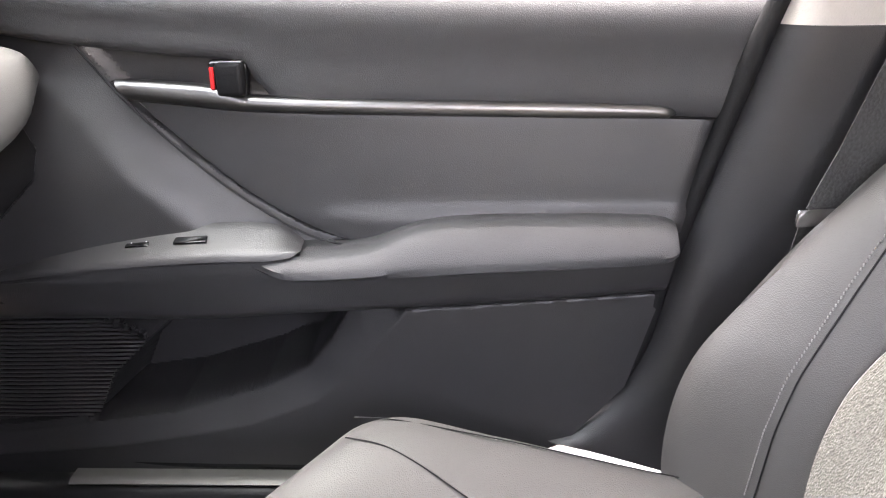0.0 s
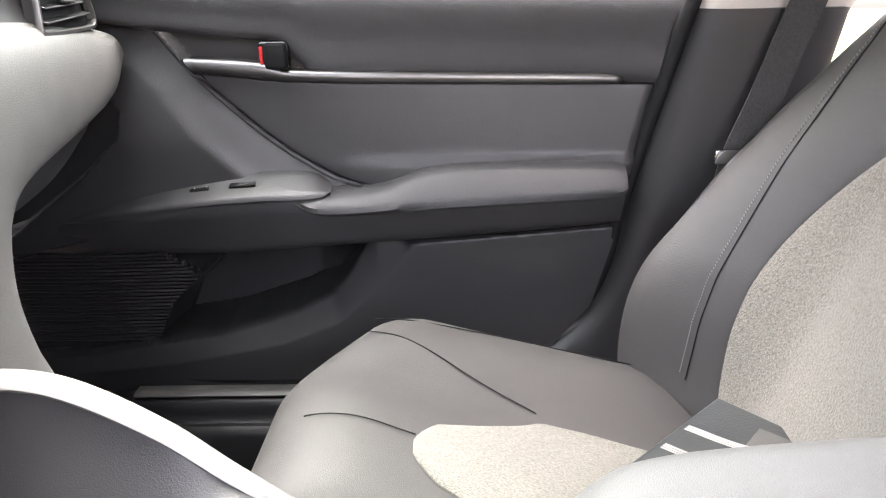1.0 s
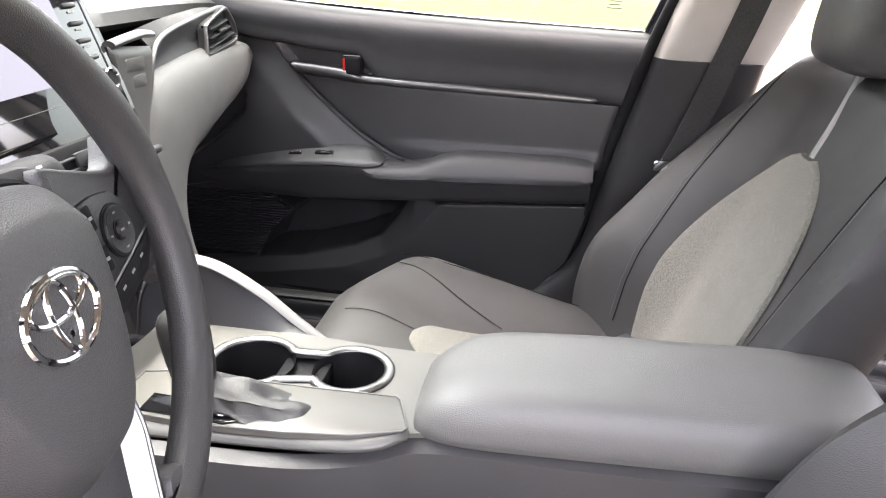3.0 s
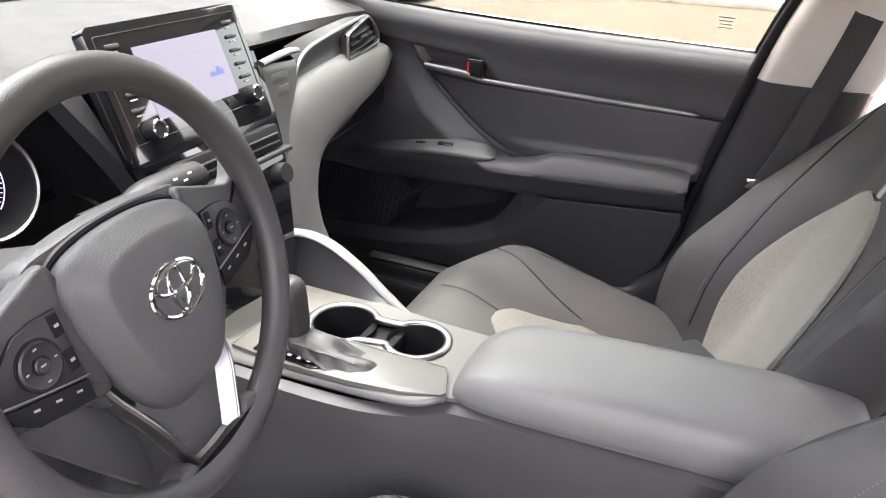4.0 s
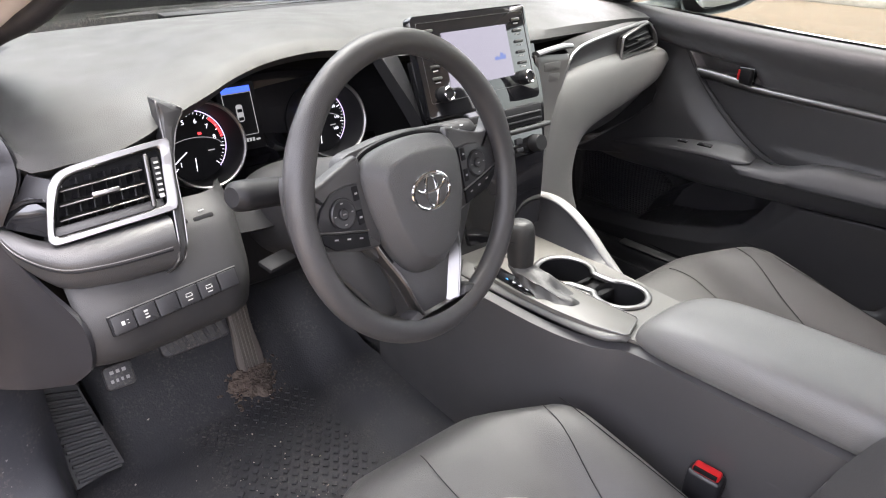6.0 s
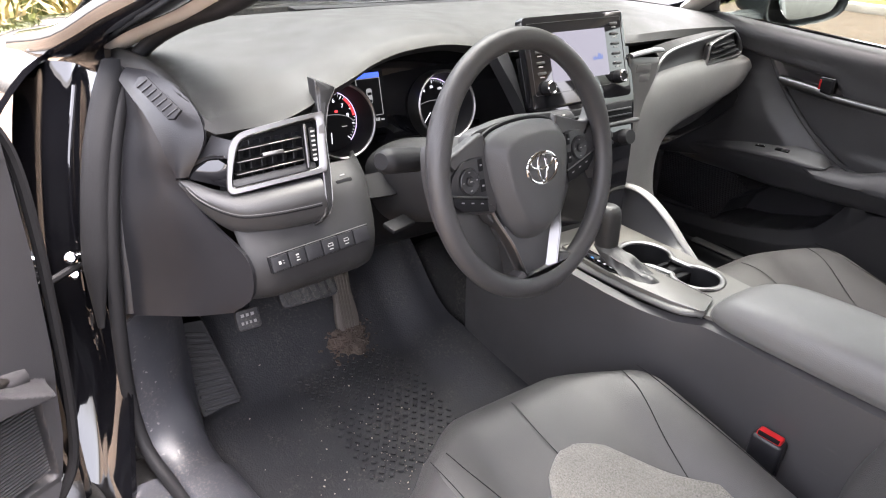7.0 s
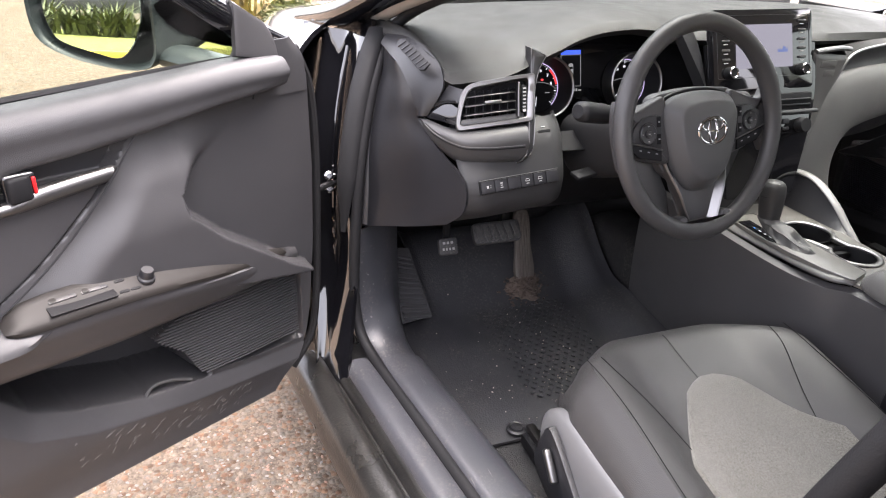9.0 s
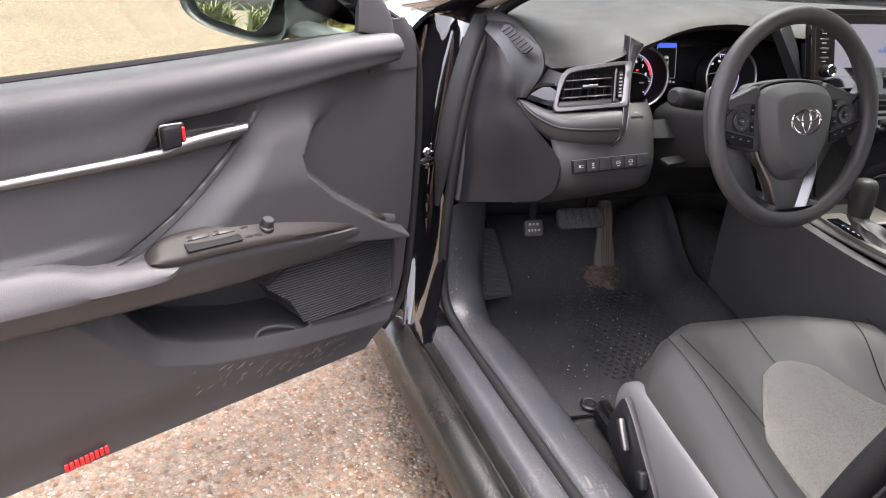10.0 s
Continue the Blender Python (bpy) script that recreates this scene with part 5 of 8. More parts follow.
# ---- dashboard ----
def dashboard():
    d = thing("dashboard", "two-tone grey dashboard with silver trim", "dashboard")
    # top pad
    lip = [(-0.79, -0.60, 0.962), (-0.772, -0.47, 0.969), (-0.764, -0.40, 0.967), (-0.754, -0.34, 0.955), (-0.746, -0.305, 0.934), (-0.735, -0.286, 0.922), (-0.70, -0.274, 0.926), (-0.65, -0.266, 0.930), (-0.61, -0.264, 0.942), (-0.58, -0.272, 0.954), (-0.54, -0.287, 0.966), (-0.51, -0.300, 0.973), (-0.455, -0.330, 0.986), (-0.40, -0.345, 0.997), (-0.35, -0.35, 1.002),
           (-0.29, -0.35, 1.003), (-0.22, -0.35, 0.993), (-0.17, -0.355, 0.979), (-0.05, -0.37, 0.972), (0.10, -0.375, 0.968), (0.22, -0.37, 0.966), (0.40, -0.385, 0.966), (0.60, -0.40, 0.962), (0.70, -0.43, 0.955), (0.735, -0.47, 0.95)]
    secs = []
    for y, x, z in lip:
        hood = float(smooth01(-0.54, -0.44, y) * smooth01(-0.06, -0.17, y))
        back = z - 0.02 if not hood else 0.975
        b = 0.985 - 0.022 * abs(y / 0.75) ** 3
        secs.append([(-1.06 + 0.09 * abs(y / 0.75) ** 2, y, 0.955), (-0.85, y, b), (-0.65, y, b + 0.004 + 0.012 * hood), (x - 0.10, y, 0.4 * b + 0.6 * z + 0.012 + 0.006 * hood), (x - 0.03, y, z + 0.004), (x, y, z - 0.004), (x - 0.006, y, z - 0.015), (x - 0.05, y, z - 0.022)])
    part("top_pad", thick(loft(secs, 110, 44), 0.005), SOFTTOP, d, "soft dark grey dashboard top")
    # windscreen vent slot in the top
    part("defrost_slot", box(0.05, 0.50, 0.012, 0.003, m=Matrix.Translation((-0.90, -0.08, 0.982)) @ pose(0, 0, 0, 0, 0, -4)), BLACK, d, "black windscreen vent slot")
    # body of the dash behind everything
    secs = [[(-0.90, y, 0.94), (-0.42 + a, y, 0.935), (-0.41 + a - 0.02 * q, y, 0.80), (-0.43 + a - 0.09 * q, y, 0.62 + 0.09 * q), (-0.55 - 0.06 * q, y, 0.52 + 0.16 * q), (-0.9, y, 0.5 + 0.15 * q)] for y, a, q in ((-0.79, -0.03, 0), (-0.5, -0.02, 0), (-0.1, 0.0, 0), (0.17, 0.0, 0), (0.29, -0.04, 1), (0.73, -0.07, 1))]
    part("core", outward(grid(loft(secs, 30, 30, True), False, True)), BLACK, d, "black dashboard underside")
    # rounded glove box top under the wing, falling back into the footwell
    rows = loft([[(-0.40 - k, y, 0.80 + u), (-0.412 - k, y, 0.755 + u), (-0.425 - k, y, 0.722 + u), (-0.452 - k, y, 0.700 + u), (-0.50 - k, y, 0.690 + u), (-0.62, y, 0.675)] for y, k, u in ((0.27, 0.0, -0.03), (0.45, 0.0, -0.02), (0.60, 0.005, 0.0), (0.735, 0.03, 0.03))], 24, 30)
    part("glove_box", thick(rows, 0.008), WINGD, d, "dark grey glove box with a rounded top")
    # cluster recess and visor side walls
    part("cluster_panel", box(0.01, 0.42, 0.16, 0.002, m=Matrix.Translation((-0.43, -0.365, 0.89)) @ pose(0, 0, 0, 0, -14, 0)), PIANO, d, "black instrument panel")
    rows = loft([[(-0.44, -0.60, 0.80), (-0.33, -0.56, 0.80), (-0.29, -0.50, 0.805), (-0.285, -0.365, 0.812), (-0.29, -0.24, 0.81), (-0.33, -0.15, 0.81), (-0.44, -0.12, 0.81)],
                 [(-0.44, -0.60, 0.785), (-0.31, -0.57, 0.78), (-0.26, -0.50, 0.775), (-0.25, -0.365, 0.78), (-0.26, -0.24, 0.785), (-0.32, -0.15, 0.79), (-0.44, -0.12, 0.79)]], 8, 40)
    part("cluster_sill", thick(rows, 0.006), BLACK, d)
    rows = loft([[(-0.36, -0.205, 0.985), (-0.325, -0.195, 0.94), (-0.295, -0.172, 0.88), (-0.28, -0.155, 0.835)], [(-0.37, -0.165, 0.985), (-0.345, -0.155, 0.94), (-0.325, -0.145, 0.88), (-0.31, -0.135, 0.835)]], 8, 20)
    part("cluster_cheek", thick(rows, 0.02), BLACK, d, "dark wall beside the instruments")
    # two gauges in bright rings
    def gauge(yc, big):
        m0 = Matrix.Translation((-0.404, yc, 0.869)) @ Matrix.Rotation(radians(90), 4, "Y") @ Matrix.Rotation(radians(90), 4, "Z") @ Matrix.Rotation(radians(-14), 4, "X") @ Matrix.Scale(0.76, 4)
        g = part("gauge", turned([(0.0, 0.0), (0.074, 0.0), (0.074, 0.004), (0.0, 0.004)], 48, m=m0, cap=False), BLACK, d, "round black gauge")
        part("gauge_cup", turned([(0.0705, 0.0), (0.0725, 0.03), (0.0785, 0.064), (0.081, 0.066), (0.081, 0.0)], 56, m=m0, cap=False), BLACK, g, "dark conical wall of the gauge")
        part("gauge_ring", turned([(0.0785, 0.062), (0.0795, 0.068), (0.0825, 0.0705), (0.0855, 0.068), (0.0868, 0.060), (0.0868, 0.02), (0.0800, 0.02)], 56, m=m0, cap=False), SILVER, g, "satin silver gauge ring")
        geos = []
        def slab(r0, r1, a, w, mat_z=0.0052):
            c, s = math.cos(a), math.sin(a)
            q = [(r0 * c - w * s, r0 * s + w * c), (r1 * c - w * s, r1 * s + w * c), (r1 * c + w * s, r1 * s - w * c), (r0 * c + w * s, r0 * s - w * c)]
            return ([tuple(m0 @ Vector((x, y, mat_z))) for x, y in q], [(0, 1, 2, 3)])
        for i in range(41):
            a = radians(225 - i * 6.75)
            geos.append(slab(0.060 if i % 5 else 0.056, 0.0645, a, 0.0004 if i % 5 else 0.0008))
        part("ticks", join(*geos), TICK, g, flat=True)
        geos = [slab(0.0665, 0.0685, radians(225 - i * 4.5), 0.0030) for i in range(61)]
        part("light_ring", join(*geos), VIOLET, g, flat=True)
        if big:
            part("red_zone", join(*[slab(0.0595, 0.065, radians(46 - i * 3), 0.0013, 0.0056) for i in range(14)]), REDGLOW, g, flat=True)
        part("needle", join(slab(0.02, 0.062, radians(214 if big else 228), 0.0011, 0.008)), TICK, g, flat=True)
        part("small_needle", join(slab(-0.052, -0.026, radians(85), 0.0009, 0.008)), TICK, g, flat=True)
        nums = [(str(i), 258 - i * 31) for i in range(1, 9)] if big else [(str(i * 20), 216 - i * 31) for i in range(0, 9)]
        for s, a in nums:
            text("digit", s, 0.013 if big else 0.009, TICK, m0 @ pose(0.047 * math.cos(radians(a)), 0.047 * math.sin(radians(a)), 0.0052), g)
        arc = [(0.060 * math.cos(a), -0.012 + 0.026 * math.sin(a)) for a in np.linspace(radians(8), radians(172), 20)]
        part("sub_dial_line", tube(np.array([tuple(m0 @ Vector((x, y, 0.0054))) for x, y in arc]), 0.0005, 5), GREYGLOW, g)
        part("print", box(0.014, 0.0022, 0.0006, 0, m=m0 @ pose(0.034, -0.016, 0.0056)), GREYGLOW, g)
        if big:
            part("warning_mark", box(0.007, 0.005, 0.001, 0, m=m0 @ pose(0.018, 0.02, 0.0055)), REDGLOW, g)
        return g
    gauge(-0.497, True)
    gauge(-0.277, False)
    # screen between the gauges
    mid = Matrix.Translation((-0.418, -0.410, 0.898)) @ Matrix.Rotation(radians(90), 4, "Y") @ Matrix.Rotation(radians(90), 4, "Z") @ Matrix.Rotation(radians(-14), 4, "X")
    sc = part("info_display", prism(rrect(0.066, 0.105, 0.004), 0.004, 0.001, m=mid @ pose(0, -0.004, 0)), BLACK, d, "small driver information display")
    part("blue_band", box(0.048, 0.009, 0.001, 0, m=mid @ pose(0, 0.0385, 0.005)), BLUE, sc)
    for x, y, w, h in ((-0.024, 0.0, 0.0008, 0.066), (0.024, 0.0, 0.0008, 0.066), (0, -0.033, 0.048, 0.0008), (0, 0.033, 0.048, 0.0008)):
        part("outline", box(w, h, 0.001, 0, m=mid @ pose(x, y, 0.005)), GREYGLOW, sc)
    car = part("car_picture", prism([(p[0], p[1]) for p in rrect(0.011, 0.027, 0.004)], 0.001, 0.0, m=mid @ pose(0, 0.002, 0.0045)), GREYGLOW, sc)
    for y in (0.006, -0.007):
        part("car_window", box(0.008, 0.005, 0.0006, 0, m=mid @ pose(0, y, 0.006)), BLACK, car)
    for k in range(5):
        part("odometer_bar", box(0.0036, 0.0056, 0.0008, 0, m=mid @ pose(-0.008 + 0.0054 * k, -0.041, 0.005)), GREYGLOW, sc)
    part("unit_bar", box(0.007, 0.003, 0.0008, 0, m=mid @ pose(0.0215, -0.042, 0.005)), GREYGLOW, sc)
    # side of the dash at the door, with its vent grille
    A = [(-0.46, -0.868, 0.562), (-0.468, -0.862, 0.63), (-0.478, -0.855, 0.71), (-0.49, -0.84, 0.78), (-0.51, -0.822, 0.84), (-0.535, -0.80, 0.90), (-0.535, -0.795, 0.945)]
    B = [(-0.215, -0.760, 0.660), (-0.178, -0.742, 0.70), (-0.180, -0.742, 0.755), (-0.245, -0.768, 0.797), (-0.313, -0.786, 0.838), (-0.322, -0.790, 0.875), (-0.40, -0.797, 0.925)]
    rows = np.stack([spline([a, a * 0.7 + b * 0.3 + (0, -0.004, 0), a * 0.3 + b * 0.7 + (0.004, -0.008, 0), b], 16) for a, b in zip(spline(A, 30), spline(B, 30))])
    side = part("end_panel", thick(rows, -0.006), HARD, d, "dark end panel of the dashboard")
    # sloping corner piece between the end panel and the top pad
    S = [(-0.54, -0.797, 0.942), (-0.45, -0.801, 0.935), (-0.39, -0.799, 0.922), (-0.345, -0.795, 0.895), (-0.318, -0.789, 0.86), (-0.312, -0.786, 0.845)]
    E = [(-0.55, -0.768, 0.968), (-0.45, -0.766, 0.970), (-0.38, -0.757, 0.962), (-0.315, -0.746, 0.938), (-0.292, -0.748, 0.905), (-0.303, -0.776, 0.853)]
    So, Eo = spline(S, 40), spline(E, 40)
    rows = np.stack([spline([a, a * 0.6 + b * 0.4 + (0.003, -0.004, 0.002), b], 12) for a, b in zip(So, Eo)])
    part("corner_trim", thick(rows, -0.006), HARD, d, "dark corner trim of the dashboard")
    part("corner_seam", tube(So[:36] + (0.001, -0.001, 0.0), 0.0012, 6), BLACK, side)
    part("pad_seam", tube(Eo[:36], 0.0016, 6), BLACK, side)
    # defroster grille for the side window, set into the corner trim
    g0, g1 = np.array((-0.420, -0.783, 0.952)), np.array((-0.300, -0.763, 0.922))
    ax = g1 - g0
    gm = frame_m((g0 + g1) / 2 + np.array((0.0085, -0.0155, 0.017)), ax, (-0.1, 0.55, 0.55))
    gv = part("side_vent", prism([(-0.062, 0.004), (-0.054, -0.009), (0.050, -0.012), (0.060, -0.006), (0.058, 0.010), (-0.05, 0.012)], 0.0035, 0.001, m=gm @ pose(0, 0, 0.0035)), LINER, d, "slatted side-window vent")
    for i in range(7):
        part("slat", box(0.0026, 0.019, 0.006, 0.001, 1, m=gm @ pose(-0.045 + i * 0.0155, 0, 0.0062, 0, 40, -14)), HARD, gv)
    return d


DASH = dashboard()


def frame_ring(outer, inner, depth, m):
    """A flat ring between two outlines of equal count, raised by depth."""
    n = len(outer)
    rows = [[(x, y, 0) for x, y in outer], [(x, y, depth * 0.8) for x, y in outer], [tuple(0.9 * np.array(o) + 0.1 * np.array(i)) + (depth,) for o, i in zip(outer, inner)],
            [tuple(0.2 * np.array(o) + 0.8 * np.array(i)) + (depth,) for o, i in zip(outer, inner)], [(x, y, depth * 0.7) for x, y in inner], [(x, y, -0.012) for x, y in inner]]
    bm = outward(grid(rows, False, True))
    bmesh.ops.transform(bm, matrix=m, verts=bm.verts)
    return bm


def left_vent():
    """The driver's outer air vent with its bright frame, the pad below and the curved bracket."""
    m = frame_m((-0.222, -0.6765, 0.850), (0.016, 0.135, 0.010), (-0.035, 0.016, 0.075))
    v = part("air_vent", prism([(-0.078, -0.012), (0.085, -0.012), (0.10, 0.10), (-0.05, 0.092)], 0.004, 0.0, m=m @ pose(0, 0, -0.036)), BLACK, DASH, "outer air vent with silver frame")
    outer = [(-0.069, 0.002), (-0.066, -0.0045), (-0.058, -0.006), (0.0, -0.004), (0.076, -0.001), (0.080, 0.004), (0.087, 0.043), (0.094, 0.083), (0.090, 0.087), (0.0, 0.0815), (-0.030, 0.078), (-0.042, 0.072), (-0.052, 0.060), (-0.062, 0.030)]
    inner = [(-0.060, 0.007), (-0.057, 0.0035), (-0.052, 0.003), (0.0, 0.0045), (0.064, 0.007), (0.068, 0.010), (0.074, 0.043), (0.080, 0.074), (0.077, 0.078), (0.0, 0.0725), (-0.026, 0.069), (-0.035, 0.064), (-0.042, 0.054), (-0.053, 0.030)]
    so, si = spline(outer, 96, True), spline(inner, 96, True)
    part("vent_frame", frame_ring([tuple(p) for p in so], [tuple(p) for p in si], 0.007, m), SILVER, v, "satin silver vent frame")
    part("ledge", box(0.128, 0.012, 0.026, 0.003, m=m @ pose(0.002, 0.009, -0.014, -10, 0, 1.3)), WINGD, v, "grey ledge inside the vent")
    for k in range(3):
        part("vane", box(0.102 - 0.004 * k, 0.0022, 0.020, 0.0008, 1, m=m @ pose(0.0 + 0.003 * k, 0.024 + k * 0.0165, -0.006, 16, 0, 1.5)), DARKCHROME, v, "thin vent vane")
    for k in range(7):
        part("rear_vane", box(0.0022, 0.062, 0.016, 0.0006, 1, m=m @ pose(-0.042 + k * 0.016, 0.038, -0.024, 0, 24, -8)), HARD, v)
    part("vane_slider", box(0.032, 0.006, 0.014, 0.002, m=m @ pose(0.006, 0.0405, 0.004)), SILVER, v, "satin vane slider")
    part("vent_bar", box(0.0055, 0.066, 0.012, 0.002, m=m @ pose(0.057, 0.041, 0.0, 0, 0, -8)), DARKCHROME, v, "satin upright bar")
    w = part("thumb_wheel", box(0.011, 0.050, 0.012, 0.003, m=m @ pose(0.068, 0.043, -0.003, 0, 0, -8)), BLACK, v, "ribbed thumb wheel")
    for k in range(7):
        part("mark", box(0.006, 0.0026 if k else 0.005, 0.001, 0, m=m @ pose(0.0655 + 0.0009 * k, 0.020 + k * 0.0068, 0.0035)), GPRINT, w)
    # gloss black corner beside the frame
    A = [(-0.311, -0.784, 0.849), (-0.304, -0.774, 0.861), (-0.282, -0.744, 0.882)]
    B = [m @ Vector(q) for q in ((-0.063, 0.004, -0.002), (-0.060, 0.018, -0.002), (-0.056, 0.034, -0.002))]
    rows = np.stack([spline([a, b], 10) for a, b in zip(spline(A, 14), spline([tuple(q) for q in B], 14))])
    part("gloss_corner", thick(rows, -0.005), PIANO, v, "gloss black corner beside the vent")
    A = [(-0.304, -0.774, 0.861), (-0.296, -0.755, 0.885), (-0.284, -0.742, 0.912)]
    B = [(-0.282, -0.744, 0.883)] + [tuple(m @ Vector(q)) for q in ((-0.054, 0.046, 0.0), (-0.042, 0.068, 0.0))]
    rows = np.stack([spline([a, b], 8) for a, b in zip(spline(A, 14), spline(B, 14))])
    part("corner_cover", thick(rows, -0.005), HARD, v, "dark cover over the gloss corner")
    # padded lower roll with stitching
    T = spline([(-0.312, -0.785, 0.847), (-0.262, -0.768, 0.843), (-0.225, -0.745, 0.839), (-0.208, -0.70, 0.840), (-0.203, -0.65, 0.844), (-0.202, -0.612, 0.847)], 30)
    Md = spline([(-0.312, -0.788, 0.843), (-0.254, -0.776, 0.827), (-0.207, -0.742, 0.815), (-0.193, -0.70, 0.813), (-0.189, -0.65, 0.813), (-0.188, -0.612, 0.814)], 30)
    Bm = spline([(-0.313, -0.787, 0.838), (-0.272, -0.770, 0.805), (-0.232, -0.738, 0.780), (-0.216, -0.70, 0.775), (-0.208, -0.65, 0.779), (-0.203, -0.615, 0.783)], 30)
    rows = np.stack([spline([t - (0.03, 0, 0), t, t * 0.4 + q * 0.6 + (0.006, -0.003, 0.002), q, q * 0.4 + b * 0.6 + (0.005, -0.002, -0.001), b, b - (0.04, 0, -0.003)], 26) for t, q, b in zip(T, Md, Bm)])
    lp = part("padded_roll", thick(rows, -0.005), WINGD, DASH, "padded dark roll with stitched seam")
    part("roll_seam", tube(Md[1:29] + (0.0005, 0, 0), 0.0012, 6), BLACK, lp)
    st = []
    for i in range(84):
        t = 3 + i * 0.3
        k = int(t)
        c = (Md[k] * (1 - t + k) + Md[k + 1] * (t - k)) + (0.0005, -0.001, 0.0042)
        b = box(0.0032, 0.0012, 0.0012, 0, m=frame_m(c, Md[k + 1] - Md[k], (0, 0, 1)))
        st.append(([tuple(q.co) for q in b.verts], [tuple(q.index for q in fc.verts) for fc in b.faces]))
        b.free()
    part("stitching", join(*st), STITCH, lp)
    # bracket: a thin curved strip that widens into a pointed head beside the gauge ring
    zz = np.array([0.979, 0.9765, 0.971, 0.964, 0.958, 0.950, 0.940, 0.928, 0.912, 0.893, 0.853, 0.815, 0.797, 0.786, 0.779])
    yl = np.array([-0.5875, -0.588, -0.588, -0.588, -0.588, -0.5885, -0.589, -0.590, -0.594, -0.599, -0.606, -0.6125, -0.618, -0.624, -0.630])
    yr = np.array([-0.586, -0.580, -0.567, -0.553, -0.5555, -0.562, -0.569, -0.574, -0.580, -0.585, -0.591, -0.599, -0.606, -0.6165, -0.6285])
    xc_ = np.array([-0.268, -0.266, -0.264, -0.263, -0.262, -0.260, -0.257, -0.2525, -0.247, -0.236, -0.214, -0.194, -0.191, -0.196, -0.204])
    s_ = np.linspace(0, 1, 15)
    s2 = np.linspace(0, 1, 70)
    zz, yl, yr, xc_ = (np.interp(s2, s_, q) for q in (zz, yl, yr, xc_))
    rows = []
    for z, l, r_, x in zip(zz, yl, yr, xc_):
        w_ = r_ - l
        sag = 0.16 * max(0.0, w_ - 0.015)
        rows.append([(x - 0.022, l, z), (x + 0.001, l, z), (x + 0.0045, l + 0.18 * w_, z), (x + 0.0035 - 0.5 * sag, l + 0.6 * w_, z), (x - 0.001 - sag, r_ - 0.0012, z), (x - 0.004 - sag, r_, z), (x - 0.022 - sag, r_, z)])
    rows = np.array(rows)
    v, f = grid(rows, False, True)
    bt = part("bracket_trim", outward((v, f + [tuple(range(7)), tuple(69 * 7 + i for i in range(7))])), BRACK, DASH, "curved satin metal bracket with a pointed head", angle=25)
    part("bright_edge", tube(rows[:, 1] + (0.0022, 0.0006, 0), 0.0013, 6), SILVER, bt)
    part("bright_edge", tube(rows[12:62, 4] + (0.0012, 0, 0), 0.0009, 6), SILVER, bt)


left_vent()


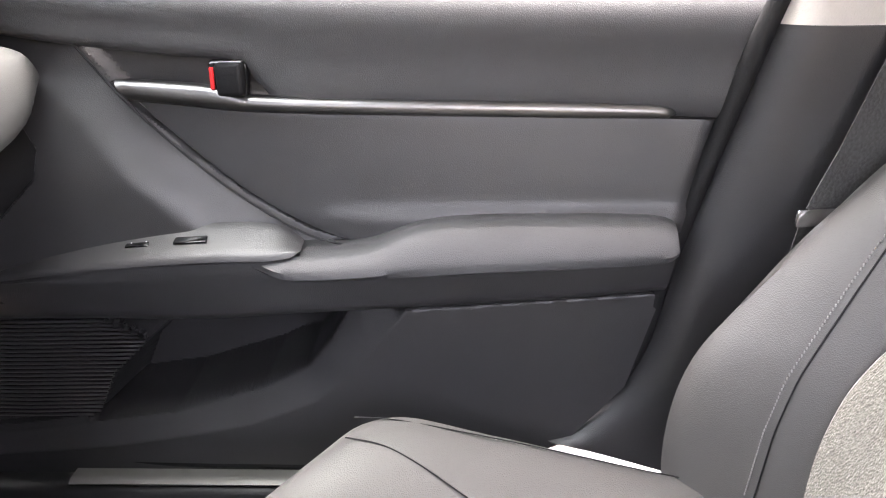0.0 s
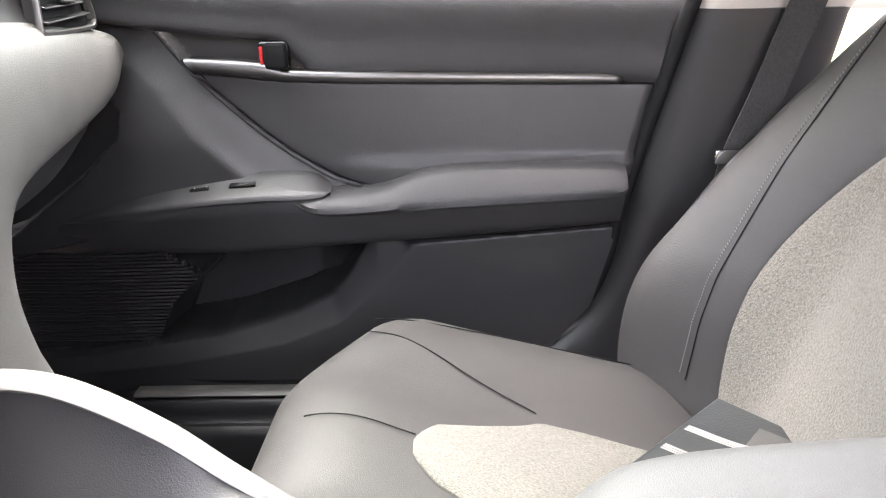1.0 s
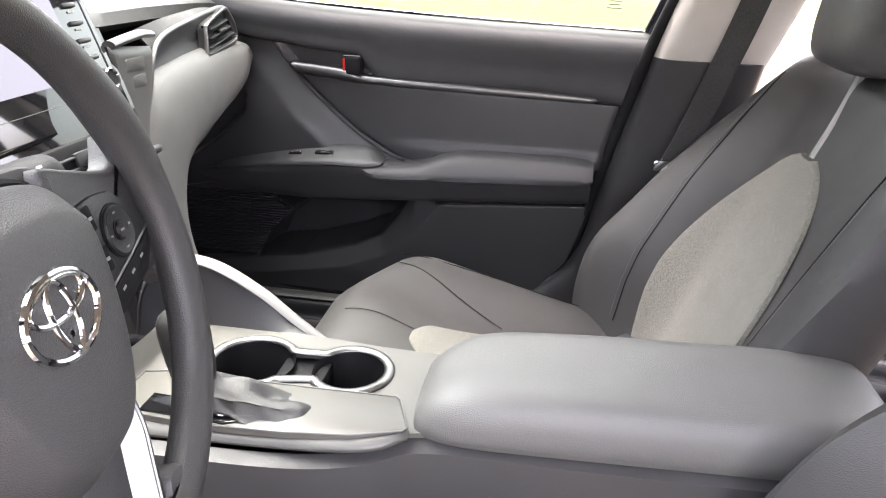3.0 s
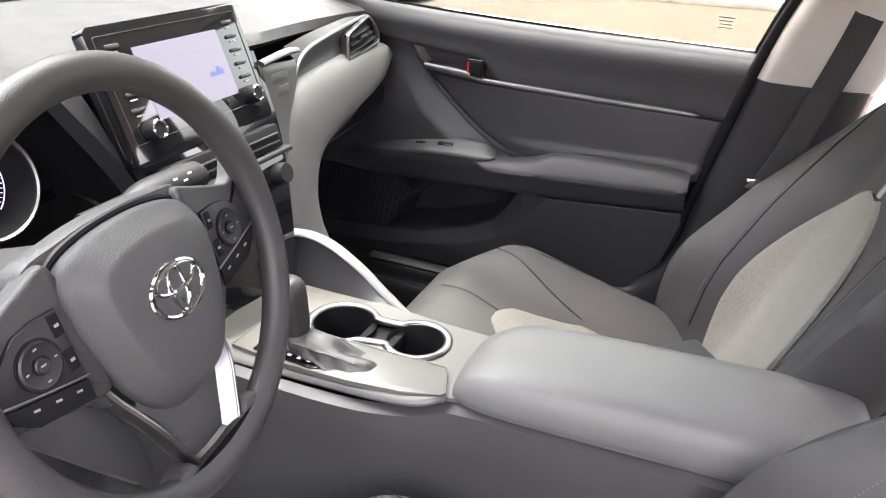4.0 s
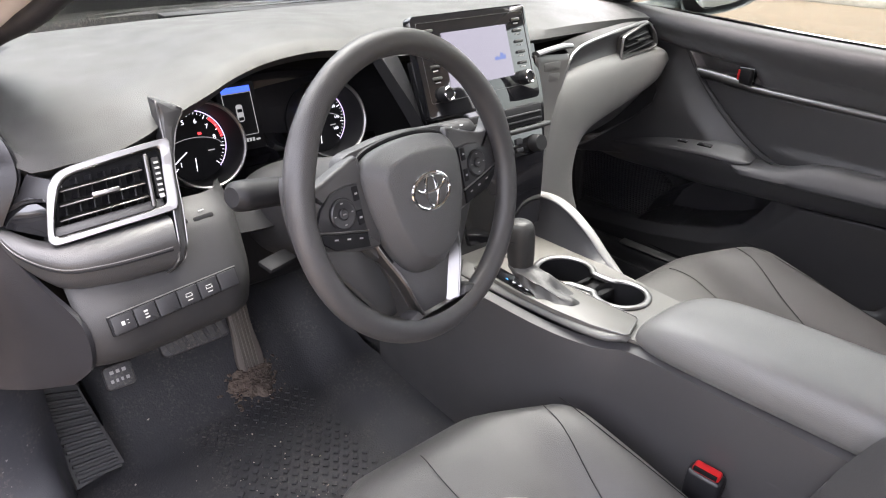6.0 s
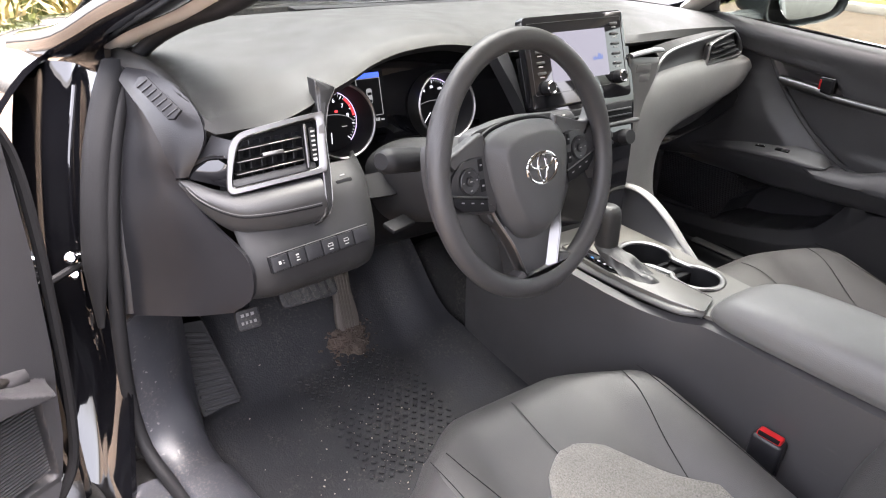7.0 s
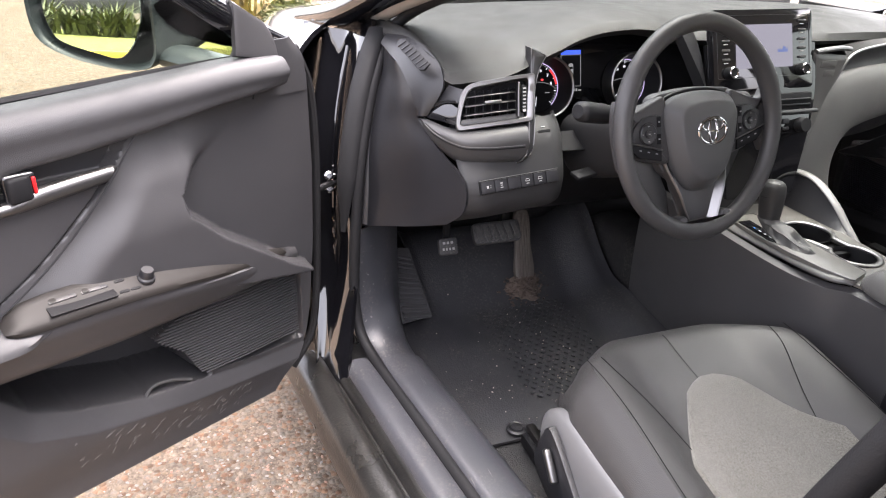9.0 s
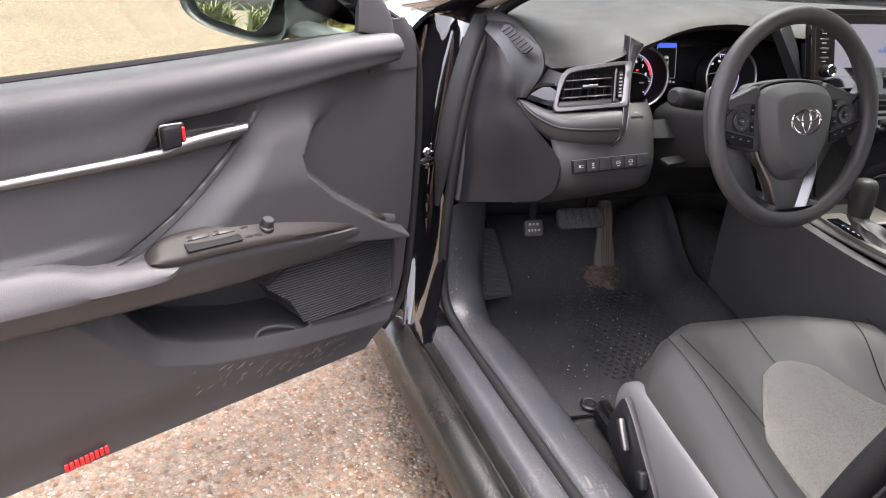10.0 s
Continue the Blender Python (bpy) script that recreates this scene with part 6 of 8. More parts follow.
def knee_panel():
    """Lower panel in front of the driver's knees, with its row of buttons."""
    ys = np.array((-0.738, -0.735, -0.70, -0.66, -0.62, -0.60, -0.575, -0.55, -0.53, -0.512))
    turn = 0.045 * smooth01(-0.555, -0.505, ys) ** 2 + 0.02 * smooth01(-0.728, -0.74, ys)
    up = smooth01(-0.625, -0.60, ys)
    T0 = [(-0.232 - 0.03 * u - t, y, 0.80 + 0.045 * u) for y, t, u in zip(ys, turn, up)]
    T = [(-0.218 - 0.008 * u - t, y, 0.79 + 0.025 * u) for y, t, u in zip(ys, turn, up)]
    M = [(-0.185 - 0.08 * (y + 0.71) - t, y, 0.758) for y, t in zip(ys, turn)]
    M2 = [(-0.176 - 0.10 * (y + 0.71) - t, y, 0.734) for y, t in zip(ys, turn)]
    L = [(-0.182 - 0.10 * (y + 0.71) - t, y, 0.700) for y, t in zip(ys, turn)]
    L2 = [(-0.215 - t, y, 0.676 + 0.10 * max(0, y + 0.65)) for y, t in zip(ys, turn)]
    K = [(-0.42, y, 0.575 + 0.1 * max(0, y + 0.65)) for y in ys]
    rows = np.stack([spline(q, 44) for q in zip(*[spline(c, 50) for c in (T0, T, M, M2, L, L2, K)])])
    k = part("knee_panel", thick(rows, 0.006), KNEE, DASH, "dark lower dash panel")
    m = frame_m((-0.181, -0.630, 0.749), (-0.0165, 0.166, 0.006), (-0.009, 0.0, 0.024))
    part("button_panel", prism(rrect(0.171, 0.0255, 0.002), 0.005, 0.001, m=m @ pose(0, 0, -0.001)), BLACK, k, "black button strip")
    part("strip_edge", box(0.171, 0.0012, 0.002, 0, m=m @ pose(0, 0.0128, 0.0035)), PLATEG, k)
    for i in range(6):
        b = part("button", prism(rrect(0.0266, 0.0225, 0.0015), 0.004, 0.001, m=m @ pose(-0.0702 + i * 0.0281, -0.0004, 0.0028)), HARD, k, "square dash button")
        if i in (0, 1, 3, 4):
            mm = m @ pose(-0.0702 + i * 0.0281, 0, 0.0070)
            if i in (0, 1):
                marks = ((-0.001, 0.0, 0.005, 0.006), (0.005, 0.002, 0.003, 0.001), (0.005, -0.002, 0.003, 0.001)) if i == 0 else ((0, 0.0035, 0.006, 0.003), (0, -0.0005, 0.005, 0.002), (0, -0.0045, 0.007, 0.002))
            else:
                marks = ((0, 0.003, 0.010, 0.0012), (-0.004, 0.0, 0.0014, 0.004), (0.004, 0.0, 0.0014, 0.004), (0, -0.001, 0.010, 0.0012), (0, -0.0055, 0.008, 0.0018))
            for x, y, w, h in marks:
                part("print", box(w * 0.8, h * 0.8, 0.0004, 0, m=mm @ pose(x, y, 0)), PIPING, b)
    # pull handle of the little bin below
    part("bin_line", tube(spline([(-0.176, -0.715, 0.722), (-0.182, -0.68, 0.716), (-0.186, -0.62, 0.714), (-0.190, -0.565, 0.719)], 20), 0.0012, 6), BLACK, k)
    # trip buttons beside the bracket
    for y, w in ((-0.590, 0.014), (-0.562, 0.028)):
        tb = part("trip_button", prism(rrect(w, 0.007, 0.003), 0.004, 0.0008, m=frame_m((-0.232, y, 0.826), (-0.02, 1, 0.06), (-0.7, 0, 1))), BLACK, k)
        part("print", box(0.008, 0.0018, 0.0004, 0, m=frame_m((-0.2355, y, 0.8355), (-0.02, 1, 0.06), (-0.7, 0, 1))), GPRINT, tb)
    # column shroud
    c = np.array((-0.037, -0.354, 0.873))
    nrm = np.array((0.965, 0.121, 0.233))
    secs = []
    for t, w, hu, hd in ((-0.03, 0.045, 0.03, 0.05), (-0.06, 0.062, 0.042, 0.075), (-0.12, 0.07, 0.045, 0.09), (-0.20, 0.075, 0.042, 0.11), (-0.30, 0.08, 0.04, 0.12)):
        q = c + nrm * t
        secs.append([q + (0, w * math.cos(a), (hu if math.sin(a) > 0 else hd) * math.sin(a)) for a in np.linspace(0, 2 * math.pi, 20, endpoint=False)])
    part("column_shroud", outward(grid(loft(secs, 24, 40, True), False, True)), KNEE, DASH, "dark steering column shroud")
    part("column_handle", box(0.03, 0.05, 0.009, 0.004, m=Matrix.Translation((-0.215, -0.47, 0.738)) @ pose(0, 0, 0, 4, 10, 12)), BLACK, DASH, "column release handle")


knee_panel()


def stalk(root, end, label, lever):
    a, b = np.array(root), np.array(end)
    t = thing("control_stalk", label, "control stalk", group="stalks")
    p = np.linspace(0, 1, 24)[:, None] * (b - a) + a
    r = np.interp(np.linspace(0, 1, 24), [0, 0.35, 0.45, 0.55, 0.9, 0.97, 1], [0.009, 0.0115, 0.018, 0.0205, 0.021, 0.0195, 0.013])
    part("lever", tube(p, r, 18, flat=0.85), BLACK2, t, "grey-black stalk with a flared end")
    m = frame_m(a * 0.3 + b * 0.7 + (0.018, 0, 0.008), b - a, (-0.4, 0, 1))
    for i, (x, y) in enumerate(((-0.02, 0.0), (-0.008, 0.005), (-0.008, -0.005), (0.006, 0.0), (0.015, 0.006))):
        part("print", box(0.006, 0.0022, 0.0004, 0, m=m @ pose(x, y, 0.003)), WHITE, t)
    return t


stalk((-0.115, -0.445, 0.88), (-0.080, -0.584, 0.908), "dark turn-signal stalk with white print", 0)
stalk((-0.182, -0.300, 0.884), (-0.184, -0.128, 0.879), "dark wiper stalk with white print", 1)


def centre_stack():
    """Screen unit, middle vents, climate row and the sweeping grey wing."""
    # screen: leans back, faces the cabin
    m = frame_m((-0.293, -0.006, 0.955), (-0.01, 0.278, 0.0), (-0.058, 0.0, 0.165))
    u = thing("head_unit", "black touch screen unit with side buttons and knobs", "display")
    part("body", prism(rrect(0.282, 0.172, 0.010), 0.018, 0.003, m=m @ pose(0, 0, -0.018)), PIANO, u, "gloss black screen housing")
    sc = part("screen", box(0.160, 0.092, 0.001, 0, m=m @ pose(0.0, 0.008, 0.0005)), SCREEN, u, "lit lilac map screen")
    rng = random.Random(4)
    for i in range(11):
        h = rng.uniform(0.004, 0.013)
        part("blue_block", box(0.0022, h, 0.0006, 0, m=m @ pose(0.038 + i * 0.0026, -0.006 + h / 2, 0.0013)), MAPBLUE, sc)
    part("frame_line", frame_ring([(x * 1.0, y) for x, y in rrect(0.262, 0.132, 0.004)], [(x, y) for x, y in rrect(0.2605, 0.1305, 0.004)], 0.0006, m @ pose(0, 0.008, 0.0002)), DARKCHROME, u)
    for s in (-1, 1):
        for i in range(5):
            b = part("side_button", box(0.022, 0.0055, 0.004, 0.002, m=m @ pose(s * 0.108, 0.060 - i * 0.0195, 0.001)), DARKCHROME, u, "small satin button")
            part("print", box(0.012, 0.0022, 0.0004, 0, m=m @ pose(s * 0.108, 0.053 - i * 0.0195, 0.0006)), GPRINT, u)
        k = part("knob", turned([(0.0135, 0), (0.0135, 0.008), (0.0125, 0.016), (0.011, 0.0175), (0.0, 0.0175)], 28, m=m @ pose(s * 0.102, -0.046, 0), cap=False), BLACK, u, "round volume knob")
        part("knob_ring", turned([(0.011, 0.016), (0.0122, 0.018), (0.0105, 0.0195), (0.0085, 0.018)], 28, m=m @ pose(s * 0.102, -0.046, 0), cap=False), CHROME, k, "bright knob ring")
    # gloss stack below
    A = [(-0.31, -0.15, 0.965), (-0.275, -0.145, 0.87), (-0.255, -0.125, 0.80), (-0.235, -0.10, 0.72), (-0.22, -0.085, 0.64)]
    B = [(-0.31, 0.15, 0.965), (-0.275, 0.148, 0.87), (-0.255, 0.138, 0.80), (-0.235, 0.118, 0.72), (-0.22, 0.10, 0.64)]
    rows = np.stack([spline([a, (a + b) / 2 + (0.012, 0, 0), b], 14) for a, b in zip(spline(A, 30), spline(B, 30))])
    s = part("stack_face", thick(rows, 0.01), PIANO, DASH, "gloss black centre stack")
    vm = frame_m((-0.258, 0.0, 0.848), (0, 1, 0), (-0.25, 0, 1))
    part("centre_vent", box(0.24, 0.036, 0.02, 0.004, m=vm), BLACK, s, "low centre air vent")
    for sx in (-1, 1):
        part("vane", box(0.105, 0.003, 0.012, 0.001, m=vm @ pose(sx * 0.06, 0.004, 0.008)), DARKCHROME, s)
        part("vane", box(0.105, 0.003, 0.012, 0.001, m=vm @ pose(sx * 0.06, -0.008, 0.008)), HARD, s)
    cm = frame_m((-0.243, 0.0, 0.800), (0, 1, 0), (-0.3, 0, 1))
    part("silver_ledge", box(0.262, 0.010, 0.02, 0.003, m=cm @ pose(0.004, 0.026, 0.004)), DARKCHROME, s, "satin ledge over the climate row")
    part("climate_panel", prism(rrect(0.235, 0.045, 0.006), 0.006, 0.002, m=cm), PIANO, s, "climate control panel")
    for sx in (-1, 1):
        k = part("climate_knob", turned([(0.0165, 0), (0.016, 0.018), (0.0145, 0.022), (0.0, 0.022)], 30, m=cm @ pose(sx * 0.088, -0.004, 0.004), cap=False), BLACK2, s, "dark climate knob")
    for i in range(5):
        part("climate_key", box(0.018, 0.012, 0.006, 0.002, m=cm @ pose(-0.048 + i * 0.024, 0.006, 0.006)), HARD, s)
        part("climate_key", box(0.018, 0.008, 0.006, 0.002, m=cm @ pose(-0.048 + i * 0.024, -0.010, 0.006)), HARD, s)
    part("hazard_switch", box(0.028, 0.016, 0.006, 0.002, m=vm @ pose(0.0, 0.0, 0.012)), HARD, s, "hazard switch")
    # silver edge of the stack with two small keys
    edge = [(-0.296, 0.140, 0.945), (-0.296, 0.150, 0.90), (-0.297, 0.160, 0.84), (-0.285, 0.150, 0.80), (-0.27, 0.13, 0.74), (-0.262, 0.118, 0.65)]
    E2 = [(-0.318, 0.270, 0.930), (-0.314, 0.250, 0.885), (-0.309, 0.222, 0.825), (-0.306, 0.205, 0.775), (-0.303, 0.19, 0.72), (-0.30, 0.172, 0.65)]
    rows = pad(edge, E2, (1, 0.17, 0), 0.006, 40, 10, 20, 6, 0)
    part("stack_cheek", thick(rows, 0.006), PLATEG, DASH, "light grey cheek beside the screen")
    for z, yy, w in ((0.9165, 0.197, 0.060), (0.894, 0.206, 0.042)):
        part("cheek_key", prism(rrect(w, 0.0165, 0.004), 0.005, 0.001, m=frame_m((-0.2745 - 0.17 * yy + 0.005, yy, z), (-0.17, 1, -0.05), (0, 0, 1))), PLATEG, DASH, "flat key")
    part("upper_strip", tube(spline([(-0.296, 0.145, 0.946), (-0.299, 0.18, 0.949), (-0.307, 0.23, 0.950), (-0.318, 0.272, 0.945)], 20), 0.008, 10, flat=0.7), SILVER, DASH, "satin strip beside the screen")
    # wing
    A = [(-0.392, 0.705, 0.880), (-0.376, 0.60, 0.887), (-0.355, 0.471, 0.892), (-0.334, 0.347, 0.891), (-0.320, 0.265, 0.880), (-0.313, 0.233, 0.858), (-0.309, 0.214, 0.815), (-0.306, 0.204, 0.775), (-0.303, 0.190, 0.717), (-0.298, 0.170, 0.640)]
    B = [(-0.394, 0.748, 0.846), (-0.386, 0.705, 0.812), (-0.362, 0.543, 0.783), (-0.341, 0.420, 0.767), (-0.330, 0.355, 0.749), (-0.326, 0.328, 0.724), (-0.325, 0.316, 0.690), (-0.325, 0.314, 0.652), (-0.327, 0.328, 0.603), (-0.330, 0.356, 0.548)]
    n = 60
    Aa, Bb = spline(A, n), spline(B, n)
    rows = np.stack([spline([a - (0.02, 0, -0.004), a, a * 0.75 + b * 0.25 + (0.012, 0, 0.002), a * 0.3 + b * 0.7 + (0.012, 0, 0), b + (0.002, 0, 0.002), b - (0.012, 0, 0.012), b - (0.08, -0.01, 0.03)], 26) for a, b in zip(Aa, Bb)])
    w = part("wing", thick(rows, -0.006), WING, DASH, "soft grey sweeping dash wing with stitched edge")
    st = []
    for i in range(4, n * 3 - 4):
        t = i / (n * 3 - 1) * (n - 1)
        j = int(t)
        c0 = Aa[j] * (1 - t + j) + Aa[j + 1] * (t - j)
        c1 = Bb[j] * (1 - t + j) + Bb[j + 1] * (t - j)
        c = c0 * 0.13 + c1 * 0.87 + (0.0105, 0, 0.0016)
        b = box(0.0036, 0.0011, 0.0011, 0, m=frame_m(c, Bb[j + 1] - Bb[j], (1, 0, 0)))
        st.append(([tuple(q.co) for q in b.verts], [tuple(q.index for q in fc.verts) for fc in b.faces]))
        b.free()
    part("stitching", join(*st), STITCH, w)
    # silver line along the wing's upper edge
    line = [(-0.388, 0.680, 0.893), (-0.381, 0.650, 0.935), (-0.376, 0.618, 0.955), (-0.359, 0.519, 0.954), (-0.341, 0.415, 0.948), (-0.325, 0.322, 0.940), (-0.317, 0.281, 0.928), (-0.313, 0.262, 0.908), (-0.311, 0.248, 0.880), (-0.306, 0.217, 0.820), (-0.303, 0.200, 0.772)]
    part("silver_line", tube(spline(line, 70), 0.0036, 8), SILVER, DASH, "thin satin line sweeping round the vent")
    # recessed panel and passenger vent
    A = [(-0.322, 0.275, 0.922), (-0.336, 0.36, 0.94), (-0.352, 0.45, 0.948), (-0.372, 0.56, 0.951), (-0.385, 0.66, 0.945)]
    B = [(-0.318, 0.256, 0.876), (-0.332, 0.35, 0.888), (-0.350, 0.45, 0.888), (-0.370, 0.56, 0.886), (-0.387, 0.69, 0.880)]
    rows = np.stack([spline([a, (a + b) / 2 - (0.008, 0, 0), b], 10) for a, b in zip(spline(A, 30), spline(B, 30))])
    part("vent_panel", thick(rows, -0.006), WINGD, DASH, "dark panel beside the passenger vent")
    A = [(-0.335, 0.262, 0.951), (-0.352, 0.36, 0.957), (-0.372, 0.46, 0.958), (-0.390, 0.56, 0.958), (-0.404, 0.66, 0.950)]
    B = [(-0.321, 0.275, 0.926), (-0.335, 0.36, 0.942), (-0.354, 0.46, 0.951), (-0.373, 0.56, 0.954), (-0.389, 0.66, 0.943)]
    part("pad_fascia", thick(np.stack([spline([a, b], 6) for a, b in zip(spline(A, 30), spline(B, 30))]), -0.004), SOFTTOP, DASH, "soft edge under the dashboard top")
    vm = frame_m((-0.366, 0.575, 0.920), (-0.17, 1.0, 0.0), (0, 0, 1))
    v = part("air_vent", prism([(-0.08, -0.03), (0.09, -0.026), (0.045, 0.03), (-0.078, 0.014)], 0.004, 0.0, m=vm @ pose(0, 0, -0.006)), BLACK, DASH, "passenger outer air vent")
    outer = [(-0.086, -0.034), (-0.08, -0.036), (0.0, -0.034), (0.098, -0.029), (0.105, -0.022), (0.09, 0.005), (0.048, 0.034), (0.04, 0.037), (0.0, 0.032), (-0.078, 0.018), (-0.085, 0.012), (-0.086, -0.01)]
    so = spline(outer, 56, True)
    si = spline([(x * 0.93, y * 0.86) for x, y in outer], 56, True)
    part("vent_frame", frame_ring([tuple(p) for p in so], [tuple(p) for p in si], 0.006, vm), SILVER, v, "satin vent frame")
    for k in range(3):
        part("vane", box(0.15 - 0.024 * k, 0.0022, 0.014, 0.0008, 1, m=vm @ pose(0.004 - 0.008 * k, -0.016 + k * 0.014, 0.0, 14, 0, 4)), HARD, v)
    part("vane_slider", box(0.036, 0.005, 0.010, 0.002, m=vm @ pose(0.0, 0.001, 0.006)), DARKCHROME, v)


centre_stack()


# ---- steering wheel ----
def steering_wheel():
    w = thing("steering_wheel", "dark grey three-spoke steering wheel with silver trim", "steering wheel")
    ya, ti = radians(8.0), radians(15.4)
    m = frame_m((-0.0358, -0.3552, 0.8759), (-math.sin(ya), math.cos(ya), 0.0), (-math.sin(ti), 0.0, math.cos(ti)))

    def T(bm):
        bmesh.ops.transform(bm, matrix=m, verts=bm.verts)
        return bm
    th = np.linspace(0, 2 * math.pi, 144, endpoint=False)
    R = 0.1818
    path = np.stack([R * np.cos(th), R * np.sin(th), 0 * th], -1)
    deg = np.degrees(th)
    r = 0.0162 + 0.0022 * np.exp(-((deg - 24) / 14) ** 2) + 0.0022 * np.exp(-((deg - 156) / 14) ** 2) + 0.0010 * np.exp(-((deg - 270) / 16) ** 2)
    part("rim", T(tube(path, r, 24, True, 0.92, up=(0, 0, 1))), RIM, w, "grained dark grey rim")
    # airbag cover: flat front, wide bevelled flanks, domed top edge
    half = [(0.0, 0.066), (0.035, 0.064), (0.066, 0.057), (0.0815, 0.044), (0.084, 0.026), (0.079, -0.012), (0.067, -0.053), (0.050, -0.086), (0.030, -0.104), (0.010, -0.1095)]
    out = spline(half + [(-x, y) for x, y in half[:0:-1]], 96, True)
    face = np.array((0.0, -0.014))
    rows = []
    for k, z in ((1.0, -0.034), (1.0, -0.010), (0.992, -0.0055), (0.975, -0.0025), (0.95, 0.0005), (0.80, 0.0165), (0.775, 0.0188), (0.74, 0.0202), (0.55, 0.0222), (0.3, 0.0236), (0.02, 0.024)):
        rows.append([(face[0] + (x - face[0]) * k, face[1] + (y - face[1]) * k, z) for x, y in out])
    hub = part("airbag_cover", T(outward(grid(rows, False, True))), HUB, w, "grained dark grey airbag cover")
    gap = np.array([(x * 1.03, y * 1.03, -0.018) for x, y in out])
    part("cover_gap", T(tube(gap, 0.0036, 8, True)), LINER, hub)
    # body behind the cover that carries the spokes
    back = spline([(-0.098, 0.058), (-0.05, 0.070), (0.0, 0.073), (0.05, 0.070), (0.098, 0.058), (0.094, -0.02), (0.074, -0.07), (0.0, -0.10), (-0.074, -0.07), (-0.094, -0.02)], 60, True)
    part("hub_body", T(prism([tuple(p) for p in back], 0.022, 0.006, m=pose(0, 0, -0.040))), RIM, w, "moulded wheel body")
    # bright blades: from the upper corners round the cover and down to the foot of the lower spoke
    side = [(-0.0905, 0.052), (-0.0915, 0.024), (-0.086, -0.014), (-0.074, -0.056), (-0.058, -0.098), (-0.044, -0.136), (-0.0345, -0.162), (-0.0285, -0.171), (-0.018, -0.1735), (0.0, -0.174)]
    full = side + [(-x, y) for x, y in side[-2::-1]]
    line = spline([(x, y, 0) for x, y in full], 120)
    t = np.gradient(line, axis=0)
    t /= np.linalg.norm(t, axis=1, keepdims=True)
    inn = np.stack([-t[:, 1], t[:, 0], 0 * t[:, 0]], -1)
    lowk = smooth01(-0.05, -0.12, line[:, 1])
    wide = (0.0045 + 0.0060 * lowk)[:, None]
    up = np.array((0, 0, 1.0))
    zo = (-0.014 + 0.014 * lowk)[:, None]
    rows = np.stack([line - inn * 0.002 + up * (zo - 0.016), line - inn * 0.002 + up * (zo - 0.001), line - inn * 0.0005 + up * (zo + 0.0012), line + inn * 0.002 + up * (zo + 0.0008), line + inn * wide + up * (zo - 0.006 - 0.006 * lowk[:, None]), line + inn * wide + up * (zo - 0.016)], 1)
    part("spoke_trim", T(outward(grid(rows, False, True))), SILVER, w, "satin silver spoke trim", angle=30)
    part("trim_edge", T(tube(line + up * (zo + 0.0012), 0.0014, 6)), SILVER, w, "bright rolled edge of the spoke trim")
    low = spline([(-0.060, -0.084), (-0.047, -0.125), (-0.034, -0.158), (-0.026, -0.166), (0.0, -0.168), (0.026, -0.166), (0.034, -0.158), (0.047, -0.125), (0.060, -0.084), (0.0, -0.07)], 50, True)
    part("lower_spoke", T(prism([tuple(p) for p in low], 0.012, 0.002, m=pose(0, 0, -0.024))), HUB, w, "dark lower spoke")
    root = spline([(-0.070, -0.158), (-0.047, -0.150), (-0.036, -0.165), (-0.02, -0.180), (0.0, -0.183), (0.02, -0.180), (0.036, -0.165), (0.047, -0.150), (0.070, -0.158), (0.05, -0.186), (0.0, -0.194), (-0.05, -0.186)], 70, True)
    part("spoke_root", T(prism([tuple(p) for p in root], 0.022, 0.006, m=pose(0, 0, -0.014))), RIM, w)
    for s in (-1, 1):
        # rear cover between the side spoke and the lower one
        rc = [(s * 0.150, -0.030), (s * 0.085, -0.030), (s * 0.050, -0.110), (s * 0.046, -0.158), (s * 0.064, -0.160), (s * 0.094, -0.118), (s * 0.132, -0.062)]
        part("rear_cover", T(prism(rc, 0.010, 0.003, m=pose(0, 0, -0.046))), HUBP, w, "dark cover behind the spokes")
        arm = spline([(s * 0.078, 0.060), (s * 0.11, 0.054), (s * 0.140, 0.044), (s * 0.160, 0.042), (s * 0.178, 0.062), (s * 0.186, 0.02), (s * 0.180, -0.035), (s * 0.172, -0.058), (s * 0.158, -0.034), (s * 0.140, -0.038), (s * 0.10, -0.050), (s * 0.07, -0.05)], 70, True)
        part("side_spoke", T(prism([tuple(p) for p in arm], 0.020, 0.007, m=pose(0, 0, -0.027), seg=3)), RIM, w, "moulded side spoke")
        key = [(s * 0.092, 0.032), (s * 0.112, 0.033), (s * 0.132, 0.030), (s * 0.152, 0.016), (s * 0.164, -0.006), (s * 0.150, -0.0115), (s * 0.092, -0.026)]
        k = part("switch_pod", T(prism(key, 0.006, 0.002, m=pose(0, 0, -0.0092))), HARD, w, "thumb switch pod")
        cx, cy = s * 0.1235, 0.003
        part("pad_groove", T(turned([(0.0196, 0), (0.0196, 0.0008), (0.0178, 0.0008), (0.0178, 0)], 36, m=pose(cx, cy, -0.0031), cap=False)), LINER, k)
        part("round_pad", T(turned([(0.0180, 0), (0.0180, 0.0022), (0.0165, 0.0034), (0.009, 0.0020), (0.0, 0.0020)], 36, m=pose(cx, cy, -0.0034), cap=False)), HARD, k, "round direction pad")
        part("ok_groove", T(turned([(0.0075, 0), (0.0075, 0.0006), (0.0062, 0.0006), (0.0062, 0)], 24, m=pose(cx, cy, -0.0014), cap=False)), LINER, k)
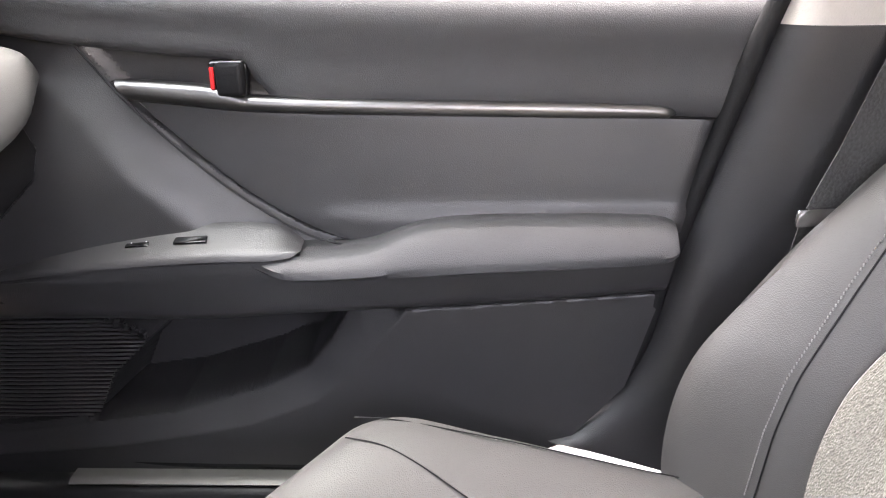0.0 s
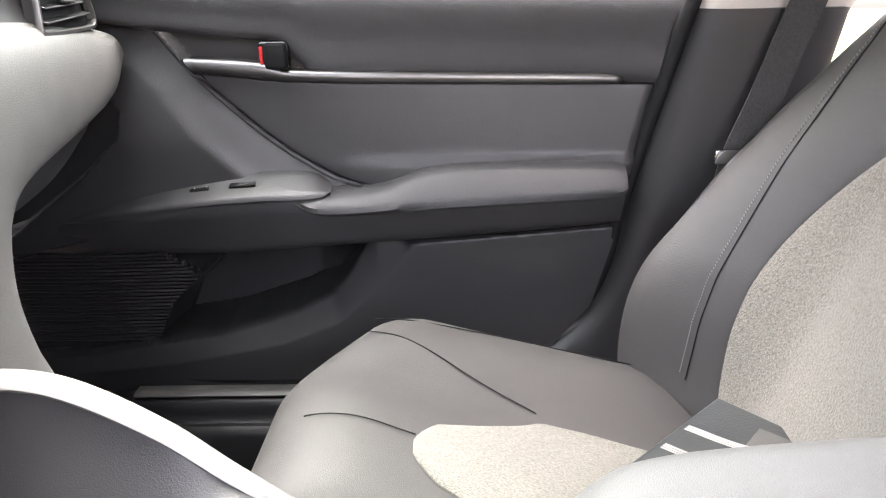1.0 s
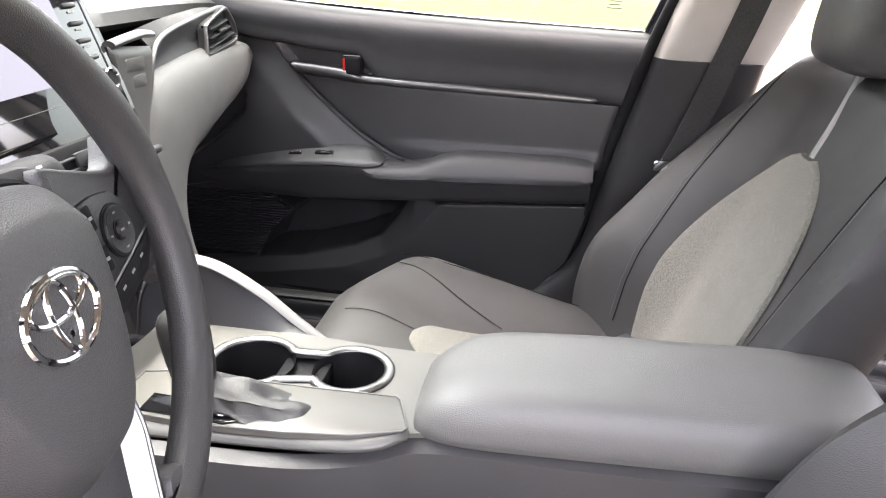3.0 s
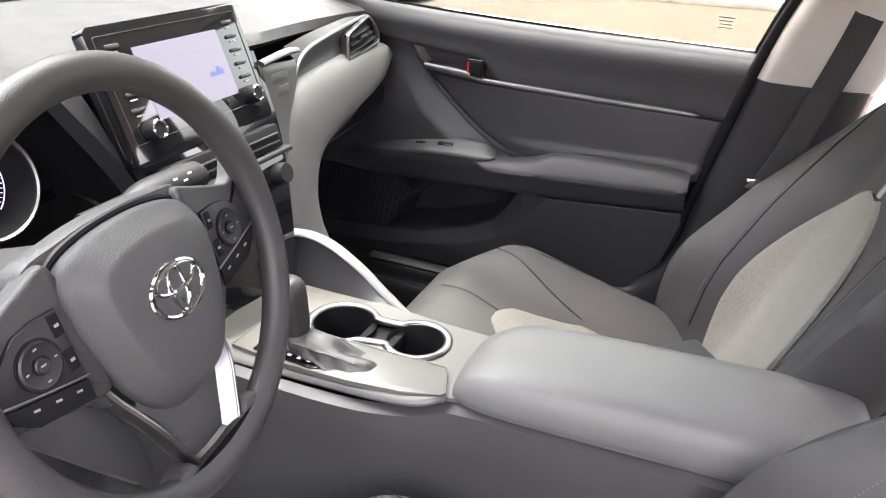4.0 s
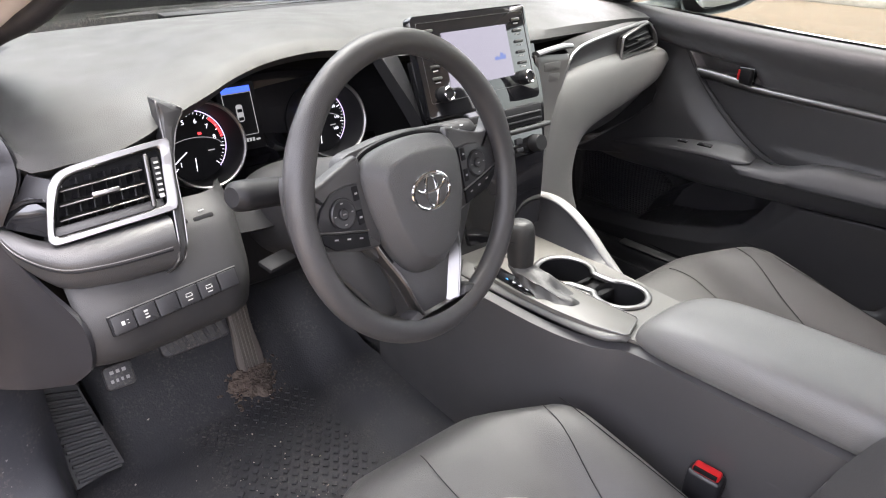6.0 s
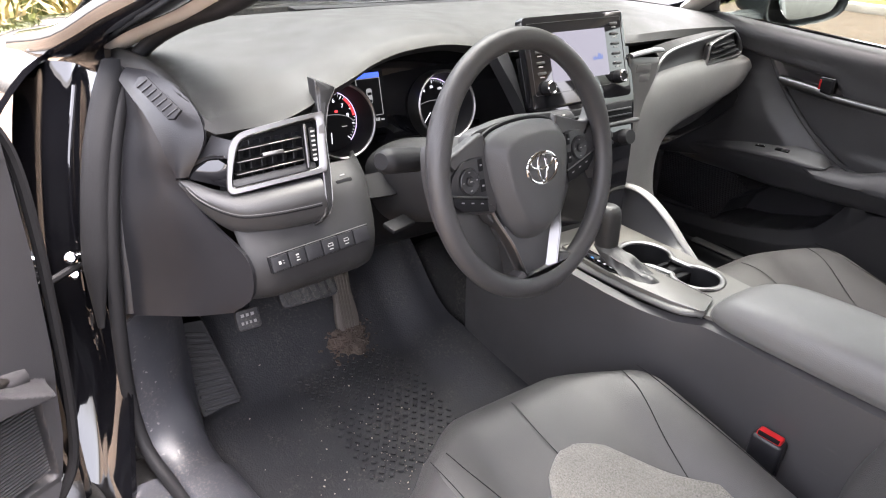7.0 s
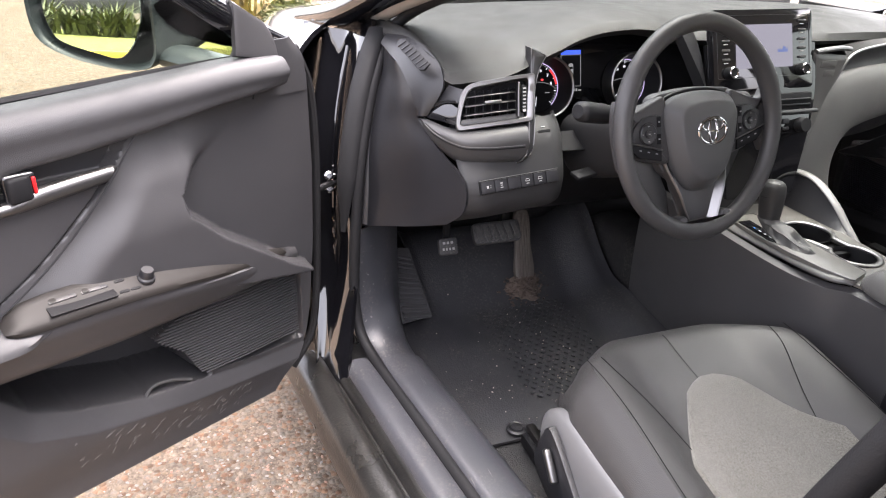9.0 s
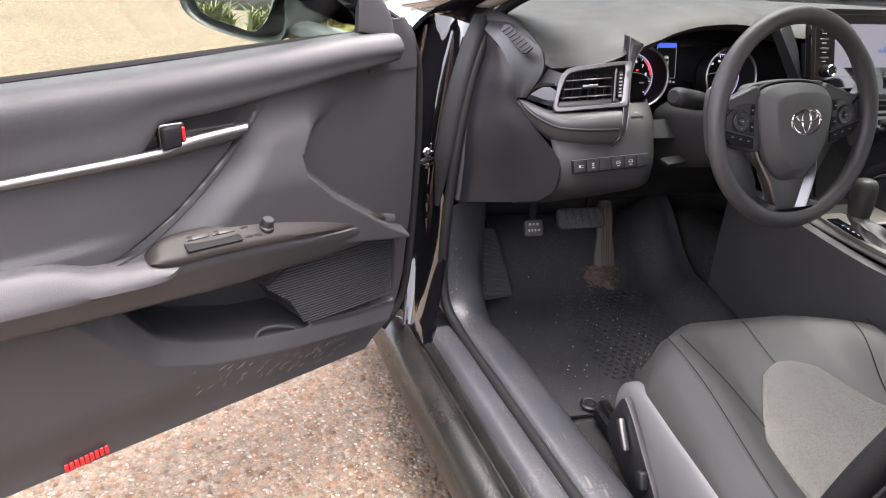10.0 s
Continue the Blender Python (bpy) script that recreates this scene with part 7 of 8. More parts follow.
        part("ok_key", T(turned([(0.0061, 0), (0.0061, 0.0020), (0.0052, 0.0028), (0.0, 0.0028)], 24, m=pose(cx, cy, -0.0018), cap=False)), HARD, k)
        part("print", T(box(0.0045, 0.0014, 0.0004, 0, m=pose(cx, cy, 0.0011))), GPRINT, k)
        for ang in (0, 90, 180, 270):
            part("print", T(box(0.0034 if ang % 180 else 0.0024, 0.0013, 0.0004, 0, m=pose(cx + 0.0128 * math.cos(radians(ang)), cy + 0.0128 * math.sin(radians(ang)), -0.0003))), GPRINT, k)
        for y in (0.021, -0.008):
            part("side_key", T(box(0.0095, 0.018, 0.004, 0.0015, m=pose(s * 0.0985, y, -0.0042))), BLACK, k)
            part("print", T(box(0.004, 0.0024, 0.0004, 0, m=pose(s * 0.0985, y, -0.0020))), GPRINT, k)
        bar = [(s * 0.092, -0.0290), (s * 0.150, -0.0145), (s * 0.163, -0.0095), (s * 0.158, -0.023), (s * 0.142, -0.036), (s * 0.092, -0.047)]
        lk = part("lower_keys", T(prism(bar, 0.008, 0.0015, m=pose(0, 0, -0.0115))), BLACK, w, "lower key strip")
        part("pod_edge", T(tube(np.array([(s * 0.090, -0.0272, -0.0045), (s * 0.13, -0.0172, -0.0042), (s * 0.165, -0.0075, -0.0048)]), 0.0015, 8)), SILVER, lk, "thin satin edge")
        for i in range(3):
            part("print", T(box(0.0052, 0.0018, 0.0004, 0, m=pose(s * (0.104 + i * 0.018), -0.0325 + i * 0.0046, -0.0033, 0, 0, s * 15))), GPRINT, lk)
    # chrome badge as plain ovals
    def oval(cx, cy, a, b, r, z=0.0235):
        return T(tube(np.array([(cx + a * math.cos(q), cy + b * math.sin(q), z) for q in np.linspace(0, 2 * math.pi, 56, endpoint=False)]), r, 8, True))
    e = part("badge", oval(0.0, -0.003, 0.0325, 0.0225, 0.0026), CHROME, hub, "chrome oval badge")
    part("badge_oval", oval(0.0, -0.003, 0.0100, 0.0200, 0.0022), CHROME, e)
    part("badge_oval", oval(0.0, 0.0065, 0.0255, 0.0105, 0.0022), CHROME, e)
    part("airbag_print", T(box(0.010, 0.006, 0.0003, 0, m=pose(0.016, -0.055, 0.0212))), HUBP, hub)
    part("airbag_print", T(box(0.013, 0.0022, 0.0003, 0, m=pose(0.016, -0.0615, 0.0208))), HUBP, hub)
    return w


steering_wheel()


# ---- centre console ----
def holed(outer, holes, z, depth):
    """A plate with round holes, top at z."""
    bm = bmesh.new()
    loops = []
    for o in [outer] + holes:
        vs = [bm.verts.new((x, y, z)) for x, y in o]
        loops.append([bm.edges.new((vs[i], vs[(i + 1) % len(vs)])) for i in range(len(vs))])
    bmesh.ops.triangle_fill(bm, edges=[e for l in loops for e in l], use_beauty=True)
    got = bmesh.ops.extrude_face_region(bm, geom=list(bm.faces))
    bmesh.ops.translate(bm, vec=(0, 0, -depth), verts=[g for g in got["geom"] if isinstance(g, bmesh.types.BMVert)])
    bmesh.ops.recalc_face_normals(bm, faces=bm.faces)
    return bm


def console():
    c = thing("centre_console", "grey centre console with cup holders and padded lid", "console")
    Z = 0.600
    c1, r1, c2, r2 = (-0.094, 0.036), 0.050, (0.026, 0.042), 0.0445
    outer = [(-0.26, -0.085), (-0.15, -0.088), (0.0, -0.078), (0.10, -0.062), (0.16, -0.05), (0.17, 0.02), (0.16, 0.10), (0.05, 0.104), (-0.05, 0.112), (-0.15, 0.118), (-0.26, 0.12)]
    # one waisted opening for both cups
    arc = lambda o, r, a, b: [(o[0] + r * math.cos(q), o[1] + r * math.sin(q)) for q in np.linspace(radians(a), radians(b), 24)]
    opening = arc(c1, r1, 38, 322) + arc(c2, r2, -142, 142)
    part("top_plate", holed(outer, [opening], Z, 0.006), PLATE, c, "light grey console top plate")
    for o, r in ((c1, r1), (c2, r2)):
        part("cup_holder", turned([(r + 0.001, 0.0), (r - 0.001, -0.004), (r - 0.004, -0.05), (r - 0.008, -0.07), (0.0, -0.07)], 40, m=Matrix.Translation((*o, Z)), cap=False), BLACK, c, "deep black cup holder")
    # bright rim round both cups, waisted between
    a0, a1 = radians(38), radians(322)
    L = [(c1[0] + (r1 + 0.002) * math.cos(a), c1[1] + (r1 + 0.002) * math.sin(a), Z + 0.002) for a in np.linspace(a0, a1, 40)]
    Rr = [(c2[0] + (r2 + 0.002) * math.cos(a), c2[1] + (r2 + 0.002) * math.sin(a), Z + 0.002) for a in np.linspace(radians(-142), radians(142), 40)]
    part("cup_rim", tube(spline(L + Rr, 140, True), 0.0062, 10, True, 0.55), SILVER, c, "satin silver rim round both cup holders")
    part("cup_bridge", box(0.060, 0.066, 0.04, 0.004, m=Matrix.Translation((-0.034, 0.038, Z - 0.029))), BLACK, c)
    for x, y, a in ((-0.052, 0.024, 35), (-0.008, 0.022, -20)):
        part("cup_tab", box(0.010, 0.018, 0.032, 0.004, m=Matrix.Translation((x, y, Z - 0.024)) @ pose(0, 0, 0, 0, 14 if a > 0 else -14, a)), HARD, c, "sprung cup tab")
    # gear lever boot surround
    sur = [(-0.20, -0.092), (-0.10, -0.098), (-0.01, -0.093), (0.06, -0.083), (0.112, -0.066), (0.116, -0.060), (0.098, -0.012), (0.093, -0.008), (-0.004, -0.011), (-0.09, -0.012), (-0.16, -0.010), (-0.20, -0.02)]
    sp = np.array(sur)
    part("shift_surround", prism([tuple(p) for p in sp], 0.008, 0.003, m=Matrix.Translation((0, 0, Z))), PLATE, c, "raised grey surround behind the lever")
    part("surround_line", tube(np.array([(x, y, Z + 0.0075) for x, y in sp]), 0.0012, 6, True), PLATEG, c, "thin bright edge")
    rail = [(-0.24, -0.108, 0.588), (-0.15, -0.104, 0.588), (-0.05, -0.098, 0.588), (0.04, -0.093, 0.59), (0.09, -0.084, 0.593), (0.118, -0.066, 0.598)]
    rail2 = [(p[0], p[1] + 0.030 - 0.020 * i / 5, p[2] + 0.016 - 0.010 * i / 5) for i, p in enumerate(rail)]
    part("side_rail", thick(pad(rail, rail2, (0, -0.5, 0.8), 0.006, 40, 10, 20, 3, 0), 0.006), PLATEG, c, "satin silver console rail")
    part("gate_panel", prism([(-0.165, -0.090), (-0.07, -0.094), (-0.05, -0.085), (-0.06, -0.066), (-0.165, -0.06)], 0.004, 0.001, m=Matrix.Translation((0, 0, Z + 0.007))), PIANO, c, "black gear position panel")
    for i, s in enumerate(("P", "R", "N", "D")):
        text("gear_letter", s, 0.008, BLUELIT if i == 0 else TICK, pose(-0.125 + i * 0.016, -0.082, Z + 0.0114, 0, 0, 90), c)
    # boot with folds, and knob
    secs = []
    for k, (o, rx, ry) in enumerate((((-0.056, -0.053, Z + 0.006), 0.066, 0.035), ((-0.062, -0.054, Z + 0.011), 0.058, 0.032), ((-0.076, -0.057, Z + 0.020), 0.042, 0.028), ((-0.088, -0.061, Z + 0.029), 0.030, 0.025), ((-0.110, -0.064, Z + 0.036), 0.0245, 0.023), ((-0.112, -0.064, Z + 0.041), 0.0215, 0.0205))):
        q = []
        for a in np.linspace(0, 2 * math.pi, 36, endpoint=False):
            f = 1 + (0.11 * math.sin(5 * a + k * 1.9) + 0.07 * math.sin(11 * a - k * 2.3)) * (0.15 if k in (0, 4, 5) else 0.8)
            q.append((o[0] + rx * f * math.cos(a), o[1] + ry * f * math.sin(a), o[2] + (0.004 * math.sin(3 * a + 2.0 * k) + 0.002 * math.sin(8 * a + k)) * (0.2 if k in (0, 4, 5) else 1.0)))
        secs.append(q)
    g = thing("gear_lever", "dark gear lever in a creased leather boot", "gear lever")
    part("boot", outward(grid(loft(secs, 26, 72, True), False, True)), BOOT, g, "creased grey leather boot")
    ax = np.array((-0.010, 0.009, 0.083))
    ax /= np.linalg.norm(ax)
    km = frame_m(np.array((-0.1121, -0.0635, Z + 0.037)), np.cross((0, 1, 0), ax), (0, 1, 0))
    rows = []
    for h, rx, ry in ((0.0, 0.0200, 0.0195), (0.012, 0.0225, 0.0205), (0.03, 0.0240, 0.0215), (0.05, 0.0252, 0.0225), (0.062, 0.0252, 0.0225), (0.072, 0.0240, 0.0215), (0.0785, 0.0210, 0.0185), (0.0825, 0.0160, 0.0140), (0.0845, 0.0085, 0.0075), (0.0848, 0.001, 0.001)):
        rows.append([tuple(km @ Vector((rx * math.copysign(abs(math.cos(a)) ** 0.8, math.cos(a)), ry * math.copysign(abs(math.sin(a)) ** 0.8, math.sin(a)), h))) for a in np.linspace(0, 2 * math.pi, 40, endpoint=False)])
    part("knob", outward(grid(rows, False, True)), KNOB, g, "dark rounded gear knob")
    ring = [tuple(km @ Vector((0.0205 * math.cos(a), 0.020 * math.sin(a), 0.001))) for a in np.linspace(0, 2 * math.pi, 40, endpoint=False)]
    part("knob_collar", tube(np.array(ring), 0.0014, 6, True), DARKCHROME, g)
    seam = [tuple(km @ Vector((0.0256 * math.cos(a) * (1.0 if h < 0.06 else 0.97), 0.0228 * math.sin(a), h))) for a, h in zip(np.linspace(radians(-115), radians(-65), 12), np.linspace(0.050, 0.050, 12))]
    part("knob_seam", tube(np.array(seam), 0.0006, 5), BLACK, g)
    # side walls, driver's and passenger's
    top = [(-0.45, -0.13, 0.60), (-0.26, -0.126, 0.590), (-0.125, -0.118, 0.582), (0.0, -0.106, 0.578), (0.075, -0.088, 0.580), (0.125, -0.066, 0.588), (0.30, -0.058, 0.588), (0.62, -0.045, 0.588)]
    low = [(-0.45, -0.130, 0.29), (-0.26, -0.125, 0.265), (-0.125, -0.118, 0.25), (0.0, -0.110, 0.235), (0.075, -0.102, 0.225), (0.125, -0.095, 0.215), (0.30, -0.09, 0.20), (0.62, -0.09, 0.2)]
    rows = np.stack([spline([t + (0, 0.014, 0.003), t, t * 0.7 + l * 0.3 + (0, -0.004, 0), t * 0.3 + l * 0.7 + (0, -0.004, 0), l], 20) for t, l in zip(spline(top, 60), spline(low, 60))])
    part("side_wall", thick(rows[::-1], 0.006), CONSW, c, "dark console side wall with a faint scuff")
    rows = np.stack([spline([t, t - (0, 0, 0.1), t - (0, 0.0, 0.38)], 10) for t in spline([(-0.45, 0.12, 0.58), (-0.1, 0.115, 0.575), (0.1, 0.115, 0.585), (0.3, 0.13, 0.59), (0.62, 0.14, 0.59)], 40)])
    part("side_wall", thick(rows, 0.006), DOORP, c, "dark console side wall")
    part("carpet_tunnel", box(1.1, 0.17, 0.22, 0.05, 3, m=Matrix.Translation((-0.25, 0.0, 0.27))), CARPET, c)
    # padded lid
    secs = []
    for x, ya, yb, zt, k in ((0.118, -0.030, 0.045, 0.606, 0.25), (0.122, -0.050, 0.065, 0.622, 0.6), (0.145, -0.062, 0.085, 0.640, 1), (0.18, -0.066, 0.104, 0.650, 1), (0.25, -0.064, 0.114, 0.655, 1), (0.40, -0.056, 0.124, 0.658, 1), (0.55, -0.047, 0.132, 0.657, 1), (0.60, -0.040, 0.128, 0.650, 1), (0.615, -0.02, 0.11, 0.63, 0.6)):
        b = 0.592
        h = zt - b
        secs.append([(x, ya + 0.006, b), (x, ya, b + 0.2 * h), (x, ya + 0.002, b + 0.6 * h), (x, ya + 0.014, b + 0.88 * h), (x, ya + 0.035, b + 0.985 * h), (x, (ya + yb) / 2, zt), (x, yb - 0.035, b + 0.985 * h), (x, yb - 0.012, b + 0.86 * h), (x, yb, b + 0.5 * h), (x, yb - 0.006, b)])
    L = loft(secs, 50, 44)
    v, f = grid(L)
    n = 44
    f = f + [tuple(range(n)), tuple(49 * n + i for i in range(n))] + [(i * n, i * n + n - 1, (i + 1) * n + n - 1, (i + 1) * n) for i in range(49)]
    part("lid", outward((v, f)), LID, c, "padded grey console lid")
    part("lid_seam", box(0.47, 0.15, 0.008, 0.002, m=Matrix.Translation((0.37, 0.033, 0.589)) @ pose(0, 0, 0, 0, 0, 2.5)), BLACK, c)
    # wall that climbs to the dash on the passenger's side, with a bright top edge
    e = [(-0.33, 0.118, 0.640), (-0.285, 0.128, 0.668), (-0.235, 0.134, 0.680), (-0.185, 0.136, 0.674), (-0.121, 0.134, 0.642), (-0.073, 0.131, 0.607), (-0.024, 0.128, 0.577), (0.01, 0.124, 0.566)]
    E = spline(e, 50)
    part("wall_edge", tube(E, np.interp(np.linspace(0, 1, 50), [0, 0.3, 0.8, 1], [0.0125, 0.012, 0.0095, 0.004]), 12, flat=0.45), SATIN, c, "satin silver edge sweeping to the dash")
    rows = np.stack([spline([p + (0, -0.004, 0), np.array((p[0], p[1] - 0.014, 0.5 * (p[2] + min(p[2], 0.598)))), np.array((p[0], 0.108, min(p[2], 0.598)))], 10) for p in E])
    part("wall_lining", thick(rows, -0.004), DOORP, c, "dark inner wall lining")
    rows = np.stack([spline([p + (0, 0.004, 0), np.array((p[0], p[1] + 0.002, p[2] - 0.1)), np.array((p[0], 0.115, 0.25))], 10) for p in E])
    part("wall_outer", thick(rows, 0.004), DOORP, c, "dark outer wall")
    part("front_tray", box(0.16, 0.19, 0.01, 0.003, m=Matrix.Translation((-0.29, 0.01, 0.585))), BLACK, c, "black tray ahead of the lever")
    return c


console()


# ---- belts, pedals, mats and small things ----
def buckle(x, y, z, lean):
    b = thing("belt_buckle", "black belt buckle with a red release button beside the console", "belt buckle")
    m = pose(x, y, z, 0, lean, 8)
    part("stalk", box(0.026, 0.018, 0.10, 0.006, m=m @ pose(0, 0, -0.075)), BLACK, b)
    part("housing", box(0.052, 0.028, 0.075, 0.007, 3, m=m @ pose(0, 0, -0.03)), HARD, b, "black buckle housing")
    part("release", box(0.040, 0.020, 0.014, 0.004, 3, m=m @ pose(0, 0, 0.007)), RED, b, "red release button")
    part("slot", box(0.034, 0.004, 0.006, 0, m=m @ pose(0, -0.010, 0.0122)), BLACK, b)
    return b


buckle(0.292, -0.088, 0.466, 3)


def belt(pts, w, label, face):
    p = spline(pts, 40)
    t = np.gradient(p, axis=0)
    t /= np.linalg.norm(t, axis=1, keepdims=True)
    s = np.cross(t, np.array(face, float))
    s /= np.linalg.norm(s, axis=1, keepdims=True)
    rows = np.stack([p + s * w * k for k in (-0.5, -0.25, 0, 0.25, 0.5)], 1)
    return part("webbing", thick(rows, 0.0018), WEB, None, label)


def passenger_belt():
    t = thing("seat_belt", "black passenger seat belt hanging down the pillar", "seat belt")
    w = belt([(0.578, 0.60, 1.22), (0.562, 0.622, 1.10), (0.545, 0.642, 1.0), (0.515, 0.660, 0.88), (0.487, 0.668, 0.78), (0.462, 0.672, 0.70), (0.45, 0.68, 0.55)], 0.047, "", (0, 1, 0.3))
    w.parent = t
    part("belt_guide", outward(grid(loft([[(0.578 + 0.04 * math.cos(a), 0.592 + dy, 1.20 + 0.02 * math.sin(a)) for a in np.linspace(0, 2 * math.pi, 16, endpoint=False)] for dy in (-0.008, 0.012)], 4, 24, True), False, True)), BLACK, t, "black upper belt guide")
    part("tongue", box(0.05, 0.006, 0.02, 0.003, m=Matrix.Translation((0.452, 0.664, 0.712)) @ pose(0, 0, 0, 0, 0, 10)), CHROME, t, "bright belt tongue")


passenger_belt()


def pedals():
    t = thing("accelerator_pedal", "worn ribbed accelerator pedal with dried mud", "pedal")
    a, b = np.array((-0.70, -0.345, 0.44)), np.array((-0.645, -0.36, 0.262))
    m = frame_m((a + b) / 2, (0, 1, 0.02), a - b)
    part("pad", prism(spline([(-0.026, -0.10), (0.026, -0.10), (0.024, 0.0), (0.020, 0.095), (-0.018, 0.095), (-0.023, 0.0)], 40, True).tolist(), 0.014, 0.004, m=m), PEDAL, t, "dusty rubber pedal pad")
    for k in range(5):
        part("rib", box(0.0035, 0.185, 0.005, 0.001, 1, m=m @ pose(-0.0155 + k * 0.0078, 0, 0.0145)), PEDAL, t)
    part("foot", box(0.075, 0.062, 0.03, 0.008, 2, m=Matrix.Translation((-0.638, -0.358, 0.236)) @ pose(0, 0, 0, 0, 25, 0)), PEDAL, t, "pedal foot")
    rng = random.Random(12)
    v, f = [], []
    for _ in range(260):
        a, r = rng.uniform(0, 2 * math.pi), abs(rng.gauss(0, 0.42))
        x, y = -0.610 + 0.06 * r * math.cos(a), -0.362 + 0.085 * r * math.sin(a)
        z = 0.214 + 0.16 * float(smooth01(-0.52, -0.80, x)) ** 1.2 + rng.uniform(0, 0.012) * max(0, 1 - r)
        s0, n, o = rng.uniform(0.0015, 0.0065), rng.randint(4, 6), len(v)
        tl = (rng.uniform(-0.5, 0.5), rng.uniform(-0.5, 0.5))
        ring = []
        for k in range(n):
            b = 2 * math.pi * k / n + rng.uniform(-0.3, 0.3)
            q = s0 * rng.uniform(0.6, 1.2)
            ring.append((q * math.cos(b), q * math.sin(b)))
        for dz in (0.0, 0.003):
            v += [(x + p, y + q, z + dz + tl[0] * p + tl[1] * q) for p, q in ring]
        f += [tuple(o + n + k for k in range(n))] + [(o + k, o + (k + 1) % n, o + n + (k + 1) % n, o + n + k) for k in range(n)]
    th = np.linspace(0, 2 * math.pi, 40, endpoint=False)
    lump = 1 + 0.16 * np.sin(3 * th + 0.6) + 0.10 * np.sin(7 * th) + 0.06 * np.sin(13 * th + 1.0)
    rows = []
    for k, h in ((1.0, -0.002), (0.92, 0.004), (0.6, 0.007), (0.3, 0.008), (0.02, 0.009)):
        xs, ys = -0.612 + 0.034 * k * lump * np.cos(th), -0.362 + 0.050 * k * lump * np.sin(th)
        rows.append(np.stack([xs, ys, 0.214 + 0.16 * smooth01(-0.52, -0.80, xs) ** 1.2 + h + 0.002 * np.sin(9 * th + 20 * k)], -1))
    part("mud_crust", outward(grid(rows, False, True)), MUD, t, "crust of dried mud")
    tagged(part("mud", outward((v, f)), MUD, t, "reddish dried mud flakes", flat=True), "reddish dried mud flakes", kind="stuff")
    t = thing("brake_pedal", "black ribbed brake pedal", "pedal")
    m = frame_m((-0.53, -0.505, 0.47), (0.0, 1, 0), (-0.6, 0, 0.8))
    part("pad", prism(rrect(0.13, 0.055, 0.012), 0.014, 0.004, m=m), MAT, t, "black rubber pad")
    for k in range(6):
        part("rib", box(0.012, 0.044, 0.004, 0.001, 1, m=m @ pose(-0.05 + k * 0.02, 0, 0.0145, 0, 0, 12)), RUBF, t)
    part("arm", box(0.02, 0.02, 0.3, 0.004, m=Matrix.Translation((-0.56, -0.47, 0.62))), BLACK, t)
    t = thing("parking_brake_pedal", "small worn parking brake pedal", "pedal")
    m = frame_m((-0.478, -0.655, 0.475), (0.0, 1, 0), (-0.45, 0, 0.9))
    part("pad", prism(rrect(0.048, 0.042, 0.008), 0.012, 0.005, m=m), MAT, t, "worn rubber pad")
    for x, y, w in ((-0.012, 0.009, 0.008), (-0.001, 0.009, 0.007), (0.010, 0.009, 0.008), (-0.015, -0.006, 0.006), (-0.006, -0.006, 0.005), (0.003, -0.006, 0.005), (0.013, -0.006, 0.007)):
        part("worn_letter", box(w * 0.8, 0.006, 0.0012, 0.0004, 1, m=m @ pose(x * 0.9, y, 0.0122)), GPRINT, t)
    part("arm", box(0.016, 0.016, 0.2, 0.004, m=Matrix.Translation((-0.50, -0.65, 0.57))), BLACK, t)
    # dead pedal
    t = thing("footrest", "ribbed black rubber footrest", "footrest")
    c = np.array([(-0.50, -0.757, 0.262), (-0.53, -0.668, 0.252), (-0.64, -0.70, 0.40), (-0.62, -0.765, 0.42)])
    part("plate", thick(np.array([[c[0], c[1]], [c[3], c[2]]]), -0.02), RUBF, t)
    nrm = np.cross(c[1] - c[0], c[3] - c[0])
    nrm /= np.linalg.norm(nrm)
    if nrm[0] < 0:
        nrm = -nrm
    for k in range(13):
        u = 0.06 + k * 0.07
        a, b = c[0] * (1 - u) + c[3] * u, c[1] * (1 - u) + c[2] * u
        b = b * 0.92 + a * 0.08 + (c[3] - c[0]) * -0.06
        a = a * 0.94 + b * 0.06
        part("rib", tube(np.array([a, b]) + nrm * 0.003, 0.0036, 6), RUBF, t)


pedals()


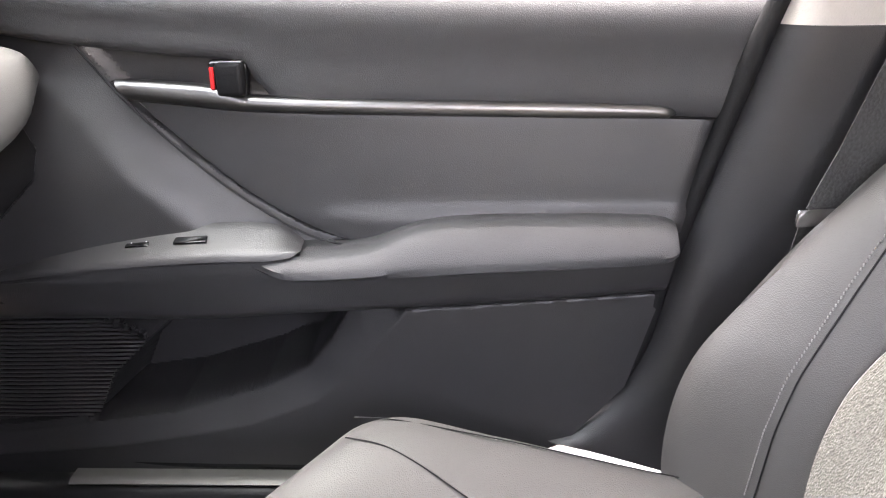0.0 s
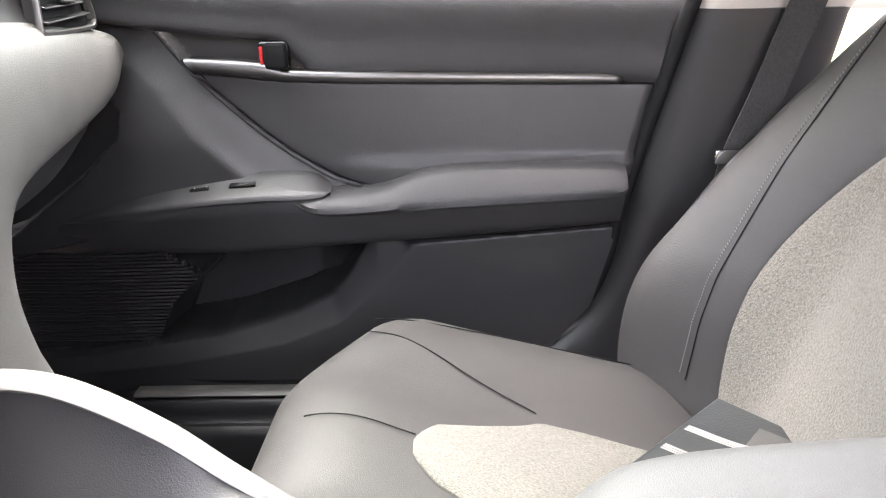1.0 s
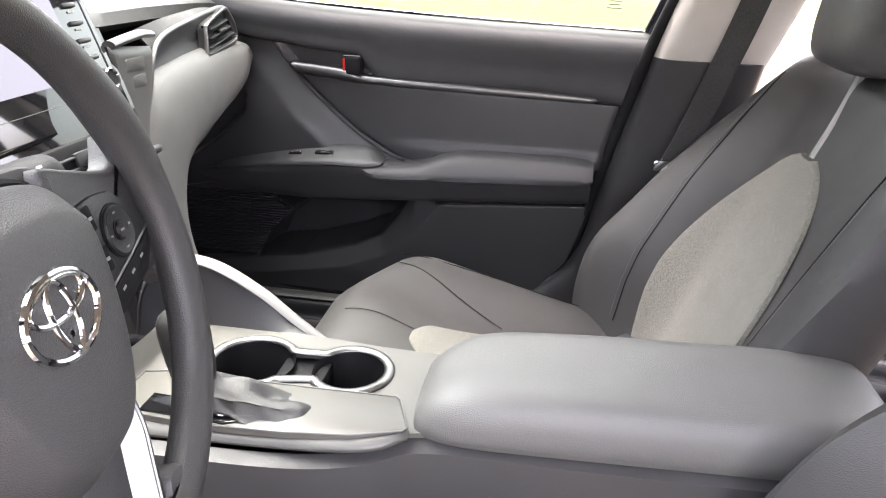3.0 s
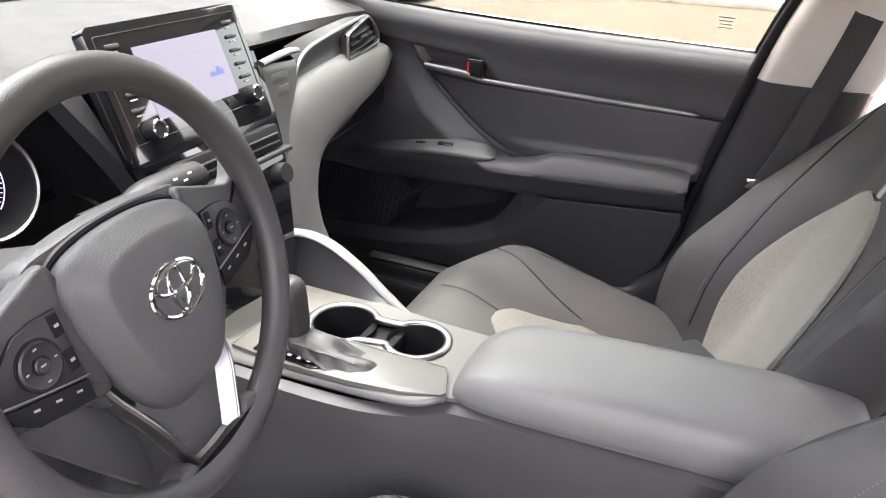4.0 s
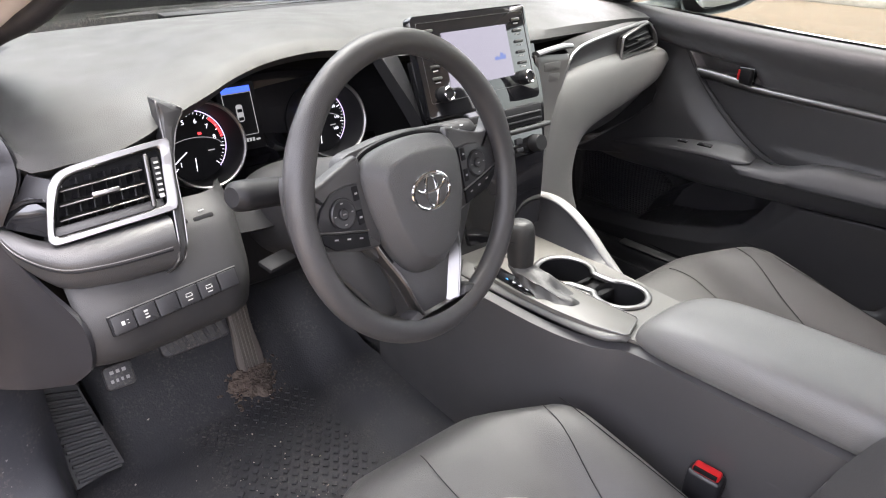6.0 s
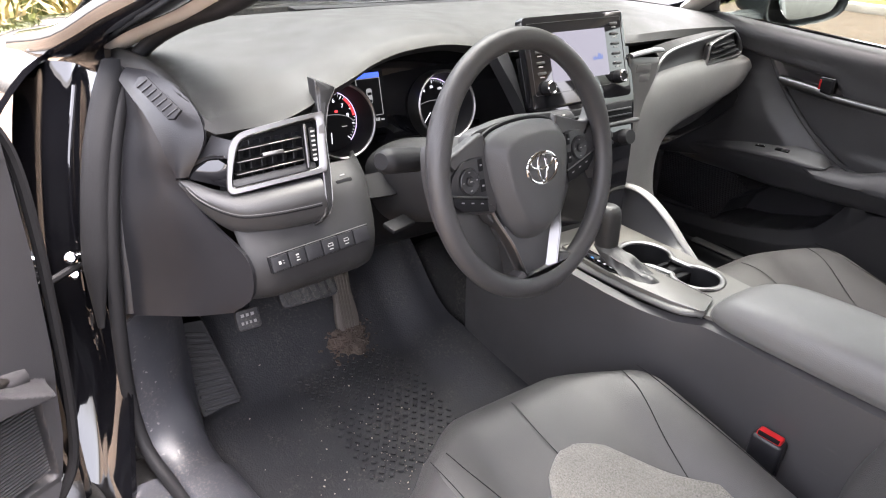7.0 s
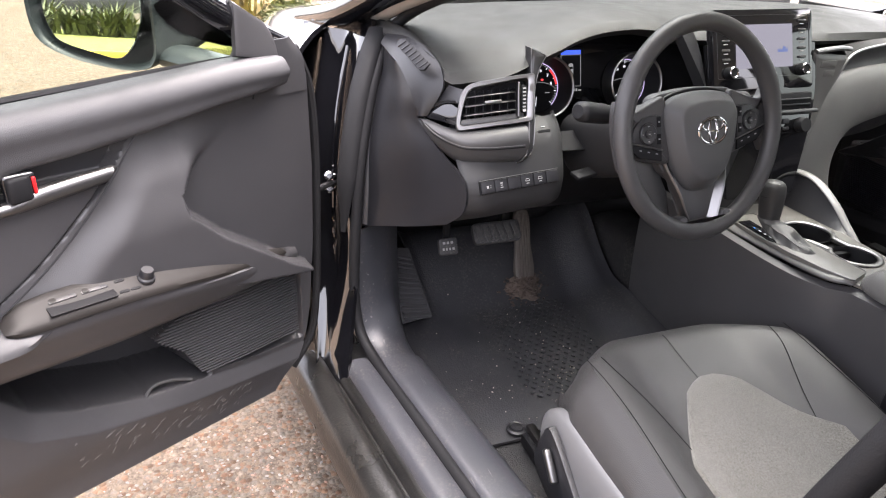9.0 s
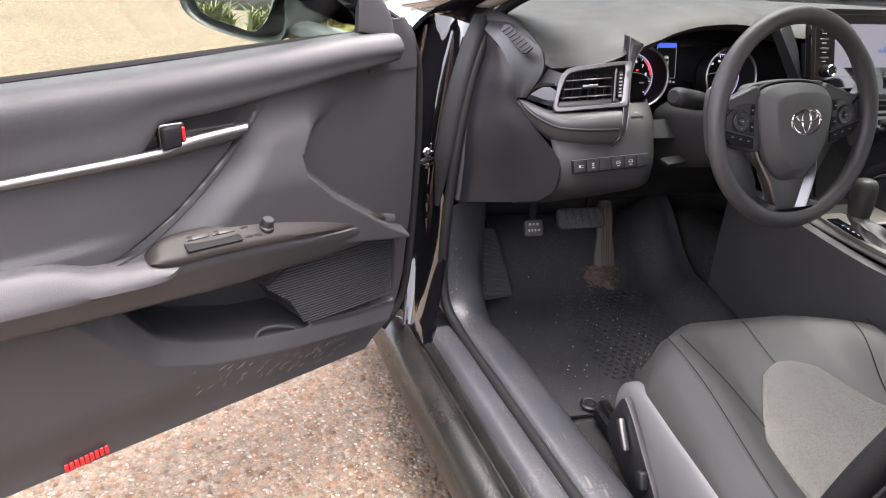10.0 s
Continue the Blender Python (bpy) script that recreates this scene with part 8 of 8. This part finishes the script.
def floor_mats():
    n = 60
    rows = []
    for x in np.linspace(-0.10, -0.80, 50):
        yl, yr = sill_y(-0.722, x) + 0.008, -0.105
        if x < -0.5:
            yl += 0.12 * smooth01(-0.5, -0.66, x)
        z = 0.188 + 0.02 * smooth01(-0.25, -0.5, x) + 0.16 * smooth01(-0.52, -0.80, x) ** 1.2
        ys = np.linspace(yl, yr, n)
        edge = 0.010 * (smooth01(yl + 0.02, yl, ys) + smooth01(yr - 0.02, yr, ys))
        tun = 0.05 * smooth01(-0.24, -0.13, ys)
        rows.append(np.stack([x + 0 * ys, ys, z + edge + tun], -1))
    t = whole("floor_mat", thick(np.array(rows), -0.006), MAT, "black rubber driver floor mat with grit and dust", "floor mat")
    # raised tread blocks under the heel
    geos = []
    for i in range(22):
        for j in range(11):
            x, y = -0.56 + i * 0.0165, -0.52 + j * 0.0235 + (i % 2) * 0.0118
            z = 0.188 + 0.02 * smooth01(-0.25, -0.5, x) + 0.16 * smooth01(-0.52, -0.80, x) ** 1.2 + 0.05 * smooth01(-0.24, -0.13, y)
            b = box(0.011, 0.009, 0.003, 0, m=pose(x, y, float(z) + 0.0062, 0, 0, 45 if (i + j) % 2 else -45))
            geos.append(([tuple(q.co) for q in b.verts], [tuple(q.index for q in fc.verts) for fc in b.faces]))
            b.free()
    part("tread", join(*geos), MAT, t, flat=True)
    k = part("mat_clip", turned([(0.022, 0), (0.022, 0.006), (0.018, 0.009), (0.013, 0.007), (0.012, 0.010), (0.0, 0.011)], 28, m=Matrix.Translation((-0.122, -0.613, 0.193)), cap=False), HARD, t, "round mat fixing clip")
    # grit
    rng = random.Random(7)
    geos = []
    for i in range(260):
        x, y = (rng.gauss(-0.26, 0.16), rng.gauss(-0.47, 0.12)) if i < 170 else (rng.gauss(-0.2, 0.05), rng.gauss(-0.40, 0.05))
        if not (-0.7 < x < -0.11 and -0.70 < y < -0.2):
            continue
        z = 0.188 + 0.02 * smooth01(-0.25, -0.5, x) + 0.16 * smooth01(-0.52, -0.80, x) ** 1.2 + 0.05 * smooth01(-0.24, -0.13, y)
        s = rng.choice((0.0007, 0.0009, 0.0012, 0.0016, 0.0022))
        b = box(s * rng.uniform(0.7, 1.8), s, s * 0.8, 0, m=pose(x, y, float(z) + 0.0066, 0, 0, rng.uniform(0, 180)))
        geos.append(([tuple(q.co) for q in b.verts], [tuple(q.index for q in fc.verts) for fc in b.faces]))
        b.free()
    whole("grit", join(*geos), GRIT, "pale crumbs and grit on the floor mat", "grit", kind="stuff", flat=True)
    # passenger's mat
    rows = [[(x, y, 0.186 + 0.14 * float(smooth01(-0.5, -0.85, x))) for y in np.linspace(0.16, 0.68, 10)] for x in np.linspace(0.0, -0.85, 20)]
    whole("floor_mat", thick(np.array(rows), -0.006), MAT, "black rubber passenger floor mat", "floor mat")


floor_mats()


def checker():
    t = thing("door_check", "bare metal door check strap at the hinge pillar", "door check")
    part("arm", tube(np.array([(-0.515, -0.905, 0.657), (-0.47, -0.98, 0.648), (-0.43, -1.04, 0.64)]), 0.007, 8), BLACK, t)
    part("bracket", box(0.03, 0.022, 0.036, 0.006, m=Matrix.Translation((-0.518, -0.920, 0.657))), CHROME, t, "bright metal bracket")
    for dz in (-0.016, 0.014):
        part("bolt", turned([(0.010, 0), (0.010, 0.006), (0.006, 0.010), (0, 0.010)], 12, m=Matrix.Translation((-0.505, -0.93, 0.657 + dz)) @ Matrix.Rotation(radians(70), 4, "Y"), cap=False), CHROME, t)
    part("bolt", turned([(0.011, 0), (0.011, 0.008), (0.007, 0.012), (0, 0.012)], 14, m=Matrix.Translation((-0.475, -0.905, 0.665)) @ Matrix.Rotation(radians(90), 4, "X"), cap=False), BLACK, t)


checker()


def booklet():
    b = thing("owner_pouch", "grey document pouch with curved print lying on the seat", "pouch")
    A, B, C = Vector((0.236, 0.351, 0.432)), Vector((0.404, 0.496, 0.444)), Vector((0.440, 0.372, 0.436))
    ux = (B - A).normalized()
    m = frame_m((A + B) / 2, -ux, C - (A + B) / 2)
    w = (B - A).length
    part("cover", box(w, 0.115, 0.016, 0.005, 3, m=m @ pose(0, 0.055, -0.006)), POUCH, b, "grey plastic pouch")
    for k in range(3):
        for e in (0.0, 0.004, 0.008):
            x = -0.035 + 0.048 * k + e
            pts = spline([(x - 0.026, 0.105, 0.0024), (x - 0.006, 0.06, 0.0024), (x + 0.004, 0.006, 0.0024)], 14)
            part("stripe", tube(np.array([tuple(m @ Vector(p)) for p in pts]), 0.0013, 6), PIPING, b)
    part("window", box(0.075, 0.035, 0.002, 0.0005, 1, m=m @ pose(-0.05, 0.085, 0.0022, 0, 0, 6)), PLATEG, b, "clear label window")
    part("clasp", box(0.028, 0.024, 0.014, 0.003, m=m @ pose(w / 2 - 0.008, 0.028, 0.0)), CHROME, b, "shiny clasp")


booklet()
